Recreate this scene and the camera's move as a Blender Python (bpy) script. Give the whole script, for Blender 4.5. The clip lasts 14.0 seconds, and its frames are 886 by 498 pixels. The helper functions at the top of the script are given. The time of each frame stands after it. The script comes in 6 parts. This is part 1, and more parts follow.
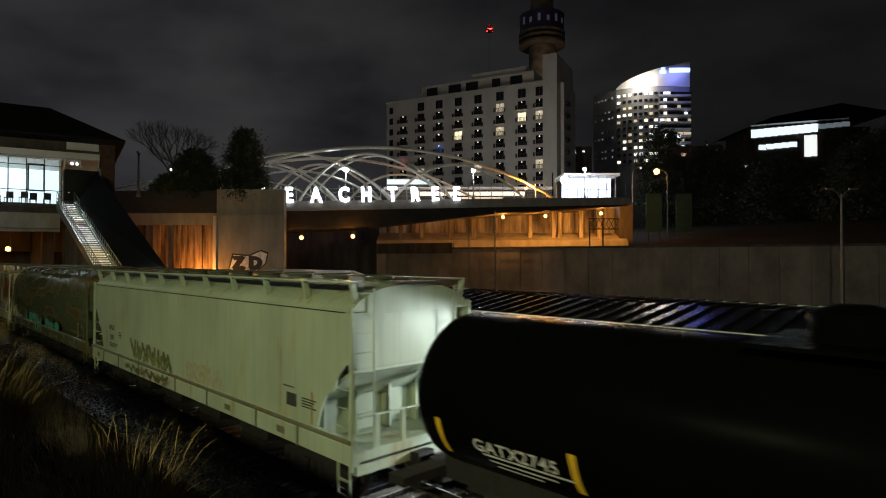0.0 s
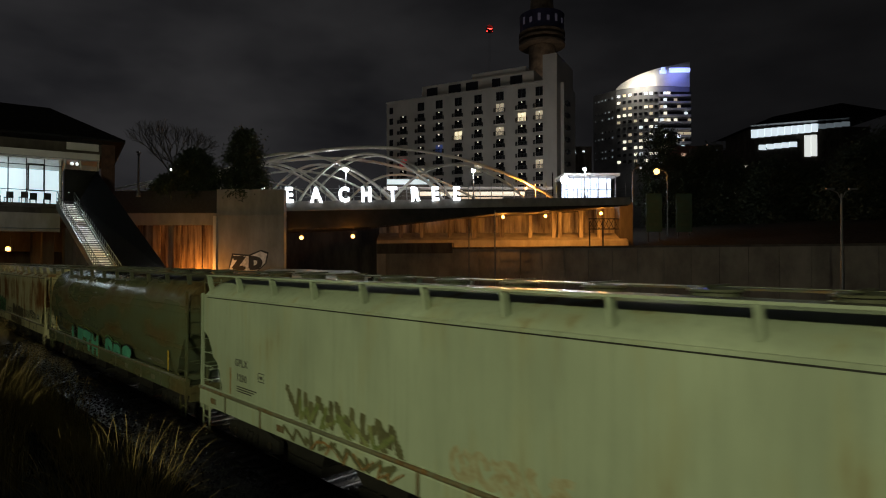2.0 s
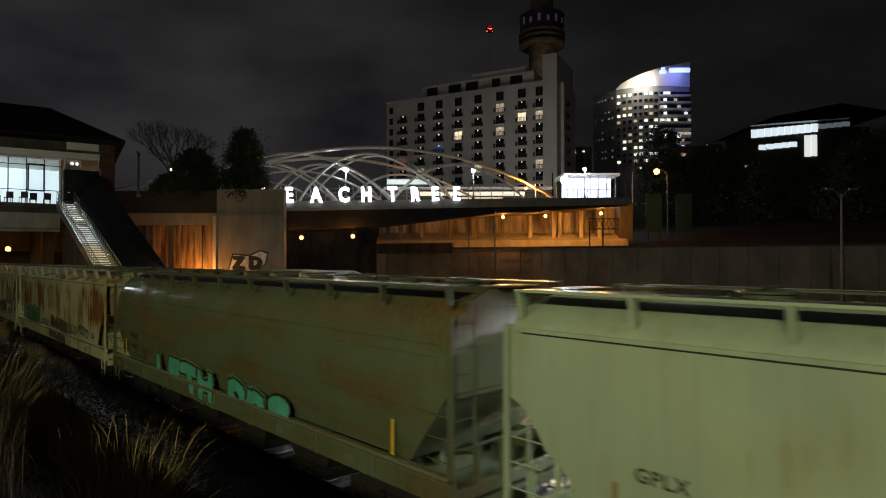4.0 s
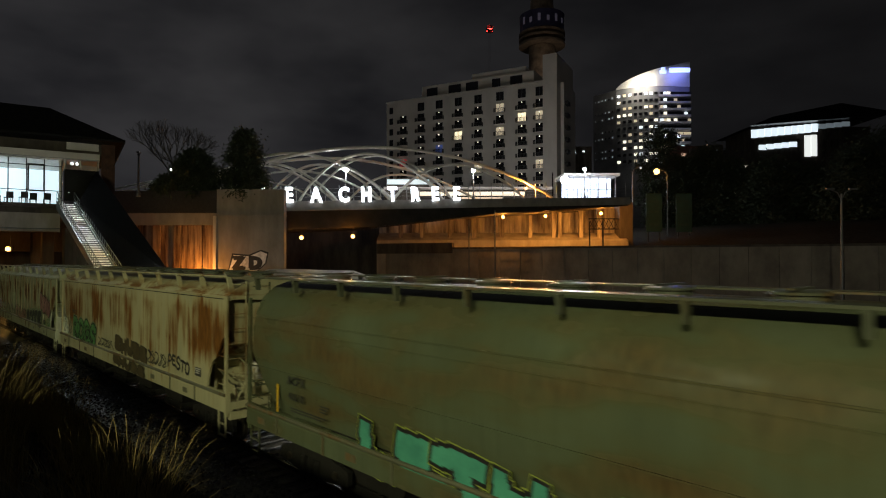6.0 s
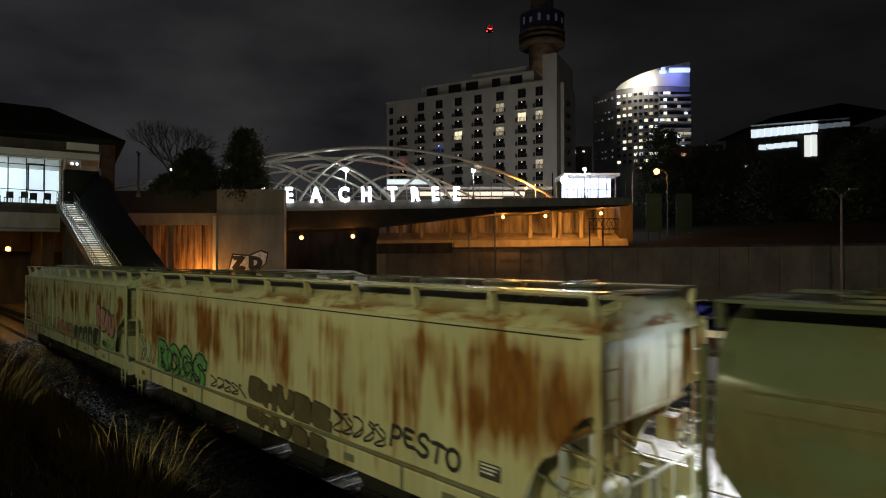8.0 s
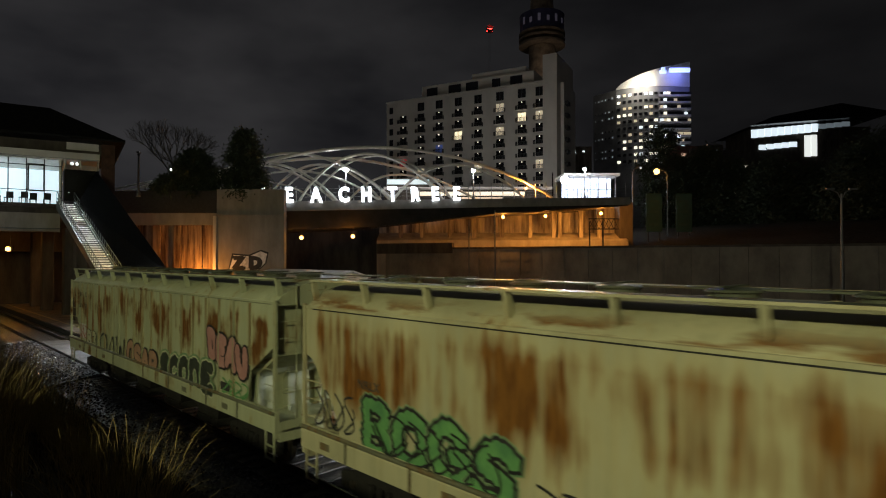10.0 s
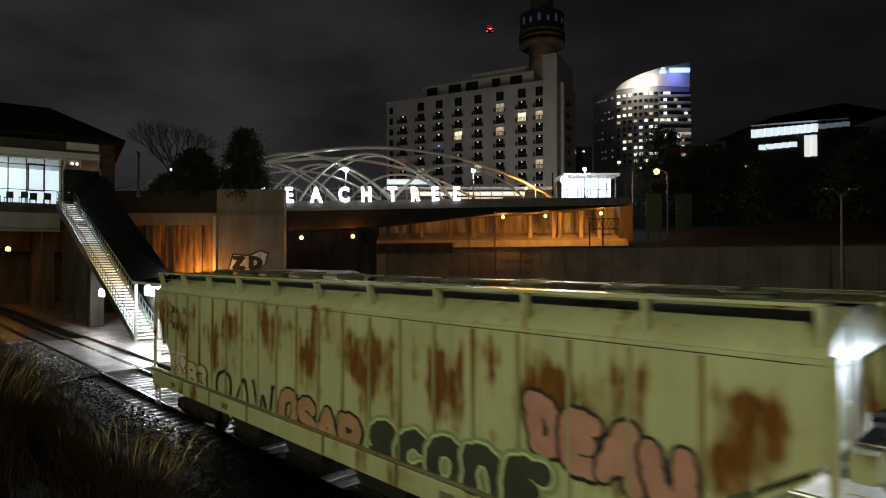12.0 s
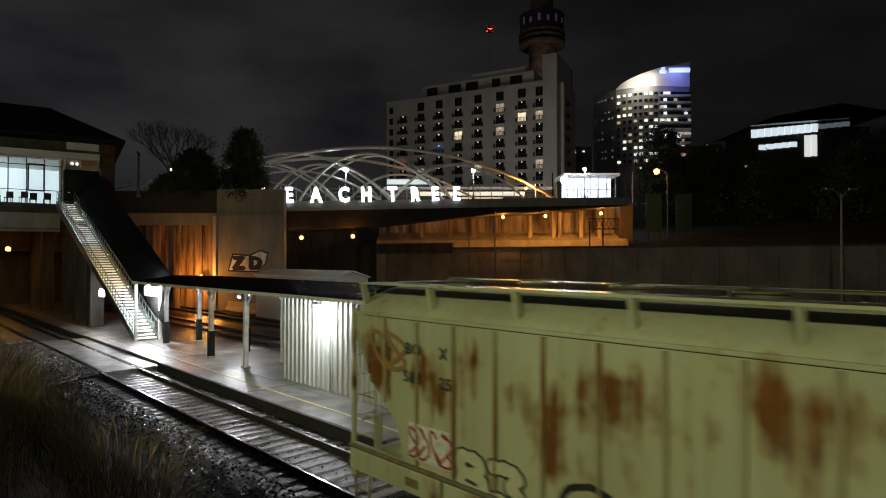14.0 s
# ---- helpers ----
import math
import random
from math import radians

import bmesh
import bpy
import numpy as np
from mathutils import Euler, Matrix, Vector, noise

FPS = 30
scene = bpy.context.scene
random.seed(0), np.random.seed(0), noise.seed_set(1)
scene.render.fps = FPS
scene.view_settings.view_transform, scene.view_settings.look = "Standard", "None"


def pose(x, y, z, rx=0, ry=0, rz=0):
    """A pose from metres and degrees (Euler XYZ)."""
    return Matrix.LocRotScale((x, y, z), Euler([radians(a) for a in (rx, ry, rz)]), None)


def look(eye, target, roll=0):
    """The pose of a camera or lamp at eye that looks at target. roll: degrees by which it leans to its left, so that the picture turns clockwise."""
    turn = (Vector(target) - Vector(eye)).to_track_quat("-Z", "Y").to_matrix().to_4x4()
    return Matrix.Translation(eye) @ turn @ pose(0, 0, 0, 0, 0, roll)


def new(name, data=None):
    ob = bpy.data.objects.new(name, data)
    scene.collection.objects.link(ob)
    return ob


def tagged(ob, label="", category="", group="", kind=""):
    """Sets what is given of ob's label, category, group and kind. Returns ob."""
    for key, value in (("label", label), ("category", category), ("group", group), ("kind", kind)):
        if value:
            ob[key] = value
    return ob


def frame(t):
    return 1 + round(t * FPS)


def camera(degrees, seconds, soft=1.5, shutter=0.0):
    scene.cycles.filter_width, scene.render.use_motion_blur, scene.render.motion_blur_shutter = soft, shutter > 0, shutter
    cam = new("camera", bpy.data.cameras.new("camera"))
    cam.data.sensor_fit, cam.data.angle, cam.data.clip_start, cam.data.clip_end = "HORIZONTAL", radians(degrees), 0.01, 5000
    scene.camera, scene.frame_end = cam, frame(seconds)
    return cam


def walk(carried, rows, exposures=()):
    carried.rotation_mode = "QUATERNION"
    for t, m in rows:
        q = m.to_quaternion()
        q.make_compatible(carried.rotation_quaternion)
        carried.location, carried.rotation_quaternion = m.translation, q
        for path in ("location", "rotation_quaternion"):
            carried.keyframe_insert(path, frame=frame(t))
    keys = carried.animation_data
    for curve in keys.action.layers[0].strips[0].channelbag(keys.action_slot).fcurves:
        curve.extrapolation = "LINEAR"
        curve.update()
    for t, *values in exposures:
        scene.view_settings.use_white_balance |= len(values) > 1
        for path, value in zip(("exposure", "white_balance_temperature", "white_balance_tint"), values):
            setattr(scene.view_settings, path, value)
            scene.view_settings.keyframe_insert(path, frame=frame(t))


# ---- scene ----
from math import sin, cos, pi

# The tracks run along x, the train moves towards +x; the camera stands on the bank at y = 0.
TURN = 45.75                     # the camera's heading, degrees from the track's normal
CAM_Z = 4.86
cam = camera(73.7, 14.0, 1.1, 0.5)
here = pose(0, 0, CAM_Z, 90.93, 0, TURN)
walk(cam, [(0, here), (14, here)],
     [(0, 0.38), (1.0, 0.14), (2.0, -0.02), (3.0, -0.02), (6.5, 0.22), (8.0, 0.12), (11.0, 0.16), (12.0, 0.1), (14.0, -0.1)])

# ------------------------------------------------------------------ night sky
world = bpy.data.worlds.new("night")
scene.world = world
world.use_nodes = True
wn, wl = world.node_tree.nodes, world.node_tree.links
wn.clear()
w_out = wn.new("ShaderNodeOutputWorld")
w_bg = wn.new("ShaderNodeBackground")
w_tex = wn.new("ShaderNodeTexCoord")
w_noise = wn.new("ShaderNodeTexNoise")
w_noise.inputs["Scale"].default_value = 3.2
w_noise.inputs["Detail"].default_value = 4
w_map = wn.new("ShaderNodeMapping")
w_map.inputs["Scale"].default_value = (1, 1, 2.4)
w_ramp = wn.new("ShaderNodeValToRGB")
w_ramp.color_ramp.elements[0].position, w_ramp.color_ramp.elements[1].position = 0.3, 0.75
w_ramp.color_ramp.elements[0].color = (0.0045, 0.0045, 0.0052, 1)
w_ramp.color_ramp.elements[1].color = (0.017, 0.0165, 0.0172, 1)
wl.new(w_tex.outputs["Generated"], w_map.inputs["Vector"])
wl.new(w_map.outputs[0], w_noise.inputs["Vector"])
wl.new(w_noise.outputs["Fac"], w_ramp.inputs["Fac"])
wl.new(w_ramp.outputs[0], w_bg.inputs["Color"])
wl.new(w_bg.outputs[0], w_out.inputs["Surface"])

_t = radians(TURN)
RIGHT = Vector((cos(_t), sin(_t), 0))
AHEAD = Vector((-sin(_t), cos(_t), 0))
# the clouds glow more over the town to the west
w_dot = wn.new("ShaderNodeVectorMath")
w_dot.operation = "DOT_PRODUCT"
w_dot.inputs[1].default_value = RIGHT
w_glow = wn.new("ShaderNodeMapRange")
w_glow.inputs["From Min"].default_value, w_glow.inputs["From Max"].default_value = -0.6, 0.55
w_glow.inputs["To Min"].default_value, w_glow.inputs["To Max"].default_value = 1.95, 0.42
wl.new(w_tex.outputs["Generated"], w_dot.inputs[0])
wl.new(w_dot.outputs["Value"], w_glow.inputs["Value"])
w_sep = wn.new("ShaderNodeSeparateXYZ")
w_low = wn.new("ShaderNodeMapRange")
w_low.inputs["From Min"].default_value, w_low.inputs["From Max"].default_value = 0.02, 0.45
w_low.inputs["To Min"].default_value, w_low.inputs["To Max"].default_value = 1.5, 0.85
w_mul = wn.new("ShaderNodeMath")
w_mul.operation = "MULTIPLY"
wl.new(w_tex.outputs["Generated"], w_sep.inputs[0])
wl.new(w_sep.outputs["Z"], w_low.inputs["Value"])
wl.new(w_glow.outputs[0], w_mul.inputs[0])
wl.new(w_low.outputs[0], w_mul.inputs[1])
wl.new(w_mul.outputs[0], w_bg.inputs["Strength"])


def city(a, b, z=0.0):
    """A point of the town's street grid, which lies turned to the tracks: a along the bridge, b across it."""
    return RIGHT * a + AHEAD * b + Vector((0, 0, z))


def city_pose(a, b, z=0.0, turn=0.0):
    return Matrix.Translation(city(a, b, z)) @ pose(0, 0, 0, 0, 0, TURN + turn)


# ------------------------------------------------------------------ lamps
SODIUM = (1.0, 0.37, 0.055)
LED = (0.93, 0.97, 1.0)


def lamp(name, at, watts, colour, radius=0.15, spot=None, aim=None):
    data = bpy.data.lights.new(name, "SPOT" if spot else "POINT")
    data.energy, data.color, data.shadow_soft_size = watts, colour, radius
    ob = new(name, data)
    if spot:
        data.spot_size, data.spot_blend = radians(spot), 0.6
        ob.matrix_world = look(at, aim)
    else:
        ob.location = at
    return ob


# street lamps on the road behind the camera
lamp("street_light_behind", (7, -16, 13), 10400, (1.0, 0.985, 0.56), 0.3)
lamp("street_light_behind", (-12, -16, 13), 2900, (1.0, 0.985, 0.56), 0.3)


# ------------------------------------------------------------------ materials
def mat(name, colour, rough=0.7, metal=0.0, second=None, scale=3.0, amount=0.5, bump=0.0, bump_scale=40.0,
        stretch=(1, 1, 1), island=0.0, spec=0.5, per_piece=0.0):
    """A painted or raw surface: two colours mixed by coarse and fine noise, with relief."""
    m = bpy.data.materials.new(name)
    m.use_nodes = True
    n, l = m.node_tree.nodes, m.node_tree.links
    b = n["Principled BSDF"]
    b.inputs["Roughness"].default_value, b.inputs["Metallic"].default_value = rough, metal
    b.inputs["Specular IOR Level"].default_value = spec
    tc = n.new("ShaderNodeTexCoord")
    mp = n.new("ShaderNodeMapping")
    mp.inputs["Scale"].default_value = stretch
    l.new(tc.outputs["Object"], mp.inputs["Vector"])
    n1 = n.new("ShaderNodeTexNoise")
    n1.inputs["Scale"].default_value, n1.inputs["Detail"].default_value = scale, 8
    n1.inputs["Roughness"].default_value = 0.65
    l.new(mp.outputs[0], n1.inputs["Vector"])
    r = n.new("ShaderNodeValToRGB")
    r.color_ramp.elements[0].position, r.color_ramp.elements[1].position = 0.5 - amount * 0.3, 0.5 + amount * 0.3
    if second is None:
        second = tuple(k * 0.62 for k in colour)
    r.color_ramp.elements[0].color, r.color_ramp.elements[1].color = (*second, 1), (*colour, 1)
    l.new(n1.outputs["Fac"], r.inputs["Fac"])
    last = r.outputs[0]
    if per_piece:
        ge = n.new("ShaderNodeNewGeometry")
        hp = n.new("ShaderNodeHueSaturation")
        mp2 = n.new("ShaderNodeMapRange")
        mp2.inputs["To Min"].default_value, mp2.inputs["To Max"].default_value = 1 - per_piece, 1 + per_piece
        l.new(ge.outputs["Random Per Island"], mp2.inputs["Value"])
        l.new(mp2.outputs[0], hp.inputs["Value"])
        l.new(last, hp.inputs["Color"])
        last = hp.outputs[0]
    if island:
        oi = n.new("ShaderNodeObjectInfo")
        hs = n.new("ShaderNodeHueSaturation")
        mr = n.new("ShaderNodeMapRange")
        mr.inputs["To Min"].default_value, mr.inputs["To Max"].default_value = 1 - island, 1 + island
        l.new(oi.outputs["Random"], mr.inputs["Value"])
        l.new(mr.outputs[0], hs.inputs["Value"])
        l.new(last, hs.inputs["Color"])
        last = hs.outputs[0]
    l.new(last, b.inputs["Base Color"])
    rr = n.new("ShaderNodeMapRange")
    rr.inputs["To Min"].default_value, rr.inputs["To Max"].default_value = min(1, rough + 0.12), max(0.03, rough - 0.12)
    l.new(n1.outputs["Fac"], rr.inputs["Value"])
    l.new(rr.outputs[0], b.inputs["Roughness"])
    if bump:
        n2 = n.new("ShaderNodeTexNoise")
        n2.inputs["Scale"].default_value, n2.inputs["Detail"].default_value = bump_scale, 6
        l.new(mp.outputs[0], n2.inputs["Vector"])
        bp = n.new("ShaderNodeBump")
        bp.inputs["Strength"].default_value, bp.inputs["Distance"].default_value = bump, 0.02
        l.new(n2.outputs["Fac"], bp.inputs["Height"])
        l.new(bp.outputs[0], b.inputs["Normal"])
    return m


def glow(name, colour, strength):
    m = bpy.data.materials.new(name)
    m.use_nodes = True
    b = m.node_tree.nodes["Principled BSDF"]
    b.inputs["Base Color"].default_value = (*[0.8 * k for k in colour], 1)
    b.inputs["Emission Color"].default_value = (*colour, 1)
    b.inputs["Emission Strength"].default_value = strength
    return m


M_EARTH = mat("earth", (0.03, 0.026, 0.018), 0.95, spec=0.1, second=(0.012, 0.011, 0.008), scale=2, bump=1.0, bump_scale=12)
M_BALLAST = mat("ballast", (0.014, 0.0135, 0.013), 0.35, second=(0.006, 0.006, 0.0055), scale=14, bump=1.0, bump_scale=22)
M_STONE = mat("crushed_stone", (0.085, 0.084, 0.082), 0.13, spec=1.0, second=(0.02, 0.0195, 0.019), scale=5, bump=0.4, per_piece=0.85)
M_TIE = mat("weathered_tie", (0.26, 0.245, 0.225), 0.28, second=(0.045, 0.04, 0.034), scale=6, stretch=(6, 0.7, 4), bump=0.5, island=0.45)
M_RAIL = mat("rail_steel_side", (0.03, 0.022, 0.017), 0.8, second=(0.014, 0.011, 0.009), scale=8, bump=0.3)
M_RAILTOP = mat("polished_rail_head", (0.55, 0.55, 0.56), 0.24, 1.0, scale=6)
M_ASPHALT = mat("asphalt", (0.06, 0.06, 0.06), 0.75, second=(0.035, 0.035, 0.036), scale=1.2, bump=0.5, bump_scale=90)
M_PLATFORM = mat("platform_concrete", (0.20, 0.19, 0.175), 0.42, second=(0.055, 0.052, 0.048), scale=0.9, bump=0.25, bump_scale=60)
M_EDGE = mat("platform_edge_face", (0.03, 0.03, 0.03), 0.9, scale=4, bump=0.4)
M_YELLOW = mat("yellow_line_paint", (0.62, 0.52, 0.24), 0.6, second=(0.36, 0.31, 0.18), scale=9)
M_CONCRETE = mat("stained_concrete", (0.30, 0.28, 0.25), 0.8, second=(0.12, 0.105, 0.09), scale=0.5, stretch=(1, 1, 0.35), bump=0.4, bump_scale=18, amount=0.8)
M_DARKCON = mat("dark_concrete", (0.085, 0.072, 0.06), 0.85, spec=0.2, second=(0.035, 0.03, 0.026), scale=0.7, stretch=(1, 1, 0.25), bump=0.4, bump_scale=14)
M_WALL = mat("noise_wall_concrete", (0.205, 0.18, 0.15), 0.85, second=(0.11, 0.095, 0.08), scale=0.35, stretch=(1, 1, 0.6), bump=0.3, bump_scale=8)
M_WHITE = mat("white_painted_steel", (0.74, 0.75, 0.72), 0.45, second=(0.5, 0.5, 0.46), scale=3, bump=0.1)
M_SHED = mat("shed_sheet_metal", (0.50, 0.51, 0.47), 0.45, second=(0.36, 0.37, 0.33), scale=2, stretch=(3, 3, 0.4), bump=0.1)
M_ROOFMETAL = mat("dark_roof_metal", (0.006, 0.0062, 0.0066), 0.22, 0.0, spec=0.13, second=(0.004, 0.004, 0.0045), scale=2, bump=0.05)
M_DARK = mat("dark_steel", (0.03, 0.03, 0.032), 0.5, 0.5, scale=4, bump=0.1)
M_UNLITBLACK = mat("unlit_black_roofing", (0.003, 0.003, 0.0032), 0.9, spec=0.03, second=(0.002, 0.002, 0.002), scale=3)
M_BLACK = mat("black_iron", (0.012, 0.012, 0.012), 0.6, scale=4)
M_STAIRGREEN = mat("dark_green_stair_steel", (0.05, 0.065, 0.055), 0.5, second=(0.03, 0.04, 0.034), scale=3)
M_GRASS = mat("dry_grass", (0.27, 0.2, 0.09), 0.8, spec=0.1, second=(0.10, 0.074, 0.03), scale=5)
M_BARK = mat("bark", (0.055, 0.045, 0.035), 0.9, scale=6, bump=0.6)
M_LEAF = mat("conifer_leaf", (0.035, 0.05, 0.022), 0.7, second=(0.014, 0.022, 0.01), scale=1.5)
M_BRICK = mat("dark_red_brick", (0.10, 0.045, 0.035), 0.85, second=(0.05, 0.025, 0.02), scale=2, bump=0.4)
M_SHINGLE = mat("dark_roof_shingle", (0.012, 0.012, 0.013), 0.9, spec=0.08, second=(0.006, 0.006, 0.006), scale=3, bump=0.3)
M_STUCCO = mat("hotel_stucco", (0.52, 0.50, 0.46), 0.85, second=(0.40, 0.385, 0.36), scale=0.12, stretch=(1, 1, 0.5), bump=0.15, bump_scale=6)
M_DARKGLASS = mat("dark_window_glass", (0.012, 0.013, 0.016), 0.08, scale=0.5)
M_TOWERWALL = mat("office_tower_cladding", (0.20, 0.205, 0.21), 0.5, scale=0.1)
M_GIRDER = mat("bridge_girder_steel", (0.03, 0.027, 0.025), 0.7, spec=0.2, second=(0.016, 0.015, 0.014), scale=0.6, bump=0.15)
M_ARCH = mat("arch_painted_steel", (0.62, 0.60, 0.54), 0.45, second=(0.5, 0.48, 0.43), scale=0.6)
G_LED = glow("led_lens", LED, 60)
G_SODIUM = glow("sodium_lens", (1.0, 0.52, 0.15), 4.5)
G_ROOM = glow("glowing_room_wall", (0.76, 0.92, 1.0), 0.62)
G_WARM = glow("warm_window", (1.0, 0.86, 0.55), 1.0)
G_COOL = glow("cool_window", (0.85, 0.95, 1.0), 1.0)
G_LETTER = glow("lit_letter_face", (0.86, 0.92, 1.0), 4.0)
G_RED = glow("red_beacon_lens", (1.0, 0.04, 0.03), 8.0)
M_STAINED = mat("rust_stained_wall", (0.36, 0.25, 0.16), 0.85, second=(0.05, 0.02, 0.009), scale=1.3, stretch=(1.2, 1.2, 0.1), bump=0.4, bump_scale=8, amount=0.4)
M_STAINED2 = mat("water_stained_concrete", (0.36, 0.32, 0.25), 0.85, second=(0.06, 0.042, 0.028), scale=1.1, stretch=(1.2, 1.2, 0.12), bump=0.3, bump_scale=8, amount=0.5)
M_TAGBLACK = mat("tag_black", (0.012, 0.012, 0.013), 0.6, scale=3)
M_MARKPALE = mat("tag_white", (0.8, 0.79, 0.76), 0.6, second=(0.4, 0.39, 0.36), scale=3)
M_PARAPET = mat("bridge_parapet_concrete", (0.26, 0.25, 0.23), 0.8, second=(0.17, 0.16, 0.15), scale=0.6, bump=0.2)
M_FENCE = mat("galvanised_fence", (0.35, 0.35, 0.34), 0.5, 0.6, scale=3)
M_POLE = mat("grey_pole_steel", (0.13, 0.13, 0.13), 0.55, 0.4, scale=3)
M_BALCONY = mat("black_balcony_rail", (0.02, 0.02, 0.022), 0.6, scale=3)
M_TOWERBAND = mat("tower_floor_band", (0.5, 0.5, 0.52), 0.55, scale=0.2)
M_MAST = mat("brown_tower_steel", (0.30, 0.23, 0.17), 0.8, second=(0.12, 0.09, 0.07), scale=0.4)
M_SIGNBAND = mat("navy_sign_band", (0.05, 0.05, 0.13), 0.5, scale=0.4)
M_SIGNGREEN = mat("dark_sign_green", (0.008, 0.042, 0.046), 0.6, scale=0.6)
M_SIGNGREY = mat("sign_lettering", (0.02, 0.045, 0.045), 0.6, scale=2)
M_WEED = mat("dark_weed", (0.04, 0.033, 0.017), 0.9, spec=0.1, second=(0.015, 0.015, 0.008), scale=4)
G_COOLDIM = glow("dim_cool_glow", (0.8, 0.95, 1.0), 0.35)
G_SHOP = glow("shop_fascia_glow", (1.0, 0.88, 0.68), 0.55)
G_SHOPDIM = glow("shop_fascia_dim", (1.0, 0.75, 0.5), 0.25)
G_PAVILION = glow("glowing_pavilion_wall", (0.70, 0.80, 1.0), 1.7)
G_WARM2 = glow("office_window_warm", (1.0, 0.93, 0.74), 1.1)
G_COOL2 = glow("office_window_cool", (0.85, 0.94, 1.0), 0.9)
G_WARMDIM = glow("dim_warm_window", (1.0, 0.85, 0.6), 0.3)
G_REDWIN = glow("red_window", (1.0, 0.08, 0.1), 0.25)
G_BLUEWIN = glow("blue_window", (0.05, 0.12, 1.0), 0.5)
G_BLUEDOT = glow("bluish_window", (0.2, 0.3, 0.9), 0.06)
G_DOT = glow("small_wall_light", (1.0, 0.86, 0.66), 1.3)
G_FAINT = glow("faint_window", (0.7, 0.85, 0.95), 0.1)
G_FLOOD = glow("floodlight_lens", (0.75, 0.8, 1.0), 2.0)
G_ROW = glow("warm_row_window", (1.0, 0.62, 0.42), 0.55)
G_SIGN = glow("blue_white_sign", (0.38, 0.48, 1.0), 1.5)
G_SIGNDIM = glow("dim_sign_letter", (0.55, 0.52, 0.75), 0.022)
G_OFFICE = glow("office_strip_light", (0.8, 0.93, 1.0), 0.85)
G_OFFICE2 = glow("office_strip_warm", (0.9, 0.94, 0.9), 0.8)
G_RED2 = glow("red_window_far", (1.0, 0.15, 0.1), 0.5)


# ------------------------------------------------------------------ mesh helpers
def box(bm, x0, y0, z0, x1, y1, z1, m=None):
    vs = [Vector(p) for p in ((x0, y0, z0), (x1, y0, z0), (x1, y1, z0), (x0, y1, z0),
                              (x0, y0, z1), (x1, y0, z1), (x1, y1, z1), (x0, y1, z1))]
    vs = [bm.verts.new(m @ v if m else v) for v in vs]
    for f in ((3, 2, 1, 0), (4, 5, 6, 7), (0, 1, 5, 4), (1, 2, 6, 5), (2, 3, 7, 6), (3, 0, 4, 7)):
        bm.faces.new([vs[i] for i in f])
    return bm


def rod(bm, a, b, r0, r1=None, sides=8, caps=True):
    """A round bar from a to b."""
    a, b = Vector(a), Vector(b)
    r1 = r0 if r1 is None else r1
    q = (b - a).to_track_quat("Z", "Y").to_matrix()
    rings = []
    for p, r in ((a, r0), (b, r1)):
        rings.append([bm.verts.new(p + q @ Vector((r * cos(2 * pi * i / sides), r * sin(2 * pi * i / sides), 0))) for i in range(sides)])
    for i in range(sides):
        j = (i + 1) % sides
        bm.faces.new((rings[0][i], rings[0][j], rings[1][j], rings[1][i]))
    if caps:
        bm.faces.new(rings[0][::-1])
        bm.faces.new(rings[1])
    return bm


def tube(bm, pts, r, sides=6):
    """A bent round bar through the points."""
    pts = [Vector(p) for p in pts]
    rings = []
    for i, p in enumerate(pts):
        d = (pts[min(i + 1, len(pts) - 1)] - pts[max(i - 1, 0)]).normalized()
        q = d.to_track_quat("Z", "Y").to_matrix()
        rings.append([bm.verts.new(p + q @ Vector((r * cos(2 * pi * k / sides), r * sin(2 * pi * k / sides), 0))) for k in range(sides)])
    for a, b in zip(rings, rings[1:]):
        for i in range(sides):
            j = (i + 1) % sides
            bm.faces.new((a[i], a[j], b[j], b[i]))
    bm.faces.new(rings[0][::-1])
    bm.faces.new(rings[-1])
    return bm


def prism(bm, poly, a, b, axis="y"):
    """The outline poly, pairs in the plane across the axis, drawn out from a to b along it."""
    def p(u, v, w):
        return {"y": (u, w, v), "x": (w, u, v), "z": (u, v, w)}[axis]
    A = [bm.verts.new(p(u, v, a)) for u, v in poly]
    B = [bm.verts.new(p(u, v, b)) for u, v in poly]
    k = len(poly)
    for i in range(k):
        j = (i + 1) % k
        bm.faces.new((A[i], A[j], B[j], B[i]))
    bm.faces.new(A[::-1])
    bm.faces.new(B)
    return bm


def loft(bm, rings, close=True, caps=False):
    R = [[bm.verts.new(p) for p in ring] for ring in rings]
    k = len(R[0])
    for a, b in zip(R, R[1:]):
        for i in range(k if close else k - 1):
            j = (i + 1) % k
            bm.faces.new((a[i], a[j], b[j], b[i]))
    if caps:
        bm.faces.new(R[0][::-1])
        bm.faces.new(R[-1])
    return bm


def finish(bm, name, material, smooth=False):
    bmesh.ops.recalc_face_normals(bm, faces=bm.faces)
    me = bpy.data.meshes.new(name)
    bm.to_mesh(me)
    bm.free()
    me.materials.append(material)
    if smooth:
        me.shade_smooth()
        me.set_sharp_from_angle(angle=radians(40))
    return me


def thing(name, label, category, group="", at=None, kind=""):
    ob = new(name)
    ob.empty_display_size = 0.3
    if at is not None:
        ob.matrix_world = at
    return tagged(ob, label, category, group, kind)


def part(name, bm, material, parent, label="", smooth=False, m=None):
    ob = new(name, finish(bm, name, material, smooth))
    ob.parent = parent
    if m is not None:
        ob.matrix_basis = m
    if label:
        tagged(ob, label)
    return ob


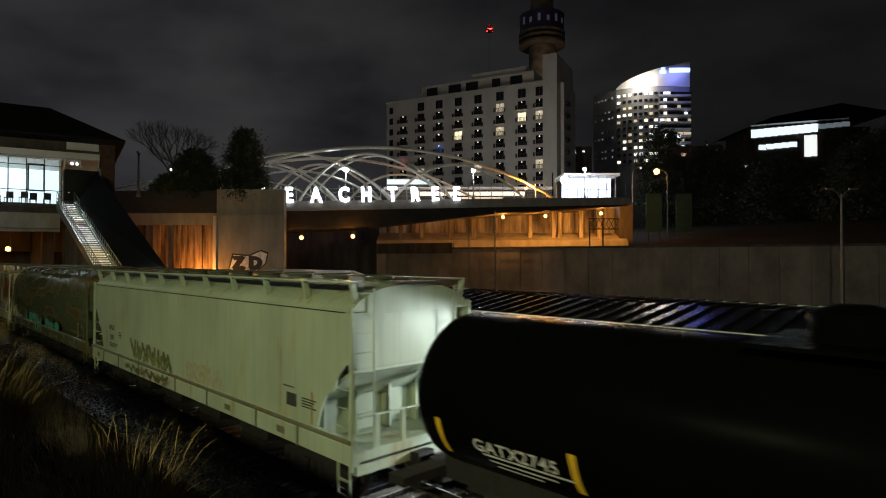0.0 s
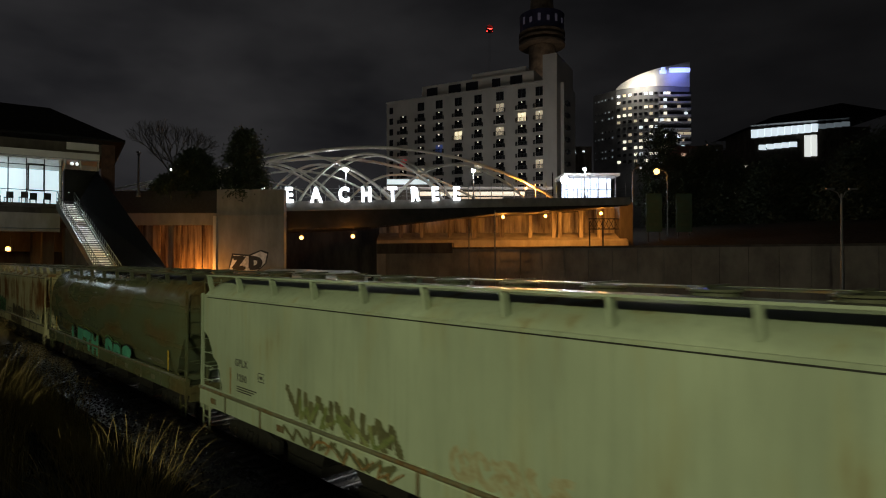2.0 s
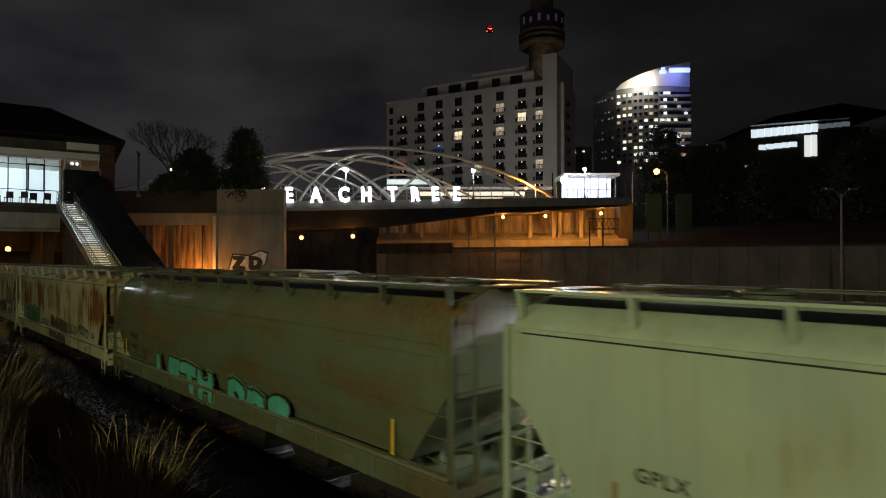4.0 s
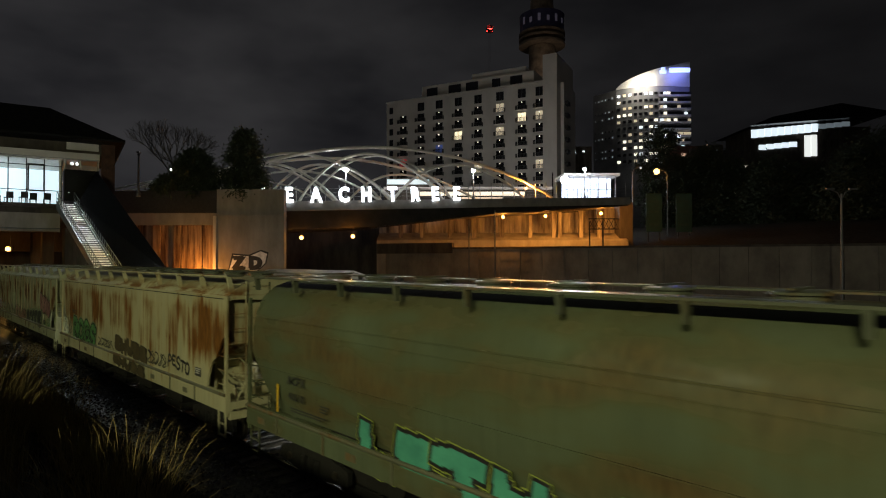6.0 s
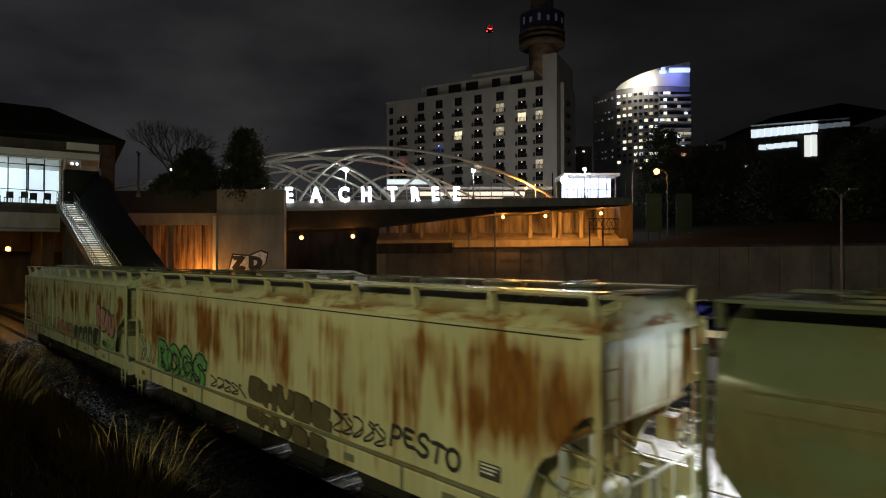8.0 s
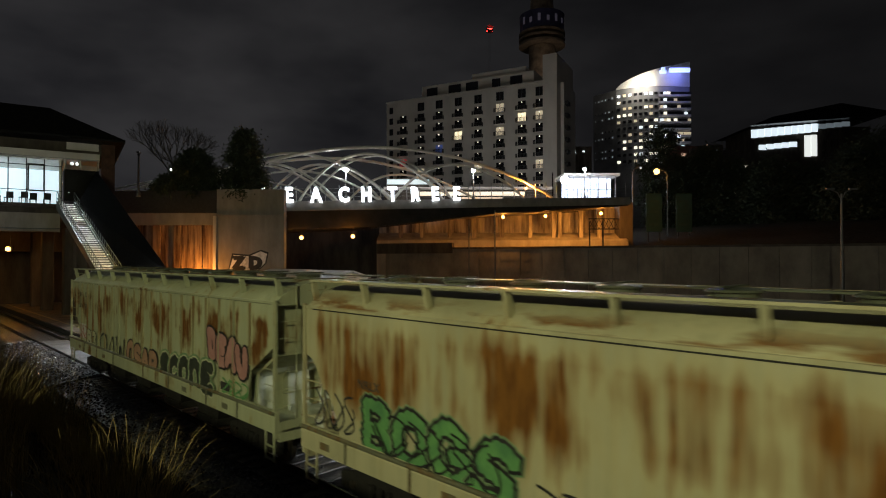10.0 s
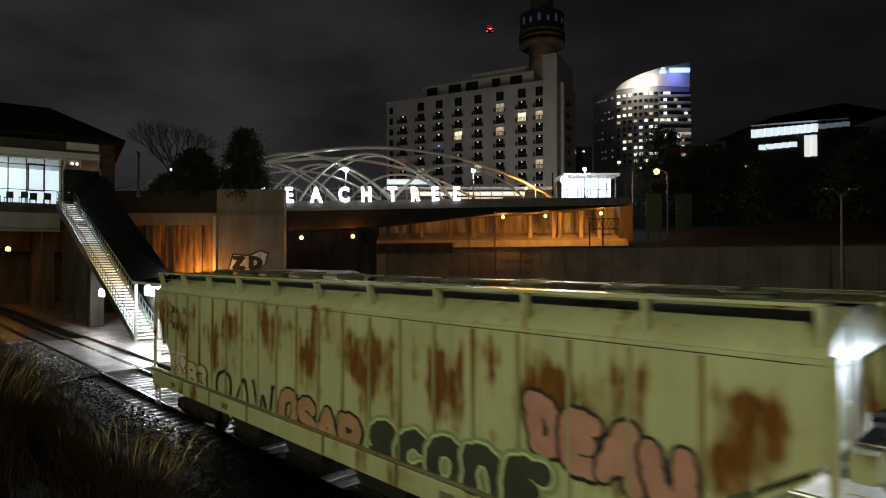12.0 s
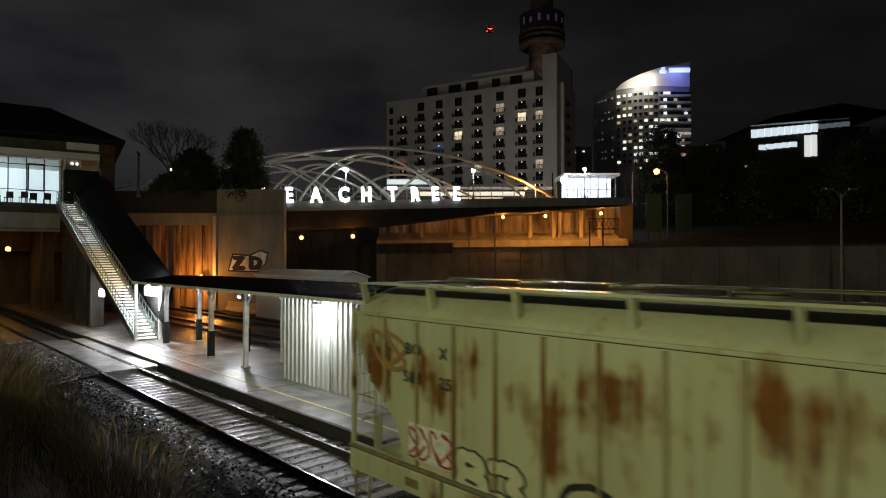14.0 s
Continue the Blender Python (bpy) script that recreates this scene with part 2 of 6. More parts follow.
def solo(name, bm, material, label, category, group="", kind="", m=None, smooth=False):
    ob = new(name, finish(bm, name, material, smooth))
    if m is not None:
        ob.matrix_world = m
    return tagged(ob, label, category, group, kind)


def B():
    return bmesh.new()


# all lettering comes from the built-in font, turned to meshes in one go
TEXTS = ("Z", "D", "E", "A", "C", "H", "T", "R", "P", "GATX", "2745", "GPLX", "1280", "ACFX", "40610", "NRLX", "BO", "X", "584", "25")
GLYPHS = {}


def cut_glyphs():
    jobs = {}
    keys = {(t, "bold", 1.0) for t in "PEACHTRZD"} | {(t, "text", 1.15) for t in TEXTS}
    for key in sorted(keys, key=str):
        text, off, gap = key
        cu = bpy.data.curves.new("letters", "FONT")
        cu.body, cu.size, cu.resolution_u, cu.space_character = text, 1.0, 3, gap
        cu.extrude = 0.05
        cu.offset = 0.035 if off == "bold" else 0.02
        jobs[key] = new("letters", cu)
    deps = bpy.context.evaluated_depsgraph_get()
    for key, tmp in jobs.items():
        GLYPHS[key] = bpy.data.meshes.new_from_object(tmp.evaluated_get(deps))
    for tmp in jobs.values():
        cu = tmp.data
        bpy.data.objects.remove(tmp)
        bpy.data.curves.remove(cu)


cut_glyphs()


def writing(text, size, depth=0.002, face="text"):
    """The letters of the built-in font as a mesh in the xz plane, facing -y."""
    bm = bmesh.new()
    bm.from_mesh(GLYPHS[(text, face, 1.15 if face == "text" else 1.0)])
    bmesh.ops.transform(bm, matrix=pose(0, 0, 0, 90) @ Matrix.Diagonal((size, size, depth / 0.05, 1)), verts=bm.verts)
    return bm


# ------------------------------------------------------------------ ground
TRACK_Y = 7.97
RAIL = 0.75                     # half the distance between the rail heads
EDGE_Y, PLAT_Z, PLAT_BACK = 9.45, 0.16, 15.0


def build_ground():
    prof = [(-400, 3.6), (-6, 3.6), (-1.0, 3.1), (0.6, 2.9), (2.6, 1.45), (4.4, 0.1), (5.3, -0.42), (6.2, -0.40), (20, -0.40), (27, -0.35),
            (78, -0.35), (78.4, 5.4), (95, 9.2), (125, 12.0), (3500, 16)]
    xs = [-3500, -400, -150, -90] + [-70 + 2 * i for i in range(56)] + [60, 120, 400, 3500]
    bm = B()
    grid = []
    for x in xs:
        row = []
        for y, z in prof:
            w = 0.0
            if -6 <= y <= 5.0 and -75 < x < 45:
                w = 0.35 * noise.noise((x * 0.35, y * 0.6, 1.0)) - 0.05
                if y > 3:
                    w *= 0.5
            row.append(bm.verts.new((x, y, z + w)))
        grid.append(row)
    for a, b in zip(grid, grid[1:]):
        for i in range(len(prof) - 1):
            bm.faces.new((a[i], b[i], b[i + 1], a[i + 1]))
    # added out of view: blocks the street lamps so bank and track stay dark
    wall = B()
    box(wall, -70, -1.7, 2.6, 60, -1.5, 5.02)
    solo("shade_wall", wall, M_CONCRETE, "unseen concrete wall added behind the camera to shade the bank", "wall", kind="structure")
    solo("ground", bm, M_EARTH, "dark bare earth and weeds on the railway bank", "ground", kind="structure", smooth=True)


def build_track(name, yc, x0, x1, ties_as_parts):
    t = thing(name, "ballasted railway track with weathered timber ties", "railway track", kind="structure")
    bm = B()
    prism(bm, [(yc - 2.6, -0.44), (yc - 1.75, -0.19), (yc + 1.75, -0.19), (yc + 2.6, -0.44)], x0, x1, "x")
    part("ballast_bed", bm, M_BALLAST, t)
    for s in (-1, 1):
        y = yc + s * RAIL
        bm = B()
        prism(bm, [(y - 0.075, -0.17), (y + 0.075, -0.17), (y + 0.075, -0.15), (y + 0.012, -0.12), (y + 0.012, -0.045), (y + 0.036, -0.03),
                   (y + 0.036, -0.006), (y - 0.036, -0.006), (y - 0.036, -0.03), (y - 0.012, -0.045), (y - 0.012, -0.12), (y - 0.075, -0.15)], x0, x1, "x")
        r = part("rail", bm, M_RAIL, t)
        bm = B()
        prism(bm, [(y - 0.030, -0.006), (y + 0.030, -0.006), (y + 0.022, 0.0), (y - 0.022, 0.0)], x0, x1, "x")
        part("rail_head", bm, M_RAILTOP, r, "polished running surface of the rail")
    return t


# tie meshes are shared between the ties
def tie_meshes():
    out = []
    for k in range(4):
        rnd = random.Random(40 + k)
        bm = B()
        box(bm, -0.115, -1.3 + rnd.uniform(-.06, .06), -0.32, 0.115, 1.3 + rnd.uniform(-.06, .06), -0.152)
        for v in bm.verts:
            v.co.z += rnd.uniform(-0.012, 0.008)
            v.co.x += rnd.uniform(-0.012, 0.012)
        out.append(finish(bm, "tie", M_TIE))
    return out


def lay_ties(track, yc, x0, x1):
    meshes = tie_meshes()
    rnd = random.Random(5)
    x = x0
    while x < x1:
        if not -41.5 < x < -28.0 or yc > 10:
            ob = new("tie", rnd.choice(meshes))
            ob.parent = track
            ob.matrix_basis = pose(x, yc + rnd.uniform(-.04, .04), 0, 0, 0, rnd.uniform(-1.6, 1.6))
        x += 0.52 + rnd.uniform(-0.03, 0.03)


def build_stones():
    """Loose crushed stone on the near track."""
    rnd = random.Random(9)
    verts, faces = [], []

    def stone(x, y, z, r):
        k = len(verts)
        for dx, dy, dz in ((1, 0, 0), (0, 1, 0), (-1, 0, 0), (0, -1, 0), (0, 0, 1)):
            verts.append((x + r * (dx + rnd.uniform(-.4, .4)), y + r * (dy + rnd.uniform(-.4, .4)), z + r * 0.8 * (dz + rnd.uniform(-.4, .4))))
        faces.extend([(k, k + 1, k + 4), (k + 1, k + 2, k + 4), (k + 2, k + 3, k + 4), (k + 3, k, k + 4)])

    for yc, x0, x1, num in ((TRACK_Y, -28, 3, 30000), (17.6, -34, 3, 9000), (22.4, -30, 3, 6000)):
        for _ in range(num):
            x, y = rnd.uniform(x0, x1), yc + rnd.uniform(-2.7, 2.7)
            if yc < 10 and y > EDGE_Y - 0.05:
                continue
            d = abs(y - yc)
            z = -0.19 if d < 1.75 else -0.19 - (d - 1.75) * 0.29
            stone(x, y, z + rnd.uniform(-.02, .018) - (0.02 if d < 1.3 else 0), rnd.uniform(0.02, 0.05))
    for _ in range(6000):           # on the gravel apron of the crossing
        x, d = rnd.uniform(-43, -27.6), rnd.uniform(0.0, 2.3)
        stone(x, TRACK_Y - RAIL - 0.12 - d, -0.02 - 0.158 * d + rnd.uniform(-.02, .01), rnd.uniform(0.02, 0.05))
    me = bpy.data.meshes.new("ballast_stones")
    me.from_pydata(verts, [], faces)
    me.materials.append(M_STONE)
    tagged(new("ballast_stones", me), "loose grey crushed stones between the ties", "ballast", kind="stuff")


def build_platform():
    p = thing("platform", "low worn concrete station platform with a yellow line", "platform", kind="structure")
    bm = B()
    rnd = random.Random(3)
    x = -75.0
    while x < 30:                   # slabs with open joints
        nx = x + 4.6
        for y0, y1 in ((EDGE_Y + 0.12, 11.3), (11.3, PLAT_BACK)):
            z = PLAT_Z + rnd.uniform(-0.008, 0.006)
            box(bm, x + 0.012, y0 + 0.012, -0.3, nx - 0.012, y1 - 0.012, z)
            part("slab", bm, M_PLATFORM, p)
            bm = B()
        x = nx
    bm.free()
    bm = B()
    box(bm, -28.2, EDGE_Y, -0.45, 30, EDGE_Y + 0.118, PLAT_Z + 0.004)
    box(bm, -75, EDGE_Y, -0.45, -41, EDGE_Y + 0.118, PLAT_Z + 0.004)
    part("edge_beam", bm, M_EDGE, p, "dark timber edge beam")
    bm = B()
    x = -75
    while x < 30:
        box(bm, x, 10.33, PLAT_Z - 0.02, x + 1.17, 10.43, PLAT_Z + 0.012)
        x += 1.19
    part("yellow_line", bm, M_YELLOW, p, "faded yellow safety line")
    # boarded crossing between the rails
    c = thing("crossing", "level track crossing of asphalt and boards", "crossing", kind="structure")
    bm = B()
    box(bm, -41.2, TRACK_Y + RAIL + 0.10, -0.3, -28.2, EDGE_Y + 0.11, 0.02)
    box(bm, -41.2, TRACK_Y - RAIL + 0.10, -0.3, -28.2, TRACK_Y + RAIL - 0.10, 0.004)
    part("crossing_panel", bm, M_PLATFORM, c)
    bm = B()
    prism(bm, [(TRACK_Y - 3.2, -0.5), (TRACK_Y - 3.0, -0.36), (TRACK_Y - RAIL - 0.08, -0.01), (TRACK_Y - RAIL - 0.08, -0.5)], -41.2, -28.2, "x")
    part("gravel_apron", bm, M_BALLAST, c)


def build_canopy():
    c = thing("platform_canopy", "long platform canopy with dark seamed metal roof and white posts", "canopy", at=pose(0, 0, 0))
    x0, x1 = -35.4, 26.0
    yn, yf, zn, zf = 10.6, 15.2, 3.60, 3.78
    bm = B()
    prism(bm, [(yn, zn - 0.02), (12.6, 3.86), (yf, zf), (yf, zf - 0.06), (12.6, 3.8), (yn, zn - 0.08)], x0, x1, "x")
    part("roof_deck", bm, M_ROOFMETAL, c)
    x = x0 + 0.2
    while x < x1:
        bm = B()
        prism(bm, [(yn + .02, zn - 0.02), (yn + .02, zn + 0.03), (12.6, 3.91), (yf - .02, zf + 0.05), (yf - .02, zf), (12.6, 3.86)], x - 0.02, x + 0.02, "x")
        part("roof_seam", bm, M_ROOFMETAL, c)
        x += 0.41
    bm = B()
    box(bm, x0, yn - 0.07, zn - 0.11, x1, yn - 0.002, zn + 0.005)
    part("fascia", bm, M_WHITE, c, "white painted edge board")
    bm = B()
    box(bm, x0, yf + 0.002, zf - 0.2, x1, yf + 0.08, zf + 0.02)
    part("fascia", bm, M_WHITE, c)
    bm = B()
    box(bm, x0, 11.72, 3.42, x1, 11.9, 3.62)
    part("beam", bm, M_WHITE, c)
    bm = B()
    box(bm, x0, 13.52, 3.42, x1, 13.7, 3.62)
    part("beam", bm, M_WHITE, c)
    for i, x in enumerate((-33.9, -28.0, -24.4, -8.6, 2.5, 9.5)):
        for y in (11.81, 13.61):
            bm = B()
            box(bm, x - 0.09, y - 0.09, PLAT_Z, x + 0.09, y + 0.09, 3.42)
            box(bm, x - 0.15, y - 0.15, PLAT_Z, x + 0.15, y + 0.15, PLAT_Z + 0.06)
            post = part("post", bm, M_WHITE, c)
            bm = B()
            box(bm, x - 0.13, y - 0.13, PLAT_Z + 0.06, x + 0.13, y + 0.13, PLAT_Z + 1.25)
            if i in (0, 1):
                part("post_sleeve", bm, M_DARK, post, "dark protective sleeve")
            else:
                bm.free()
            for s in (-1, 1):
                bm = B()
                rod(bm, (x, y, 2.75), (x + s * 0.62, y, 3.42), 0.045, sides=6)
                part("brace", bm, M_WHITE, c)
    return c


def platform_lights():
    for x, y, z, w in ((-36.6, 11.7, 3.25, 1350), (-44.0, 11.2, 2.79, 60), (-28.1, 13.3, 2.95, 520), (-17.75, 11.2, 3.25, 420), (-5.2, 13.3, 3.2, 2300), (-0.6, 12.4, 3.35, 1200)):
        f = thing("canopy_light", "white LED luminaire fixed under the platform canopy", "lamp", "platform lights", at=pose(x, y, z))
        bm = B()
        box(bm, -0.16, -0.09, 0.0, 0.16, 0.09, 0.12)
        part("housing", bm, M_WHITE, f)
        bm = B()
        # two western lenses enlarged to stand for glare and the lit ceiling
        if x < -40:
            box(bm, -0.38, -0.07, -0.42, 0.38, 0.07, -0.002)
        elif x < -30:
            box(bm, -0.3, -0.07, -0.5, 1.5, 0.07, -0.002)
        else:
            box(bm, -0.13, -0.07, -0.03, 0.13, 0.07, -0.002)
        part("lens", bm, G_LED, f)
        lamp("led_light", (x, y, z - (0.2 if x > -30 else 0.65)), w, (0.72, 0.85, 1.0) if x > -2 else LED, 0.12 if x < -8 else 0.4)


def build_shed():
    s = thing("shed", "white corrugated metal shed on the platform", "shed", at=pose(-21.1, 11.75, PLAT_Z))
    bm = B()
    box(bm, 0.06, 0.06, 0, 7.94, 1.94, 3.25)
    part("wall", bm, M_SHED, s)
    x = 0.1
    while x < 7.9:
        bm = B()
        prism(bm, [(x - 0.05, 0.06), (x - 0.03, 0.0), (x + 0.03, 0.0), (x + 0.05, 0.06)], 0.0, 3.24, "z")
        part("rib", bm, M_SHED, s)
        x += 0.3
    bm = B()
    box(bm, 3.2, -0.03, 0.0, 3.32, 0.0, 3.2)
    part("corner_trim", bm, M_WHITE, s)


def build_stairs():
    """The covered stair from the platform up to the station."""
    st = thing("station_stair", "covered steel stair from platform to station with lit flights", "stair", at=pose(0, 0, 0))
    x0, x1, z1, ya, yb = -36.2, -56.0, 9.3, 10.9, 12.2
    n = 54
    dx, dz = (x1 - x0) / n, (z1 - PLAT_Z) / n
    for k in range(n):
        bm = B()
        xa = x0 + k * dx
        z = PLAT_Z + (k + 1) * dz
        box(bm, xa + dx, ya + .1, z - 0.05, xa, yb - .1, z)
        box(bm, xa - 0.03, ya + .1, z - 0.09, xa, yb - .1, z - 0.052)
        part("step", bm, M_WHITE, st)
    def along(t, up):
        return (x0 + (x1 - x0) * t, PLAT_Z + (z1 - PLAT_Z) * t + up)
    for y in (ya, yb - 0.08):
        bm = B()
        a, b = along(0, 0), along(1, 0)
        prism(bm, [(a[0] + .1, a[1] - 0.12), (a[0] + .1, a[1] + 0.22), (b[0], b[1] + 0.22), (b[0], b[1] - 0.45)], y, y + 0.08)
        part("stringer", bm, M_STAIRGREEN, st)
        for h in (0.5, 1.0):
            bm = B()
            rod(bm, (a[0], y + .04, a[1] + h), (b[0], y + .04, b[1] + h), 0.028)
            part("handrail", bm, M_STAIRGREEN, st)
        for k in range(37):
            t = k / 36
            q = along(t, 0)
            bm = B()
            rod(bm, (q[0], y + .04, q[1]), (q[0], y + .04, q[1] + 1.0), 0.022, sides=6)
            part("baluster", bm, M_STAIRGREEN, st)
    # roof and far side wall of the stair; near-black colour puts them in shade
    bm = B()
    a, b = along(0, 3.2), along(1, 3.2)
    lo, hi = along(0, 2.9), along(0.9, 2.9)
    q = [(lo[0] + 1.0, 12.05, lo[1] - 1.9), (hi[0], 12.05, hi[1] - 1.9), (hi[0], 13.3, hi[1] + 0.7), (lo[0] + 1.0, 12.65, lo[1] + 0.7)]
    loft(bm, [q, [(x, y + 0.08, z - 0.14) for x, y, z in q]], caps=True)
    part("roof", bm, M_UNLITBLACK, st)
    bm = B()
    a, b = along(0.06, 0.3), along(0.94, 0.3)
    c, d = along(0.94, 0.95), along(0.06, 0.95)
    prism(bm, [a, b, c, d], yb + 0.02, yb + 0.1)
    part("side_panel", bm, M_UNLITBLACK, st)
    for y in (ya, yb):
        bm = B()
        box(bm, x0 + .1, y - 0.07, PLAT_Z, x0 + .24, y + 0.07, 3.4)
        part("post", bm, M_WHITE, st)
    # small glowing boxes added as sources for the downward stair spots
    for k in range(9):
        t = 0.08 + 0.105 * k
        q = along(t, 2.6)
        bm = B()
        box(bm, q[0] - 0.05, 10.98, q[1] - 0.3, q[0] + 0.05, 11.02, q[1] - 0.26)
        part("added_light_box", bm, G_COOL, st)
        lamp("stair_light", (q[0], 11.35, q[1] - 0.4), 430, LED if k > 4 or k < 2 else (1.0, 0.6, 0.16), 0.1, 84, (q[0], 11.35, 0))


def waiting_chair(x, y, z, turn):
    c = thing("chair", "dark waiting room chair in the lit hall", "chair", "hall chairs", at=pose(x, y, z, 0, 0, turn))
    bm = B()
    box(bm, -0.25, -0.25, 0.42, 0.25, 0.25, 0.48)
    part("seat", bm, M_BLACK, c)
    bm = B()
    box(bm, -0.25, 0.2, 0.48, 0.25, 0.26, 0.95)
    part("backrest", bm, M_BLACK, c)
    for sx in (-0.21, 0.21):
        for sy in (-0.21, 0.21):
            bm = B()
            box(bm, sx - 0.02, sy - 0.02, 0, sx + 0.02, sy + 0.02, 0.42)
            part("leg", bm, M_DARK, c)


def build_station():
    s = thing("station_building", "station on the street bridge with hipped roof and lit glazed hall", "station", at=pose(-56.2, 11, 9.3, 0, 0, -12))
    bm = B()
    box(bm, -16, -16, -0.3, 0.0, 0.4, 0.0)
    part("floor_slab", bm, M_DARKCON, s)
    bm = B()
    box(bm, -1.2, -16, -2.25, 0.0, 0.2, -0.78)
    part("edge_girder", bm, M_CONCRETE, s)
    bm = B()
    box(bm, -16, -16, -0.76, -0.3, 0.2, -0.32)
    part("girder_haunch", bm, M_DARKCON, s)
    bm = B()
    tube(bm, [(0.05, -16, -2.1), (0.12, -9, -1.95), (0.1, -2, -2.05), (0.05, 0.2, -2.0)], 0.05)
    part("service_pipe", bm, M_POLE, s)
    # the back wall emits light itself, standing in for the hall's brightness
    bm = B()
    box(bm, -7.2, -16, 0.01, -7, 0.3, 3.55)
    part("back_wall", bm, G_ROOM, s, "white hall wall that glows in place of room lighting")
    bm = B()
    box(bm, -7.0, 0.1, 0.01, -0.4, 0.3, 3.55)
    part("side_wall", bm, M_WHITE, s)
    bm = B()
    box(bm, -7.0, -16, 3.57, -0.14, 0.3, 3.65)
    part("hall_ceiling", bm, M_WHITE, s)
    bm = B()
    box(bm, -7.2, -16, 3.67, 0.25, 2.95, 4.25)
    part("header_beam", bm, M_STUCCO, s)
    bm = B()
    box(bm, 0.26, -16, 3.67, 0.30, 2.95, 3.75)
    part("gutter", bm, M_FENCE, s)
    for k in range(13):
        y = 0.30 - 1.18 * k
        bm = B()
        box(bm, -0.12, y - 0.035, 0, 0.0, y + 0.035, 3.56)
        part("mullion", bm, M_DARK, s)
    for z in (1.05, 3.05):
        bm = B()
        box(bm, -0.1, -16, z - 0.025, -0.02, 0.3, z + 0.025)
        part("transom", bm, M_DARK, s)
    # dark framed door in the glazing
    bm = B()
    for y0, y1, z0, z1 in ((-2.0, -1.88, 0.98, 3.1), (-0.95, -0.83, 0.98, 3.1), (-2.0, -0.83, 3.0, 3.16), (-2.0, -0.83, 0.94, 1.06)):
        box(bm, 0.005, y0, z0, 0.06, y1, z1)
    part("door_frame", bm, M_BLACK, s)
    # glazed lobby over the stair head
    for y in (0.5, 1.55, 2.85):
        bm = B()
        box(bm, -0.15, y - 0.07, 2.9, 0.0, y + 0.07, 3.66)
        part("mullion", bm, M_FENCE, s)
    bm = B()
    box(bm, -3.0, 0.45, 1.2, -2.9, 2.9, 3.65)
    part("lobby_wall", bm, M_STUCCO, s)
    bm = B()
    box(bm, -0.3, 0.45, 0.3, -0.2, 2.95, 2.9)
    part("stair_head_panel", bm, M_ROOFMETAL, s)
    for y in (1.0, 1.35):
        bm = B()
        bmesh.ops.create_icosphere(bm, subdivisions=2, radius=0.14)
        part("ceiling_lamp", bm, G_COOL, s, m=pose(-0.6, y, 3.45))
    bm = B()
    box(bm, -1.4, 3.1, -2.0, -0.2, 4.1, 5.4)
    part("brick_pier", bm, M_BRICK, s)
    bm = B()
    box(bm, -9, -16, 4.27, -0.6, 3.4, 5.9)
    part("upper_wall", bm, M_DARKCON, s)
    bm = B()
    box(bm, -0.58, 0.6, 4.6, -0.5, 2.9, 5.3)
    part("gable_panel", bm, M_STUCCO, s)
    # hipped roof with wide eaves
    bm = B()
    z0, z1 = 5.4, 8.75
    v = [bm.verts.new(p) for p in ((1.6, 4.75, z0), (1.6, -18, z0), (-11, -18, z0), (-11, 4.75, z0), (-4.7, -0.7, z1), (-4.7, -18, z1),
                                   (1.6, 4.75, z0 - .2), (1.6, -18, z0 - .2), (-11, -18, z0 - .2), (-11, 4.75, z0 - .2))]
    for f in ((0, 1, 5, 4), (0, 4, 3), (3, 4, 5, 2), (1, 2, 5), (0, 6, 7, 1), (3, 9, 6, 0), (6, 9, 8, 7), (2, 8, 9, 3), (1, 7, 8, 2)):
        bm.faces.new([v[i] for i in f])
    part("roof", bm, M_SHINGLE, s)
    bm = B()
    rod(bm, (1.5, 4.6, z0 - 0.25), (-0.2, 4.0, z0 - 2.0), 0.03, sides=5)
    part("eave_strut", bm, M_DARK, s)
    rnd = random.Random(17)
    for k in range(7):
        waiting_chair(-57.0 - rnd.uniform(0, 1.6), 10.6 - 0.85 * k, 9.31, rnd.choice((90, -90, 60)))
    lamp("hall_light", (-60.0, 6, 12.3), 300, (0.85, 0.96, 1.0), 0.5)
    lamp("hall_light", (-61.0, 0, 12.3), 250, (0.85, 0.96, 1.0), 0.5)
    # red signal lamps far along the line
    for x, y, z, m in ((-86, 8.6, 5.9, G_RED), (-90, 11.5, 4.3, G_COOL), (-90, 13.4, 4.2, G_COOL)):
        q = thing("railway_signal", "small railway signal lamp on a dark post", "signal", "signals", at=pose(x, y, -0.3))
        bm = B()
        rod(bm, (0, 0, 0), (0, 0, z), 0.06, sides=8)
        part("post", bm, M_BLACK, q)
        bm = B()
        box(bm, -0.12, -0.22, z, 0.1, 0.22, z + 0.6)
        part("head", bm, M_BLACK, q)
        bm = B()
        bmesh.ops.create_icosphere(bm, subdivisions=2, radius=0.16)
        part("lens", bm, m, q, m=pose(0.14, -0.1, z + 0.3))


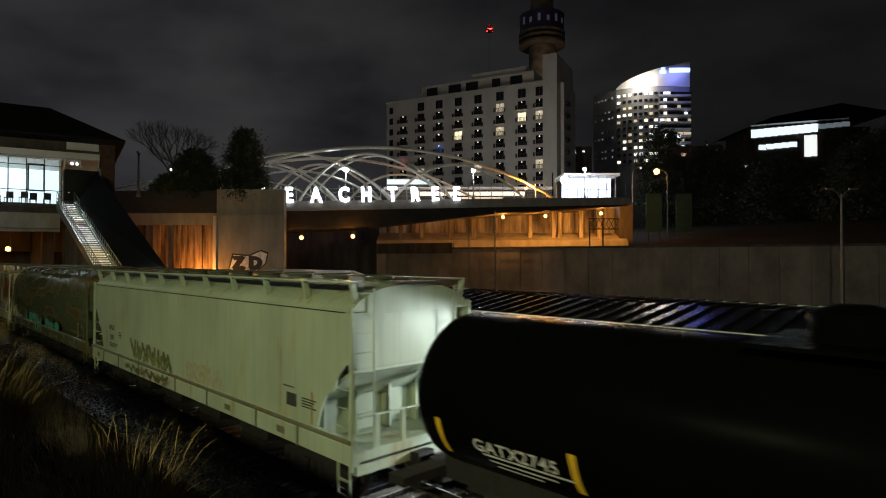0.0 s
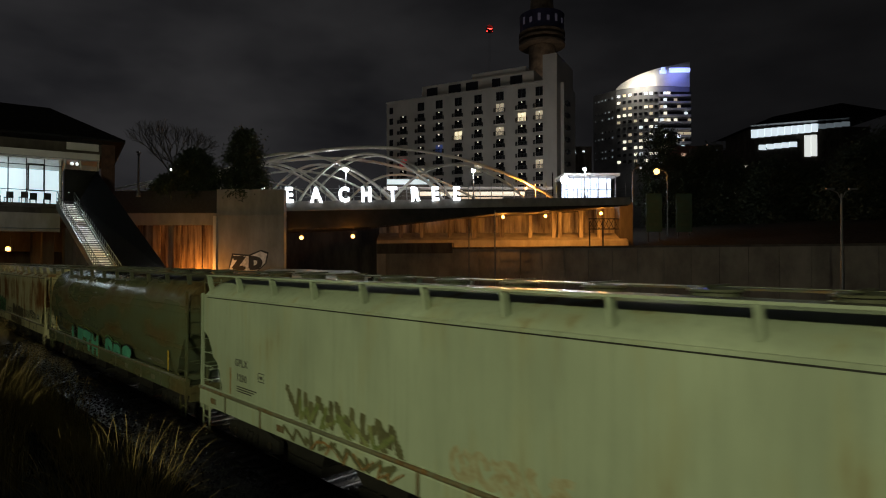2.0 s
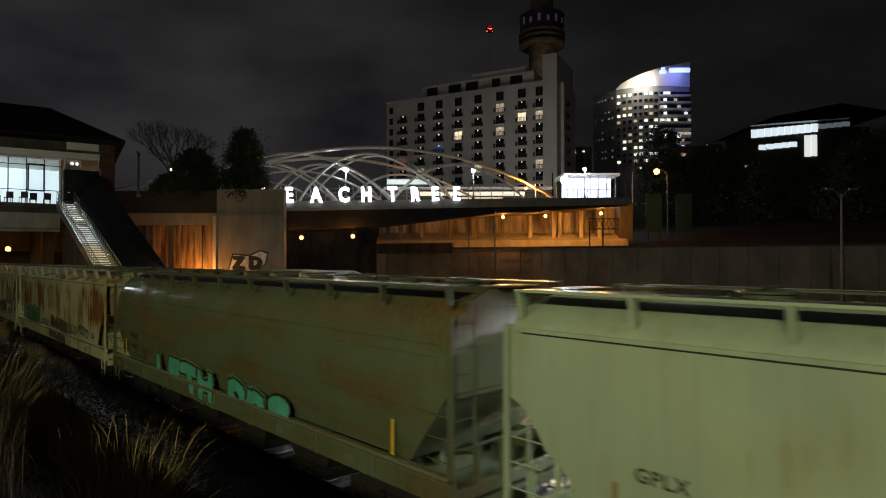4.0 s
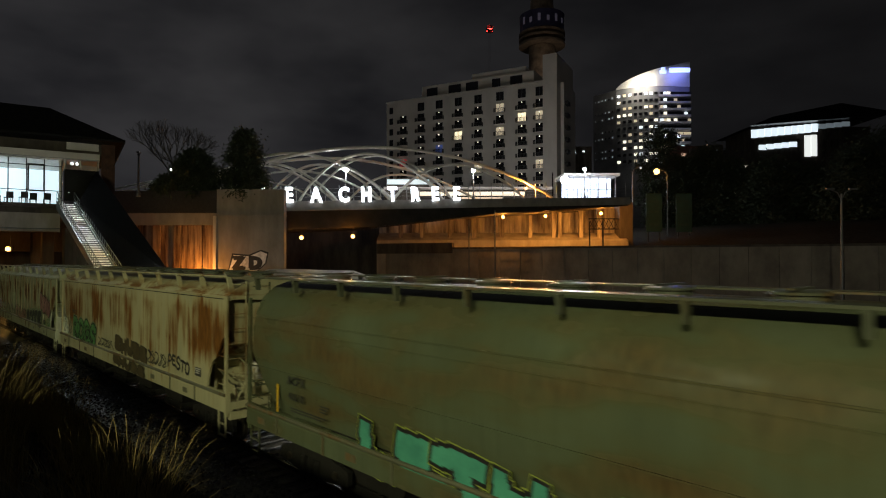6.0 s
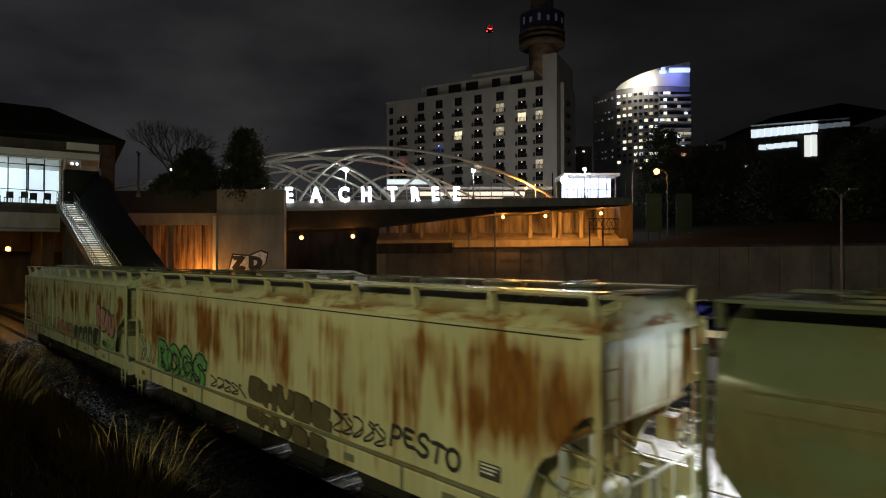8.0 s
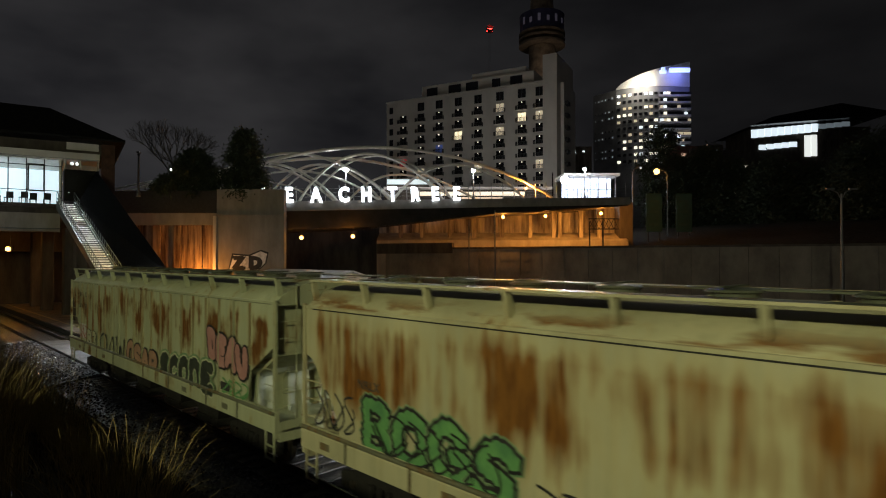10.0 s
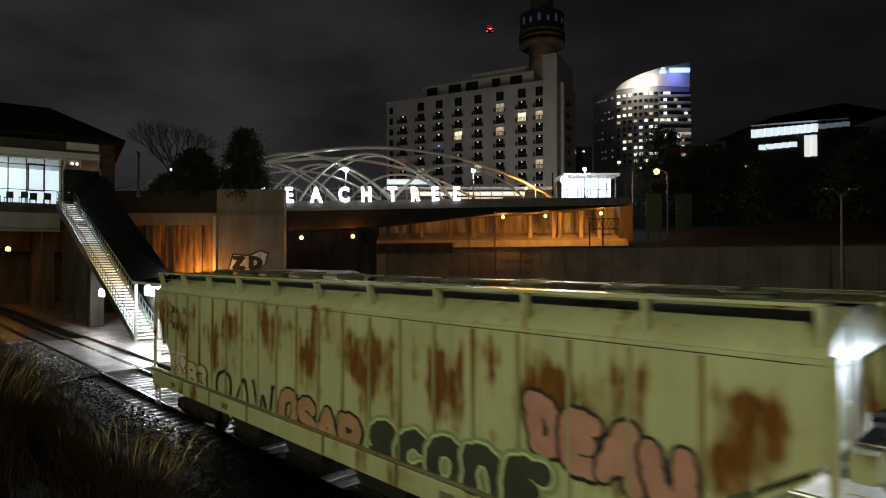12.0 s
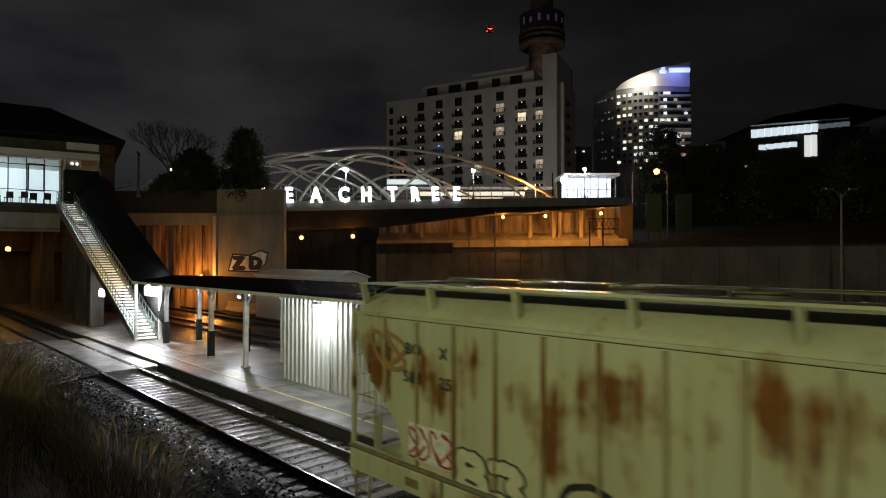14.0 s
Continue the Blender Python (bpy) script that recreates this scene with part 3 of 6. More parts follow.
def build_street_bridge():
    """Concrete bents under the street where it passes over the tracks, and the abutments."""
    # columns use the dark concrete: shade under the bridge put into their colour
    for x, y in ((-46.3, 11.4), (-52, 11.8), (-57.6, 12.2), (-64.0, 11.8), (-70, 12)):
        bm = B()
        box(bm, -0.45, -0.45, 0, 0.45, 0.45, 7.3)
        bmesh.ops.bevel(bm, geom=bm.edges[:], offset=0.06, affect="EDGES")
        if x > -47:
            for v in bm.verts:
                if v.co.z > 3:
                    v.co.z -= 2.6
        solo("bridge_column", bm, M_DARKCON, "square concrete column under the street bridge", "column", "bridge columns", m=pose(x, y, 0.1))
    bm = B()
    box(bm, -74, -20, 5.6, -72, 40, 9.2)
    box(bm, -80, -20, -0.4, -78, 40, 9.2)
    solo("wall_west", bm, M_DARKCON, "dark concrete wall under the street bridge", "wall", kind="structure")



def build_abutment():
    # big concrete pier with the sprayed tag
    a = thing("bridge_pier", "wide concrete bridge pier with sprayed black and white tag", "pier", at=city_pose(-20.1, 60, 0))
    bm = B()
    box(bm, -2.9, 0, -0.4, 3.95, 0.9, 11.9)
    part("shaft", bm, M_CONCRETE, a)
    bm = B()
    box(bm, -3.0, -0.08, 9.202, 4.0, 1.0, 9.32)
    part("ledge", bm, M_CONCRETE, a)
    # pale strip added to stand for the orange-lit edge of the pier
    bm = B()
    box(bm, -3.22, -0.14, -0.4, -2.904, -0.002, 9.2)
    part("corner_strip", bm, M_STUCCO, a)
    for off, y, material in ((0.0, -0.004, M_TAGBLACK), (0.16, -0.008, M_MARKPALE)):
        bm = B()
        prism(bm, [(-1.75 + off, 3.55 + off), (-1.3 + off, 5.4 - off), (0.4, 5.25 - off), (1.6, 5.75 - off), (2.4 - off, 5.5 - off), (2.2 - off, 4.4), (1.2, 3.45 + off)], y, y - 0.003)
        part("tag_patch", bm, material, a)
    for x, z, ch in ((-1.2, 3.95, "Z"), (0.4, 3.95, "D")):
        bm = writing(ch, 1.7, 0.002, "bold")
        part("tag_letter", bm, M_TAGBLACK, a, m=pose(x, -0.014, z - 0.1))
        for j, (dx, dz) in enumerate(((0.14, 0.0), (-0.1, 0.08), (0.04, -0.1))):
            part("tag_letter", writing(ch, 1.7, 0.002, "bold"), M_TAGBLACK, a, m=pose(x + dx, -0.017 - 0.003 * j, z - 0.1 + dz))
    # wing wall towards the station
    ww = thing("wing_wall", "rust-stained retaining wall below a dark parapet", "retaining wall", at=city_pose(0, 0, 0))
    bm = B()
    box(bm, -34, 61, -0.4, -23.05, 62, 8.3)
    part("lower_wall", bm, M_STAINED, ww)
    for x in (-31.6, -29.4, -27.3, -25.1, -23.5):
        bm = B()
        box(bm, x - 0.35, 60.6, -0.4, x + 0.35, 60.98, 8.28)
        part("buttress", bm, M_STAINED, ww)
    bm = B()
    box(bm, -38, 60.42, 8.32, -23.05, 62, 9.5)
    part("cap_beam", bm, M_CONCRETE, ww)
    bm = B()
    box(bm, -38, 60.0, 9.52, -23.05, 60.4, 11.75)
    part("parapet", bm, M_EDGE, ww)
    # road surface and footpath behind the parapet
    bm = B()
    box(bm, -60, 60.45, 9.52, -23.05, 76, 10.9)
    part("street_fill", bm, M_DARKCON, ww)


def build_highway():
    bm = B()
    box(bm, -300, 27, -0.6, 400, 77, -0.3)
    solo("road", bm, M_ASPHALT, "dark asphalt highway below the bridge", "road", kind="structure")
    P, Q = Vector((-8.5, 88.0)), Vector((62.0, 53.0))
    d = Q - P
    w = thing("noise_wall", "long panelled concrete wall beside the highway", "wall", kind="structure",
              at=city_pose(P.x, P.y, 0, math.degrees(math.atan2(d.y, d.x))))
    rnd = random.Random(31)
    x = 0.0
    while x < d.length:
        bm = B()
        box(bm, x, 0, -0.6, x + 2.96, 0.4, 6.2)
        y = rnd.uniform(-0.03, 0.03)
        for v in bm.verts:
            v.co.y += y
        p = part("panel", bm, M_WALL, w)
        # six-sided relief in the panel faces
        for k in range(4):
            for j in range(2):
                cx, cz = x + 0.75 + 1.48 * j, 0.6 + 1.5 * k
                bm = B()
                hexa = [(cx + 0.66 * cos(pi / 3 * i), cz + 0.62 * sin(pi / 3 * i)) for i in range(6)]
                prism(bm, hexa, y - 0.03, y - 0.001)
                part("relief", bm, M_WALL, p)
        x += 3
    bm = B()
    box(bm, 0, -0.08, 6.2, d.length, 0.48, 6.45)
    part("coping", bm, M_DARKCON, w)
    bm = B()
    box(bm, -1.5, -0.1, 5.6, 11, 0.5, 7.1)
    part("raised_end", bm, M_DARKCON, w)


def build_bridge():
    """The street bridge over the highway: deck, girders, fence, lit letters, arches."""
    A, Z = Vector((-18.0, 64.0)), Vector((26.0, 82.0))
    za, zz = 10.75, 13.1
    d = (Z - A).normalized()
    L = (Z - A).length
    ang = math.degrees(math.atan2(d.y, d.x))
    slope = math.degrees(math.atan2(zz - za, L))
    b = thing("street_bridge", "street bridge over the highway with curved white arches and tall fence", "bridge",
              at=city_pose(A.x, A.y, za) @ pose(0, 0, 0, 0, -slope, ang))
    bm = B()
    box(bm, 0, 0.13, -0.5, L, 16, 0.0)
    part("deck", bm, M_GIRDER, b)
    for y in (0.4, 4.2, 8.0, 11.8):
        bm = B()
        prism(bm, [(0, -2.75), (0, -0.5), (L, -0.5), (L, -0.9), (27, -1.5), (11, -2.7)], y, y + 0.4)
        part("girder", bm, M_GIRDER, b)
    bm = B()
    box(bm, 0, -0.12, -0.75, L, 0.12, 0.30)
    part("parapet", bm, M_PARAPET, b)
    x = 0.5
    k = 0
    while x < L:
        bm = B()
        box(bm, x - 0.035, -0.05, 0.30, x + 0.035, 0.05, 2.3 if x > 20 else 2.0)
        part("fence_post", bm, M_FENCE, b)
        if x + 1.6 < L:
            bm = B()
            for q in (0.75, 1.2, 1.65):
                box(bm, x + 0.035, -0.008, q, x + 1.565, 0.008, q + 0.025)
            part("fence_wire", bm, M_FENCE, b)
        x += 1.6
    for px, ch in ((-2.15, 'P'), (0.61, 'E'), (3.4, 'A'), (6.48, 'C'), (9.07, 'H'), (12.29, 'T'), (15.06, 'R'), (17.7, 'E'), (20.49, 'E')):
        bm = writing(ch, 2.25, 0.12, "bold")
        for v in bm.verts:
            v.co.x *= 0.76
        # a fatter stroke than the font's own
        let = part("letter", bm, G_LETTER, b, "white glowing letter standing on the bridge fence", m=pose(px + 0.22, -0.36, 0.2))
        bm = B()
        box(bm, 0.5, 0.05, -0.1, 0.6, 0.4, 0.6)
        part("letter_bracket", bm, M_DARK, let)
    # arches: leaning hoops in pairs that cross each other
    for y0, hs, sh in ((0.7, 1.0, 0.0), (14.5, 1.12, -3.0)):
        for x0, x1, h, r in ((-11, 36, 6.9, 0.20), (-9, 13.6, 6.0, 0.17), (2.3, 20.0, 6.1, 0.17), (3.6, 21.3, 5.9, 0.12), (13.2, 31.5, 4.9, 0.17), (-7, 12.0, 4.0, 0.12), (-9, 7.0, 4.9, 0.15)):
            bm = B()
            pts = []
            for k in range(33):
                u = k / 32
                pts.append((sh + x0 + (x1 - x0) * u, y0 + 2.0 * sin(pi * u), hs * h * (4 * u * (1 - u)) ** 0.9))
            tube(bm, pts, r, 8)
            part("arch", bm, M_ARCH, b, smooth=True)
    # far abutment under the deck, lit by the sodium lamps
    ab = thing("abutment", "stained concrete abutment lit orange under the bridge", "abutment", at=city_pose(0, 0, 0))
    bm = B()
    box(bm, -10, 93, -0.4, 28, 95, 13)
    part("back_wall", bm, M_STAINED2, ab)
    bm = B()
    prism(bm, [(89.2, 7.6), (92.98, 8.9), (92.98, -0.4), (89.2, -0.4)], -10, 28, "x")
    part("slope_paving", bm, M_CONCRETE, ab)
    # dark wall added to close the open view of sky under the deck
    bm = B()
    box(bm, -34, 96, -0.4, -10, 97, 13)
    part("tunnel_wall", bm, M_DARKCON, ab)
    for x in (-6.5, -3.2, 1.0, 4.8, 9.0, 13.4, 17.0, 17.9, 21.2, 24):
        bm = B()
        box(bm, x - 0.3, 90.6, 6.0, x + 0.3, 91.2, 12.6)
        part("column", bm, M_STAINED2, ab)
    bm = B()
    box(bm, 27.0, 90.2, -0.4, 29, 95, 13.4)
    part("side_wall", bm, M_DARKCON, ab)


def build_far_arches():
    """Low ends of the arches on the far side of the street, and a short row of lit town houses."""
    f = thing("arch_railing", "low pale curved steel arches beside the street", "arch", at=city_pose(0, 75, 0))
    for dy, k, r in ((0.0, 1.0, 0.16), (1.6, 0.75, 0.11), (3.0, 1.25, 0.11)):
        bm = B()
        tube(bm, [(-43 + 17 * u / 12, dy, 13.2 + k * 2.0 * sin(pi * 0.5 * min(1, u / 9)) ** 0.8) for u in range(13)], r, 8)
        part("arch", bm, M_ARCH, f, smooth=True)
    for x in (-41, -38, -35, -32):
        bm = B()
        rod(bm, (x, 0.5, 10.9), (x, 0.5, 13.9), 0.05, sides=6)
        part("post", bm, M_FENCE, f)
    t = thing("town_house", "distant town house front with a row of warm lit windows", "house", at=city_pose(66.2, 152, 12))
    bm = B()
    box(bm, -5.5, 0.5, 0, 3.5, 8, 22.0)
    part("wall", bm, M_BRICK, t)
    for k in range(5):
        bm = B()
        box(bm, -2.1 + 0.95 * k, 0.3, 18.7 + 0.35 * k, -1.55 + 0.95 * k, 0.48, 20.7 + 0.4 * k)
        part("window", bm, G_ROW, t)
    bm = B()
    box(bm, -4.6, 0.3, 19.3, -3.4, 0.48, 20.0)
    part("window", bm, G_ROW, t)


def sodium(name, a, b, z, watts, label):
    f = thing(name, label, "lamp", "sodium lamps", at=city_pose(a, b, z))
    bm = B()
    box(bm, -0.2, 0.05, -0.1, 0.2, 0.25, 0.25)
    box(bm, -0.03, 0.1, 0.25, 0.03, 0.16, 1.2)
    part("housing", bm, M_DARK, f)
    bm = B()
    bmesh.ops.create_icosphere(bm, subdivisions=2, radius=0.23)
    part("lens", bm, G_SODIUM, f, m=pose(0, -0.2, 0))
    lamp("sodium_light", city(a, b - 0.9, z - 0.05), watts, SODIUM, 0.25)


def build_sodium():
    for (a, b, z), w in (((-15.77, 66.0, 7.19), 240), ((-10.34, 68.0, 7.40), 380), ((8.11, 80.0, 10.44), 3000), ((14.71, 85.0, 10.95), 2600), ((22.94, 86.0, 11.44), 2600), ((10.89, 78.0, 14.11), 2600),
                         ((-40.33, 55.0, 5.75), 170)):
        sodium("wall_lamp", a, b, z, w, "orange sodium lamp under the street bridge")
    # the lamp in the corner between the stained wall and the pier
    sodium("wall_lamp", -24.4, 59.8, 3.0, 1000, "orange sodium lamp in the corner of the stained wall")


def street_lamp(label, at, height, glow_mat, watts, colour, arm=0.0, head=0.3, tall_base=0.0):
    """at: the lamp's head. The pole stands beside it at the arm's length."""
    a, b, z = at
    f = thing("street_lamp", label, "street lamp", "street lamps", at=city_pose(a + arm, b, z - height))
    bm = B()
    rod(bm, (0, 0, 0), (0, 0, height - 0.8 if arm else height), 0.13, 0.08, sides=8)
    rod(bm, (0, 0, 0), (0, 0, 0.5), 0.24, 0.2, sides=8)
    part("pole", bm, M_POLE, f)
    if arm:
        bm = B()
        tube(bm, [(0, 0, height - 0.85), (-arm * 0.25, 0, height - 0.35), (-arm * 0.7, 0, height + 0.05), (-arm, 0, height + 0.12)], 0.06)
        part("arm", bm, M_POLE, f)
    bm = B()
    box(bm, -arm - head, -0.16, height + 0.05, -arm + head, 0.16, height + 0.22)
    part("head", bm, M_DARK, f)
    bm = B()
    bmesh.ops.create_icosphere(bm, subdivisions=2, radius=head)
    part("lens", bm, glow_mat, f, m=pose(-arm, 0, height - 0.02 - head * 0.6))
    if watts:
        p = city(a, b - head - 0.4, z - head * 1.8)
        lamp("street_light", p, watts, colour, 0.25)


def build_street_lamps():
    street_lamp("white LED lamp on the street bridge", (-11.51, 70.0, 15.63), 4.1, G_LED, 500, LED)
    street_lamp("white LED lamp on the street bridge", (4.13, 80.0, 17.02), 4.3, G_LED, 500, LED)
    street_lamp("white LED lamp among the street trees", (-24.34, 74.0, 17.24), 5.0, G_LED, 30, LED, head=0.15)
    street_lamp("white LED lamp among the street trees", (-34.03, 74.0, 16.11), 4.5, G_LED, 30, LED, head=0.15)
    street_lamp("tall orange sodium lamp with curved arm", (34.42, 95.0, 19.21), 16.0, G_SODIUM, 160, SODIUM, arm=1.7, head=0.48)
    street_lamp("unlit lamp post beside the bright building", (32.89, 98.0, 20.04), 8.0, G_COOLDIM, 0, LED, arm=-1.4, head=0.18)
    street_lamp("dark old lamp post on the parapet", (-30.46, 59.0, 15.35), 4.3, M_DARK, 0, LED, head=0.14)
    street_lamp("white floodlight on the bright building", (23.76, 99.0, 20.00), 5.0, G_LED, 500, LED)
    street_lamp("white floodlight beside the hotel", (20.86, 101.0, 18.76), 5.0, G_LED, 3200, (0.75, 0.83, 1.0), head=0.7)


def build_hotel():
    P0, P1 = Vector((-16.4, 168.5)), Vector((25.3, 147.2))
    d = (P1 - P0)
    L = d.length
    base = 12.0
    h = thing("hotel", "pale ten-storey hotel with small balconies and few lit windows", "hotel", at=city_pose(P0.x, P0.y, base, math.degrees(math.atan2(d.y, d.x))))
    zt = 49.3 - base
    bm = B()
    box(bm, 0, 0.5, 0, L, 16, zt)
    part("wall", bm, M_STUCCO, h)
    bm = B()
    box(bm, -0.1, 0.3, zt, L + 0.1, 0.8, zt + 0.35)
    part("parapet", bm, M_STUCCO, h)
    bm = B()
    box(bm, 10.6, 2.4, zt + 0.36, L - 3.4, 15, zt + 3.9)
    part("penthouse", bm, M_STUCCO, h)
    bm = B()
    box(bm, 25.5, 3.4, zt + 3.92, L - 6, 14, zt + 5.6)
    part("plant_room", bm, M_STUCCO, h)
    for x, w in ((13.8, 3.4), (20.8, 3.8), (26.0, 3.6), (33.0, 2.4), (38.6, 3.4)):
        bm = B()
        box(bm, x - w / 2, 2.34, zt + 0.9, x + w / 2, 2.39, zt + 3.2)
        part("penthouse_window", bm, M_DARKGLASS, h)
    bm = B()
    box(bm, L + 0.02, -1.2, 0, L + 3.6, 14, 55.5 - base)
    part("corner_tower", bm, M_STUCCO, h)
    bm = B()
    box(bm, L + 3.62, 2.0, 0, L + 4.5, 13, 49.0 - base)
    part("side_wing", bm, M_STUCCO, h)
    for k in range(10):
        bm = B()
        box(bm, L + 4.52, 2.4, 4.0 + k * 3.05, L + 5.3, 5.0, 4.9 + k * 3.05)
        part("side_balcony", bm, M_BALCONY, h)
    bm = B()
    box(bm, L + 2.3, -1.24, 6, L + 2.6, -1.21, 14)
    part("stair_window", bm, M_DARKGLASS, h)
    rnd = random.Random(12)
    lit = {(0, 3): G_REDWIN, (2, 4): G_BLUEDOT, (0, 1): G_BLUEWIN, (3, 5): G_WARM, (4, 2): G_WARMDIM, (5, 5): G_WARMDIM, (6, 6): G_WARM, (1, 2): G_WARMDIM,
           (5, 7): G_WARMDIM, (7, 6): G_WARMDIM, (7, 2): G_WARMDIM}
    for i, x in enumerate((5.6, 11.3, 17.0, 22.8, 28.6, 34.8, 40.8, 45.5)):
        for k in range(9):
            z = zt - 3.35 - (8 - k) * 3.07
            if i == 0 and k == 8:
                continue
            win = B()
            box(win, x - 1.05, 0.42, z, x + 1.05, 0.47, z + 2.25)
            win = part("window", win, lit.get((i, k), M_DARKGLASS), h)
            bm = B()
            box(bm, x - 0.06, 0.38, z, x + 0.06, 0.42, z + 2.25)
            part("window_frame", bm, M_BALCONY, win)
            if k < 8:
                bm = B()
                box(bm, x - 1.45, -0.55, z - 0.22, x + 1.45, 0.48, z - 0.08)
                bal = part("balcony", bm, M_STUCCO, h)
                bm = B()
                for q in range(9):
                    xx = x - 1.4 + 2.8 * q / 8
                    box(bm, xx - 0.06, -0.52, z - 0.08, xx + 0.06, -0.46, z + 0.86)
                box(bm, x - 1.42, -0.54, z + 0.86, x + 1.42, -0.44, z + 0.95)
                for e in (-1.42, 1.36):
                    box(bm, x + e, -0.46, z - 0.08, x + e + 0.06, 0.44, z + 0.95)
                part("railing", bm, M_BALCONY, bal)
                if rnd.random() < 0.85:
                    bm = B()
                    box(bm, x - 0.08, 0.22, z + 1.8, x + 0.08, 0.37, z + 2.12)
                    part("wall_light", bm, G_DOT, bal)
    for k in range(9):
        bm = B()
        box(bm, 1.0, 0.44, zt - 3.2 - (8 - k) * 3.07, 2.2, 0.49, zt - 1.4 - (8 - k) * 3.07)
        part("window", bm, M_DARKGLASS, h)
    # lamps without posts, added to brighten the hotel front
    for (a, b, z), w in (((-9.21, 122.0, 19.79), 1350), ((1.80, 118.0, 19.30), 1300), ((12.64, 114.0, 18.81), 1400), ((21.55, 118.0, 19.30), 1700)):
        lamp("street_light", city(a, b, z), w, (1.0, 0.95, 0.88), 0.6)


def build_podium():
    """Low lit buildings on the street in front of the hotel."""
    p = thing("shop_row", "low shop building with lit canopy fascias in front of the hotel", "shop", at=city_pose(0, 128, 12.0))
    bm = B()
    box(bm, -13, 2, 0, 24, 9, 8.0)
    part("wall", bm, M_DARKCON, p)
    bm = B()
    box(bm, -13, 1.2, 8.0, 24, 9.5, 8.6)
    part("roof_slab", bm, M_STUCCO, p)
    # strips glow themselves to stand for the lit edges of low roofs
    for x0, x1, z0, z1, m in ((-12.2, -3.0, 9.1, 10.2, G_COOLDIM), (-6, 18, 6.6, 7.5, G_SHOP), (-2, 22, 4.6, 5.3, G_SHOPDIM), (4, 13, 5.6, 6.3, G_SHOPDIM)):
        bm = B()
        box(bm, x0, 1.0, z0, x1, 1.18, z1)
        part("glow_fascia", bm, m, p)
        bm = B()
        box(bm, x0, 1.19, z0 - 0.4, x1, 1.95, z1 + 0.2)
        part("fascia_box", bm, M_DARKCON, p)
    # bright glazed hall beside the hotel
    k = thing("glazed_pavilion", "small pavilion with bright white lit glass walls", "pavilion", at=city_pose((21.48, 104.0, 15.80)[0], 104, 11.5))
    bm = B()
    box(bm, 0, 1.0, 0, 9.6, 8, 0.4)
    part("floor_slab", bm, M_STUCCO, k)
    # inner wall glows in place of the lamps inside
    bm = B()
    box(bm, 0.3, 4.0, 0.42, 9.2, 4.2, 8.0)
    part("glow_wall", bm, G_PAVILION, k)
    bm = B()
    box(bm, -0.2, 0.2, 8.02, 9.8, 8.2, 8.5)
    part("roof_slab", bm, M_STUCCO, k)
    for i in range(7):
        bm = B()
        x = 0.2 + 1.5 * i
        box(bm, x - 0.06, 0.9, 0.42, x + 0.06, 1.1, 8.0)
        part("mullion", bm, M_FENCE, k)
    for z in (3.2, 5.6):
        bm = B()
        box(bm, 0.3, 1.12, z, 9.2, 1.2, z + 0.12)
        part("transom", bm, M_FENCE, k)


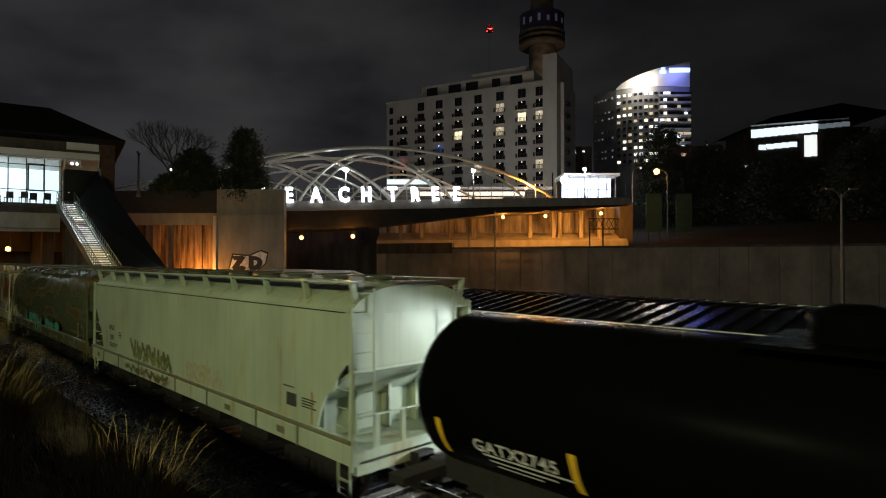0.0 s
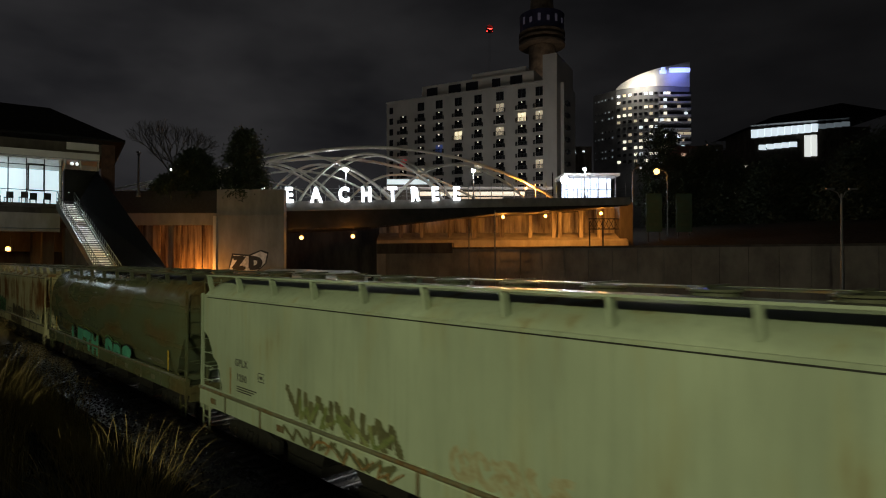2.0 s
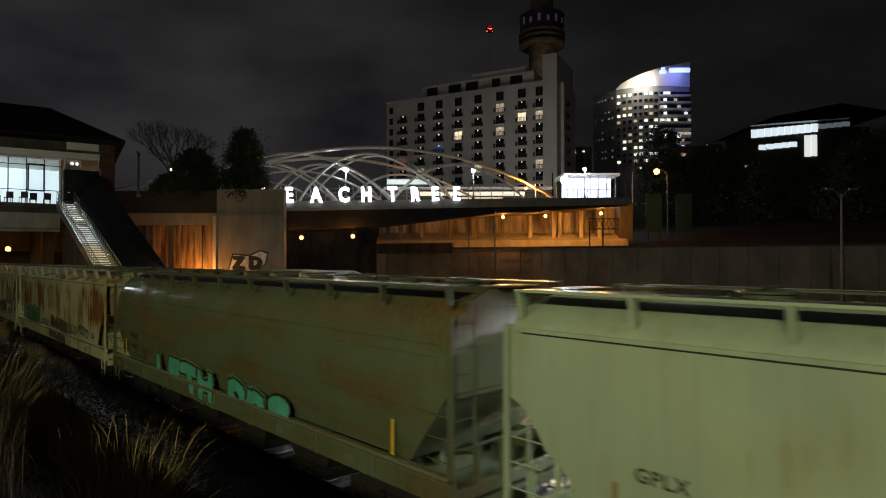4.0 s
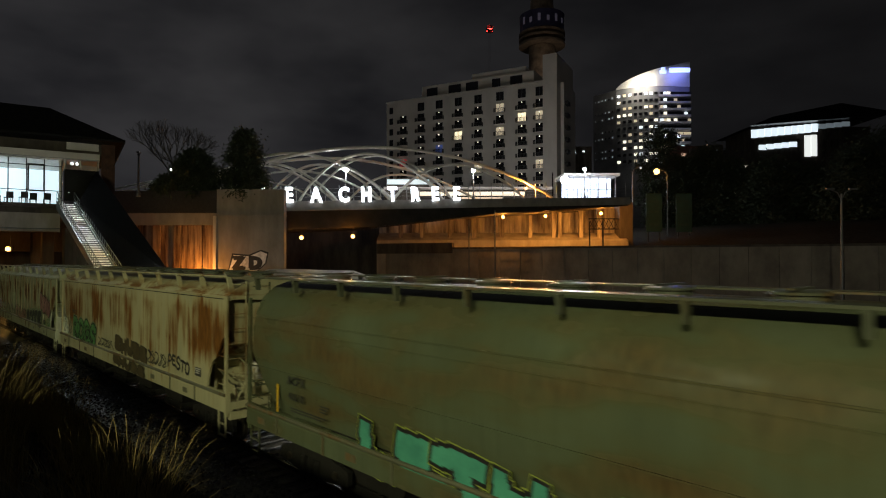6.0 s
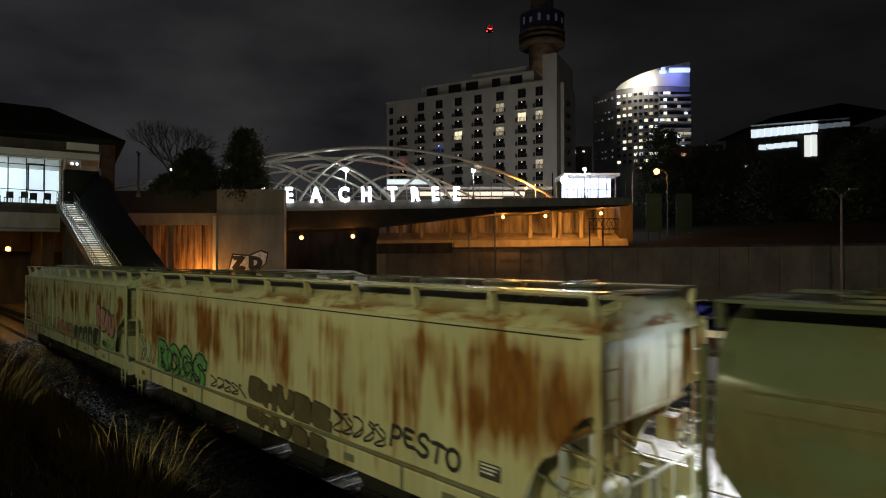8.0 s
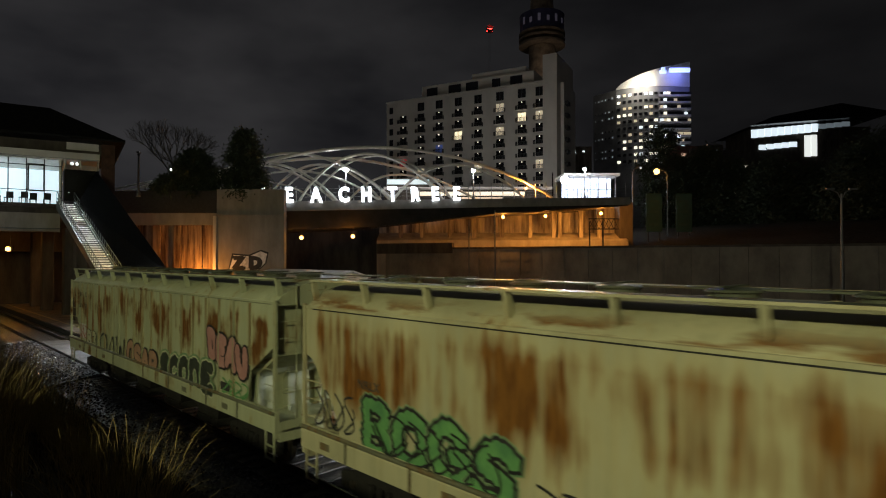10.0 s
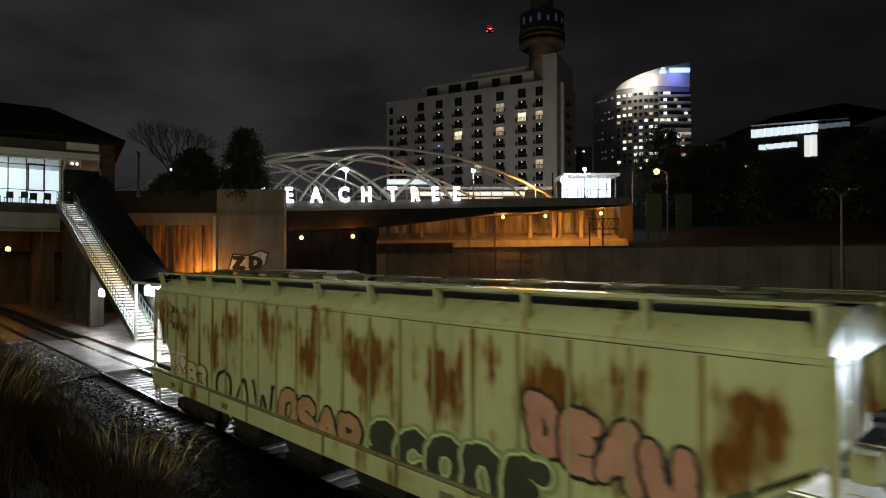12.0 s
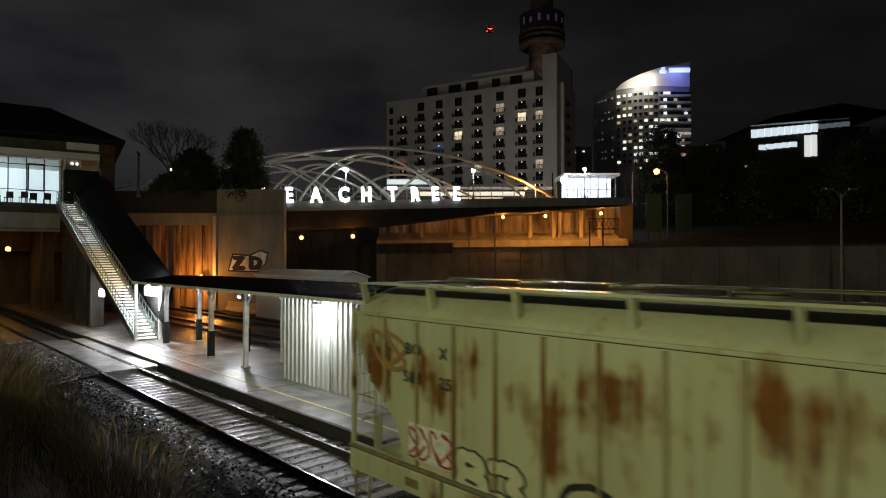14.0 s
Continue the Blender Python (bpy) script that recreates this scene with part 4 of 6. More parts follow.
def build_tower():
    t = thing("office_tower", "tall curved office tower with many lit windows", "office tower", at=city_pose(0, 350, 0))
    def arc(n=9):
        return [(105.5 + 22.5 * (i / n), 9.0 * (1 - i / n) ** 2) for i in range(n + 1)]
    face = arc() + [(147.5, 2.0)]
    bm = B()
    prism(bm, face + [(147.5, 28), (96.5, 28), (95.0, 22)], 5, 107.5, "z")
    part("body", bm, M_TOWERWALL, t)
    bm = B()
    top = [bm.verts.new((x, y - 0.3, 107.5)) for x, y in face]
    hi = []
    for i, (x, y) in enumerate(face):
        u = (x - 105.5) / 42.0
        hi.append(bm.verts.new((x, y - 0.3, 108.2 + 14.5 * u ** 0.62)))
    for i in range(len(face) - 1):
        bm.faces.new((top[i], top[i + 1], hi[i + 1], hi[i]))
    bmesh.ops.solidify(bm, geom=bm.faces[:], thickness=0.8)
    part("crown", bm, M_WHITE, t, smooth=True)
    for x, y, z in ((112, -3.5, 106.0), (121, -5.0, 108.0)):
        lamp("crown_uplight", city(x, 350 + y, z + 2.0), 9000, (1.0, 0.90, 0.74), 0.5)
    lamp("sign_glow", city(139, 350 - 6.0, 113), 4500, (0.16, 0.2, 1.0), 0.5)
    # lit sign: plain shapes
    for x0, x1, z0, z1, m in ((128.5, 132.0, 114.6, 116.2, G_SIGN), (129.4, 131.2, 116.2, 118.0, G_SIGN), (134.0, 146.0, 115.2, 117.6, G_SIGN)):
        bm = B()
        box(bm, x0, -2.6, z0, x1, -1.2, z1)
        part("sign_shape", bm, m, t)
    for x in (126.5, 134.0):        # floodlights on the roof of the podium
        bm = B()
        bmesh.ops.create_icosphere(bm, subdivisions=2, radius=1.1)
        part("floodlight", bm, G_FLOOD, t, "blue-white floodlight in front of the facade", m=pose(x, -15, 74.5))
        lamp("facade_floodlight", city(x, 350 - 17.5, 74.5), 1100, (0.9, 0.93, 1.0), 0.8)
    rnd = random.Random(77)
    for k in range(25):
        z = 102.5 - 4.0 * k
        if z < 60:
            break
        # floor bands on the flat right part
        bm = B()
        box(bm, 128.2, -0.7 + 0.0, z - 1.35, 147.2, 1.2, z - 0.1)
        part("floor_band", bm, M_TOWERBAND, t)
        for j in range(9):
            x = 129.2 + 2.05 * j
            bm = B()
            box(bm, x, -0.45, z, x + 1.7, 1.0, z + 1.5)
            part("window", bm, M_DARKGLASS if rnd.random() > (0.55 if j < 2 else 0.2) else rnd.choice((G_WARM2, G_COOL2, G_WARMDIM, G_WARMDIM)), t)
        for j in range(8):
            u = (j + 0.5) / 8
            x = 105.5 + 22.5 * u
            y = 9.0 * (1 - u) ** 2
            bm = B()
            box(bm, -0.92, -0.4, 0, 0.92, 0.6, 1.5)
            lit = rnd.random() < (0.3 if k < 2 else 0.62 if 3 <= j < 7 else 0.36)
            part("window", bm, rnd.choice((G_WARM2, G_WARM2, G_COOL2, G_WARMDIM)) if lit else M_DARKGLASS, t, m=pose(x, y, z, 0, 0, -38 * (1 - u)))
        if k % 3 != 1:
            bm = B()
            for j in range(6):
                one = B()
                box(one, 96.0 + j * 1.5, 20.6 - j * 2.0, z, 97.0 + j * 1.5, 21.4 - j * 2.0, z + 0.9)
                part("side_window", one, G_FAINT if rnd.random() < 0.5 else M_DARKGLASS, t)
            bm.free()


def build_office():
    o = thing("office_building", "low dark office building with brightly lit top floor", "office building", at=city_pose(0, 200, 0, 0))
    bm = B()
    box(bm, 105.5, 0, 5, 147, 24, 45.5)
    part("body", bm, M_DARKCON, o)
    bm = B()
    prism(bm, [(104.0, 49.7), (150, 53.4), (150, 54.6), (134, 57.2), (111, 52.6)], -2, 26)
    part("roof", bm, M_ROOFMETAL, o)
    bm = B()
    box(bm, 106.5, 3.0, 45.5, 147, 22, 50.3)
    part("top_storey", bm, M_DARKCON, o)
    for x0, x1, z0, z1, y, m in ((106.0, 129.0, 46.4, 49.2, 2.6, G_OFFICE), (107.0, 120.0, 41.7, 43.4, -0.4, G_OFFICE), (122.5, 126.8, 39.4, 46.6, -0.4, G_OFFICE2), (129.2, 140, 49.6, 51.2, 2.6, G_FAINT)):
        n = max(2, int((x1 - x0) / 2.2))
        for i in range(n):
            xa = x0 + (x1 - x0) * i / n
            bm = B()
            box(bm, xa + 0.06, y, z0 + 0.1 * (xa - x0), xa + (x1 - x0) / n - 0.06, y + 0.3, z1 + 0.1 * (xa - x0))
            part("window", bm, m, o)
    # small town lights round about
    rnd = random.Random(8)
    for (a, b, z), m in (((65.39, 150.0, 32.11), G_SHOPDIM), ((67.97, 150.0, 32.68), G_WARM2), ((67.11, 150.0, 31.53), G_RED2), ((77.15, 150.0, 28.81), G_WARM2), ((82.31, 150.0, 28.52), G_FAINT), ((86.90, 150.0, 28.52), G_FAINT), ((57.59, 120.0, 21.27), G_DOT),
                         ((59.43, 120.0, 18.51), G_DOT), ((92.96, 130.0, 26.36), G_FAINT), ((92.96, 130.0, 24.75), G_FAINT), ((35.79, 160.0, 34.08), G_COOL2), ((38.24, 160.0, 34.38), G_COOL2), ((69.69, 150.0, 32.97), G_FAINT)):
        f = thing("distant_building", "small distant building with one lit window", "building", "distant buildings", at=city_pose(a, b, 4))
        bm = B()
        w = rnd.uniform(1.5, 3.0)
        box(bm, -w, 0.4, 0, w, 4, z - 3.0)
        part("wall", bm, M_DARKCON, f)
        bm = B()
        box(bm, -0.3, 0.1, z - 4.6, 0.3, 0.38, z - 4.2)
        part("window", bm, m, f)


def build_mast():
    m = thing("broadcast_tower", "dark round tower top with unlit sign band", "tower", at=city_pose((31.97, 190.0, 77.15)[0], 190, 12))
    bm = B()
    rod(bm, (0, 0, 0), (0, 0, 61), 4.2, 4.2, sides=24)
    part("shaft", bm, M_MAST, m)
    for z in (61.2, 63.0, 64.6):
        bm = B()
        rod(bm, (0, 0, z), (0, 0, z + 0.7), 7.4, 7.4, sides=28)
        part("ring", bm, M_MAST, m)
    bm = B()
    rod(bm, (0, 0, 65.6), (0, 0, 71.0), 7.0, 7.2, sides=32)
    band = part("sign_band", bm, M_SIGNBAND, m)
    # bars emit faintly so the lettering shows on the unlit band
    for k in range(6):
        ang = radians(-150 + 22 * k)
        bm = B()
        box(bm, -0.42, -0.05, 0, 0.42, 0.05, 2.3 - 0.7 * (k % 2))
        part("sign_bar", bm, G_SIGNDIM, band, m=pose(7.25 * cos(ang), 7.25 * sin(ang), 67.2, 0, 0, math.degrees(ang) + 90))
    # lamp with no fixture, added to lighten the tower top
    lamp("tower_fill_light", city(31.9, 176, 58), 800, (1.0, 0.8, 0.6), 0.5)
    bm = B()
    rod(bm, (0, 0, 71.2), (0, 0, 84), 4.0, 3.0, sides=20)
    part("cap", bm, M_MAST, m)


BEACONS = []


def build_beacon():
    a, b, z = (16.66, 210.0, 86.57)
    m = thing("radio_mast", "slim lattice radio mast", "mast", at=city_pose(a, b, 10))
    bm = B()
    for x, y in ((-0.3, -0.3), (0.3, -0.3), (0, 0.3)):
        rod(bm, (x * 2, y * 2, 0), (x, y, z - 10.6), 0.03, 0.015, sides=5)
    part("legs", bm, M_BLACK, m)
    f = thing("beacon", "turning red warning beacon on the mast", "beacon")
    # hood added around the lens so that turning it looks like blinking
    bm = B()
    for i in range(16):
        t0, t1 = 2 * pi * i / 16, 2 * pi * (i + 1) / 16
        vs = [bm.verts.new((1.1 * cos(t), y, 0.8 * sin(t))) for y in (-2.6, 0.3) for t in (t0, t1)]
        bm.faces.new((vs[0], vs[1], vs[3], vs[2]))
    bmesh.ops.solidify(bm, geom=bm.faces[:], thickness=0.05)
    box(bm, -1.2, 0.31, -0.9, 1.2, 0.4, 0.9)
    part("hood", bm, M_BLACK, f)
    bm = B()
    box(bm, -1.0, -0.1, -0.55, 1.0, 0.1, 0.55)
    part("lens", bm, G_RED, f)
    BEACONS.append((f, city(a, b, z)))


def build_signs():
    for q in ((32.89, 92.0, 12.07), (37.56, 92.0, 12.07)):
        s = thing("highway_sign", "large dark green highway sign on steel posts", "road sign", "highway signs", at=city_pose(q[0], q[1], 0))
        bm = B()
        box(bm, -1.25, 0, 9.0, 1.25, 0.08, 15.0)
        part("panel", bm, M_SIGNGREEN, s)
        for z in (10.0, 12.0, 13.6):
            bm = B()
            box(bm, -0.8, -0.02, z, 0.7, -0.004, z + 0.35)
            part("lettering_bar", bm, M_SIGNGREY, s)
        for x in (-0.9, 0.9):
            bm = B()
            box(bm, x - 0.08, 0.1, -0.3, x + 0.08, 0.25, 14.8)
            part("post", bm, M_DARK, s)
    a, b, z = (21.10, 78.0, 9.19)
    g = thing("sign_gantry", "steel lattice gantry arm on two posts", "gantry", at=city_pose(a, b, -0.3))
    for x in (-1.75, 0.0):
        bm = B()
        box(bm, x - 0.09, -0.09, 0, x + 0.09, 0.09, z + 0.9)
        part("post", bm, M_DARK, g)
    for zz in (z - 0.2, z + 1.15):
        bm = B()
        box(bm, -1.9, -0.08, zz, 2.1, 0.08, zz + 0.14)
        part("chord", bm, M_DARK, g)
    for k in range(6):
        bm = B()
        x = -1.8 + 0.65 * k
        rod(bm, (x, 0, z - 0.1), (x + 0.65, 0, z + 1.2), 0.04, sides=5)
        rod(bm, (x + 0.65, 0, z - 0.1), (x, 0, z + 1.2), 0.04, sides=5)
        part("lattice", bm, M_DARK, g)
    for q, h, r, lab in (((3.08, 70.0, 9.41), 0, 0.07, "thin dark steel pole beside the highway"), ((5.80, 66.0, 10.29), 0, 0.10, "thin dark steel pole beside the highway")):
        bm = B()
        rod(bm, (0, 0, -0.35), (0, 0, q[2]), r, r * 0.8, sides=8)
        solo("pole", bm, M_POLE, lab, "pole", "highway poles", m=city_pose(q[0], q[1], 0))
    # unlit double lamp post on the near edge of the highway
    a, b, z = (31.05, 46.0, 10.27)
    f = thing("lamp_post", "tall unlit grey lamp post with two arms", "lamp post", at=city_pose(a, b, -0.35))
    bm = B()
    rod(bm, (0, 0, 0), (0, 0, z), 0.13, 0.08, sides=10)
    part("pole", bm, M_POLE, f)
    for s in (-1, 1):
        bm = B()
        tube(bm, [(0, 0, z - 0.5), (s * 0.3, 0, z + 0.1), (s * 0.9, 0, z + 0.35)], 0.045)
        arm = part("arm", bm, M_POLE, f)
        bm = B()
        box(bm, s * 0.9 - 0.3, -0.12, z + 0.3, s * 0.9 + 0.3, 0.12, z + 0.42)
        part("head", bm, M_POLE, arm)
    # crash barrier along the near side of the highway
    bm = B()
    prism(bm, [(26.0, -0.4), (26.0, -0.25), (26.22, 0.1), (26.28, 0.6), (26.42, 0.6), (26.48, 0.1), (26.7, -0.25), (26.7, -0.4)], -200, 120, "x")
    solo("crash_barrier", bm, M_CONCRETE, "low concrete crash barrier beside the highway", "barrier", kind="structure")


# ------------------------------------------------------------------ trees and grass
def bare_tree(at, height, seed, label):
    t = thing("bare_tree", label, "tree", "street trees", at=at)
    rnd = random.Random(seed)
    bm = B()
    rod(bm, (0, 0, 0), (0, 0, height * 0.3), 0.22, 0.17, sides=8)
    part("trunk", bm, M_BARK, t)
    limbs = B()
    twigs = B()

    def grow(p, d, r, n):
        length = height * 0.24 * (0.78 ** (5 - n)) * rnd.uniform(0.8, 1.2)
        q = p + d * length
        rod(limbs if n > 2 else twigs, p, q, r, r * 0.68, sides=6 if n > 2 else 4, caps=False)
        if n == 0:
            return
        for _ in range(3 if n > 1 else 2):
            e = (d + Vector((rnd.uniform(-.75, .75), rnd.uniform(-.75, .75), rnd.uniform(-.15, .5)))).normalized()
            grow(q, e, r * 0.62, n - 1)

    for k in range(4):
        a = 2 * pi * k / 4 + rnd.uniform(-.4, .4)
        grow(Vector((0, 0, height * 0.28)), Vector((cos(a) * 0.7, sin(a) * 0.7, 1)).normalized(), 0.12, 5)
    tagged(part("branchwork", limbs, M_BARK, t), kind="stuff")
    tagged(part("twigwork", twigs, M_BARK, t), kind="stuff")


def leafy_tree(at, height, width, seed, label, name="evergreen_tree", conical=True):
    t = thing(name, label, "tree", "dark trees", at=at)
    rnd = random.Random(seed)
    bm = B()
    rod(bm, (0, 0, 0), (0, 0, height * 0.9), 0.2, 0.04, sides=8)
    trunk = part("trunk", bm, M_BARK, t)
    bm = B()
    verts, faces = [], []
    clumps = []
    for k in range(150):
        u = rnd.uniform(0.05, 1.0)
        rad = width / 2 * ((1.0 - u) ** 0.55 if conical else (sin(pi * min(1, u * 0.94 + 0.06))) ** 0.5) + 0.15
        a = rnd.uniform(0, 2 * pi)
        rr = rad * rnd.uniform(0.35, 1.0)
        c = Vector((rr * cos(a), rr * sin(a), height * u))
        rod(bm, (0, 0, max(0.3, c.z - 0.4)), c, 0.035, 0.012, sides=4, caps=False)
        clumps.append((c, width * rnd.uniform(0.09, 0.17)))
    tagged(part("branchwork", bm, M_BARK, t), kind="stuff")
    for c, r in clumps:
        for _ in range(110):
            p = c + Vector((rnd.gauss(0, 1), rnd.gauss(0, 1), rnd.gauss(0, 0.8))) * r * 0.62
            d = Vector((rnd.uniform(-1, 1), rnd.uniform(-1, 1), rnd.uniform(-1, 1))).normalized()
            e = d.orthogonal().normalized()
            s = rnd.uniform(0.09, 0.2) * (2.0 if width > 7 else 1.15)
            k = len(verts)
            verts += [p - e * s * 0.4, p + d * s, p + e * s * 0.4, p - d * s]
            faces.append((k, k + 1, k + 2, k + 3))
    me = bpy.data.meshes.new("crown")
    me.from_pydata(verts, [], faces)
    me.materials.append(M_LEAF)
    ob = new("crown", me)
    ob.parent = t


def grass_clump(x, y, z, height, spread, n, seed, plumes=0.16, lab="tall clump of dry straw-coloured grass on the bank"):
    rnd = random.Random(seed)
    t = thing("grass_clump", lab, "grass", "grass clumps", at=pose(x, y, z))
    made = {"foliage": ([], []), "seed_head": ([], [])}
    for _ in range(n):
        a = rnd.uniform(0, 2 * pi)
        r = spread * 0.34 * math.sqrt(rnd.random())
        p = Vector((r * cos(a), r * sin(a), 0))
        out = Vector((cos(a + rnd.uniform(-1.2, 1.2)), sin(a + rnd.uniform(-1.2, 1.2)), 0)) * spread * rnd.uniform(0.02, 0.38)
        h = height * rnd.uniform(0.35, 1.1)
        w = rnd.uniform(0.0010, 0.0022)
        wide = Vector((rnd.uniform(-1, 1), rnd.uniform(-1, 1), 0)).normalized()
        head = rnd.random() < plumes and h > height * 0.7
        segs = 8
        prev = {"foliage": None, "seed_head": None}
        for k in range(segs + 1):
            u = k / segs
            q = p + out * u ** 2.6 + Vector((0, 0, h * (u - 0.16 * u ** 5)))
            tips = ["foliage"] if not head or u < 0.72 else ["seed_head"]
            if head and k == 6:
                tips = ["foliage", "seed_head"]
            for name in tips:
                verts, faces = made[name]
                ww = w * (1 - u * 0.8) if name == "foliage" else 0.001 + 0.0022 * sin(pi * min(1, (u - 0.72) / 0.28 * 0.9 + 0.1))
                i = len(verts)
                verts += [q - wide * ww, q + wide * ww]
                if prev[name] is not None:
                    faces.append((prev[name], prev[name] + 1, i + 1, i))
                prev[name] = i
    for name, (verts, faces) in made.items():
        me = bpy.data.meshes.new(name)
        me.from_pydata(verts, [], faces)
        me.materials.append(M_GRASS)
        ob = new(name, me)
        ob.parent = t
        tagged(ob, kind="stuff")


def bank_z(y):
    for (ya, za), (yb, zb) in zip(((-6, 3.6), (-1.0, 3.1), (0.6, 2.9), (2.6, 1.45), (4.4, 0.1)), ((-1.0, 3.1), (0.6, 2.9), (2.6, 1.45), (4.4, 0.1), (5.3, -0.42))):
        if ya <= y <= yb:
            return za + (zb - za) * (y - ya) / (yb - ya)
    return -0.42


def build_plants():
    rnd = random.Random(66)
    for i, (x, y, h, s, n) in enumerate(((-9.9, 2.6, 1.1, 1.2, 400), (-10.8, 2.4, 1.0, 1.1, 400), (-9.2, 3.0, 0.7, 0.9, 250), (-15.0, 2.0, 1.5, 1.5, 1000), (-17.5, 1.8, 1.7, 1.6, 1000),
                                         (-21.0, 2.2, 1.9, 1.8, 1000), (-13.2, 2.3, 1.2, 1.2, 600), (-25, 2.4, 2.0, 2.0, 1000), (-12.6, 2.9, 0.7, 1.1, 400), (-16.4, 2.5, 1.6, 1.3, 1000), (-14.2, 2.5, 1.6, 1.2, 1000), (-12.1, 2.5, 1.5, 1.1, 900), (-19.2, 2.6, 1.7, 1.5, 900), (-30, 2.6, 2.0, 2.2, 900))):
        grass_clump(x, y, bank_z(y) - 0.1, h, s, n, 100 + i)
    for i, (x, y, h, sp, n) in enumerate(((-4.5, 1.22, 1.5, 1.15, 900), (-4.0, 1.35, 1.0, 0.9, 60), (-6.5, 0.62, 1.4, 1.2, 600), (-5.4, 1.45, 1.0, 1.0, 90), (-7.8, 0.95, 1.35, 1.1, 220))):
        grass_clump(x, y, bank_z(y) - 0.1, h, sp, n, 300 + i, 0.3, "loose clump of straw-coloured grass stems close to the wall")
    # low rough weeds over the whole bank
    verts, faces = [], []
    for _ in range(14000):
        x, y = rnd.uniform(-40, 0), rnd.uniform(0.9, 5.3)
        z = bank_z(y) - 0.06
        d = Vector((rnd.uniform(-.5, .5), rnd.uniform(-.5, .5), 1)).normalized() * rnd.uniform(0.08, 0.35)
        e = Vector((rnd.uniform(-1, 1), rnd.uniform(-1, 1), 0)).normalized() * rnd.uniform(0.004, 0.012)
        k = len(verts)
        p = Vector((x, y, z))
        verts += [p - e, p + e, p + d]
        faces.append((k, k + 1, k + 2))
    me = bpy.data.meshes.new("weeds")
    me.from_pydata(verts, [], faces)
    me.materials.append(M_WEED)
    tagged(new("weeds", me), "short dark weeds covering the railway bank", "weeds", kind="stuff")
    q = (-28.43, 63.0, 12.27)
    bare_tree(city_pose(q[0], q[1], 10.9), 8.0, 4, "leafless street tree behind the parapet")
    q = (-20.80, 61.8, 12.01)
    leafy_tree(city_pose(q[0], q[1], 10.9), 7.0, 5.4, 5, "dark conical evergreen tree on the street")
    q = (-26.02, 62.0, 12.03)
    leafy_tree(city_pose(q[0], q[1], 10.9), 4.9, 4.6, 6, "dark round evergreen beside the street", conical=False)
    q = (-28.50, 61.6, 11.99)
    leafy_tree(city_pose(q[0], q[1], 10.9), 2.4, 3.0, 7, "low dark shrub behind the parapet", "shrub", False)
    for k, (px, h, w, label) in enumerate((((43.54, 118.0, 9.15), 18.5, 9.5, ""), ((48.62, 118.0, 9.15), 13, 8, ""), ((53.13, 118.0, 9.15), 14.5, 9, ""), ((32.31, 128.0, 18.69), 9, 8, ""), ((58.21, 118.0, 9.15), 12, 10, ""),
                                    ((61.63, 110.0, 8.86), 10, 12, ""), ((68.99, 110.0, 8.86), 9, 12, ""), ((70.36, 100.0, 8.49), 11, 12, ""), ((75.14, 100.0, 8.49), 14, 12, ""))):
        leafy_tree(city_pose(px[0], px[1], 9.0), h + 3.5, w, 20 + k, "dark broad tree above the highway wall", "broadleaf_tree", False)


def build_litter():
    s = thing("sign_board", "small white notice board leaning on the ballast", "sign", at=pose(-6.0, 20.6, -0.22, -14, 0, 38))
    bm = B()
    box(bm, -0.3, -0.015, 0, 0.3, 0.015, 0.5)
    part("panel", bm, M_WHITE, s)
    for k in range(3):
        bm = B()
        box(bm, -0.2, -0.02, 0.34 - 0.09 * k, 0.2 - 0.05 * k, -0.016, 0.38 - 0.09 * k)
        part("lettering_bar", bm, M_DARK, s)
    bm = B()
    bmesh.ops.create_icosphere(bm, subdivisions=3, radius=0.42)
    for v in bm.verts:
        v.co *= 1 + 0.35 * noise.noise(v.co * 3.0)
        v.co.z *= 0.8
    solo("rubbish_bag", bm, M_TAGBLACK, "crumpled black plastic bag on the ballast", "bag", m=pose(-4.9, 20.3, 0.05), smooth=True)


def build_behind_platform():
    t = thing("storage_trailer", "low white-roofed trailer standing behind the platform", "trailer", at=pose(-50.0, 25.2, -0.4))
    bm = B()
    prism(bm, [(0, 0), (0, 3.75), (1.5, 4.15), (3.0, 3.75), (3.0, 0)], 0, 12.6, "x")
    part("body", bm, M_STUCCO, t)
    bm = B()
    prism(bm, [(-0.15, 3.76), (1.5, 4.24), (3.15, 3.76), (3.15, 3.84), (1.5, 4.34), (-0.15, 3.84)], -0.2, 12.8, "x")
    part("roof", bm, M_WHITE, t)


build_ground()
near_track = build_track("near_track", TRACK_Y, -300, 120, True)
build_track("middle_track", 17.6, -300, 120, False)
build_track("far_track", 22.4, -300, 120, False)
build_platform()
build_canopy()
platform_lights()
build_shed()
build_stairs()
build_station()
build_street_bridge()
build_abutment()
build_highway()
build_bridge()
build_far_arches()
build_sodium()
build_hotel()
build_tower()
build_office()
build_podium()
build_street_lamps()
build_mast()
build_beacon()
build_signs()
build_behind_platform()
build_litter()
build_plants()
build_stones()
lay_ties(near_track, TRACK_Y, -28.0, 6)


# ------------------------------------------------------------------ the train
SPEED = 5.197
PITCH = 18.24
FIRST = -17.68                  # the middle of the pale hopper car at 0 s

M_UNDER = mat("grimy_underframe", (0.013, 0.0115, 0.01), 0.8, second=(0.006, 0.0055, 0.005), scale=5, bump=0.4)
M_WHEEL = mat("wheel_steel", (0.09, 0.075, 0.06), 0.55, 0.6, second=(0.03, 0.025, 0.02), scale=7)
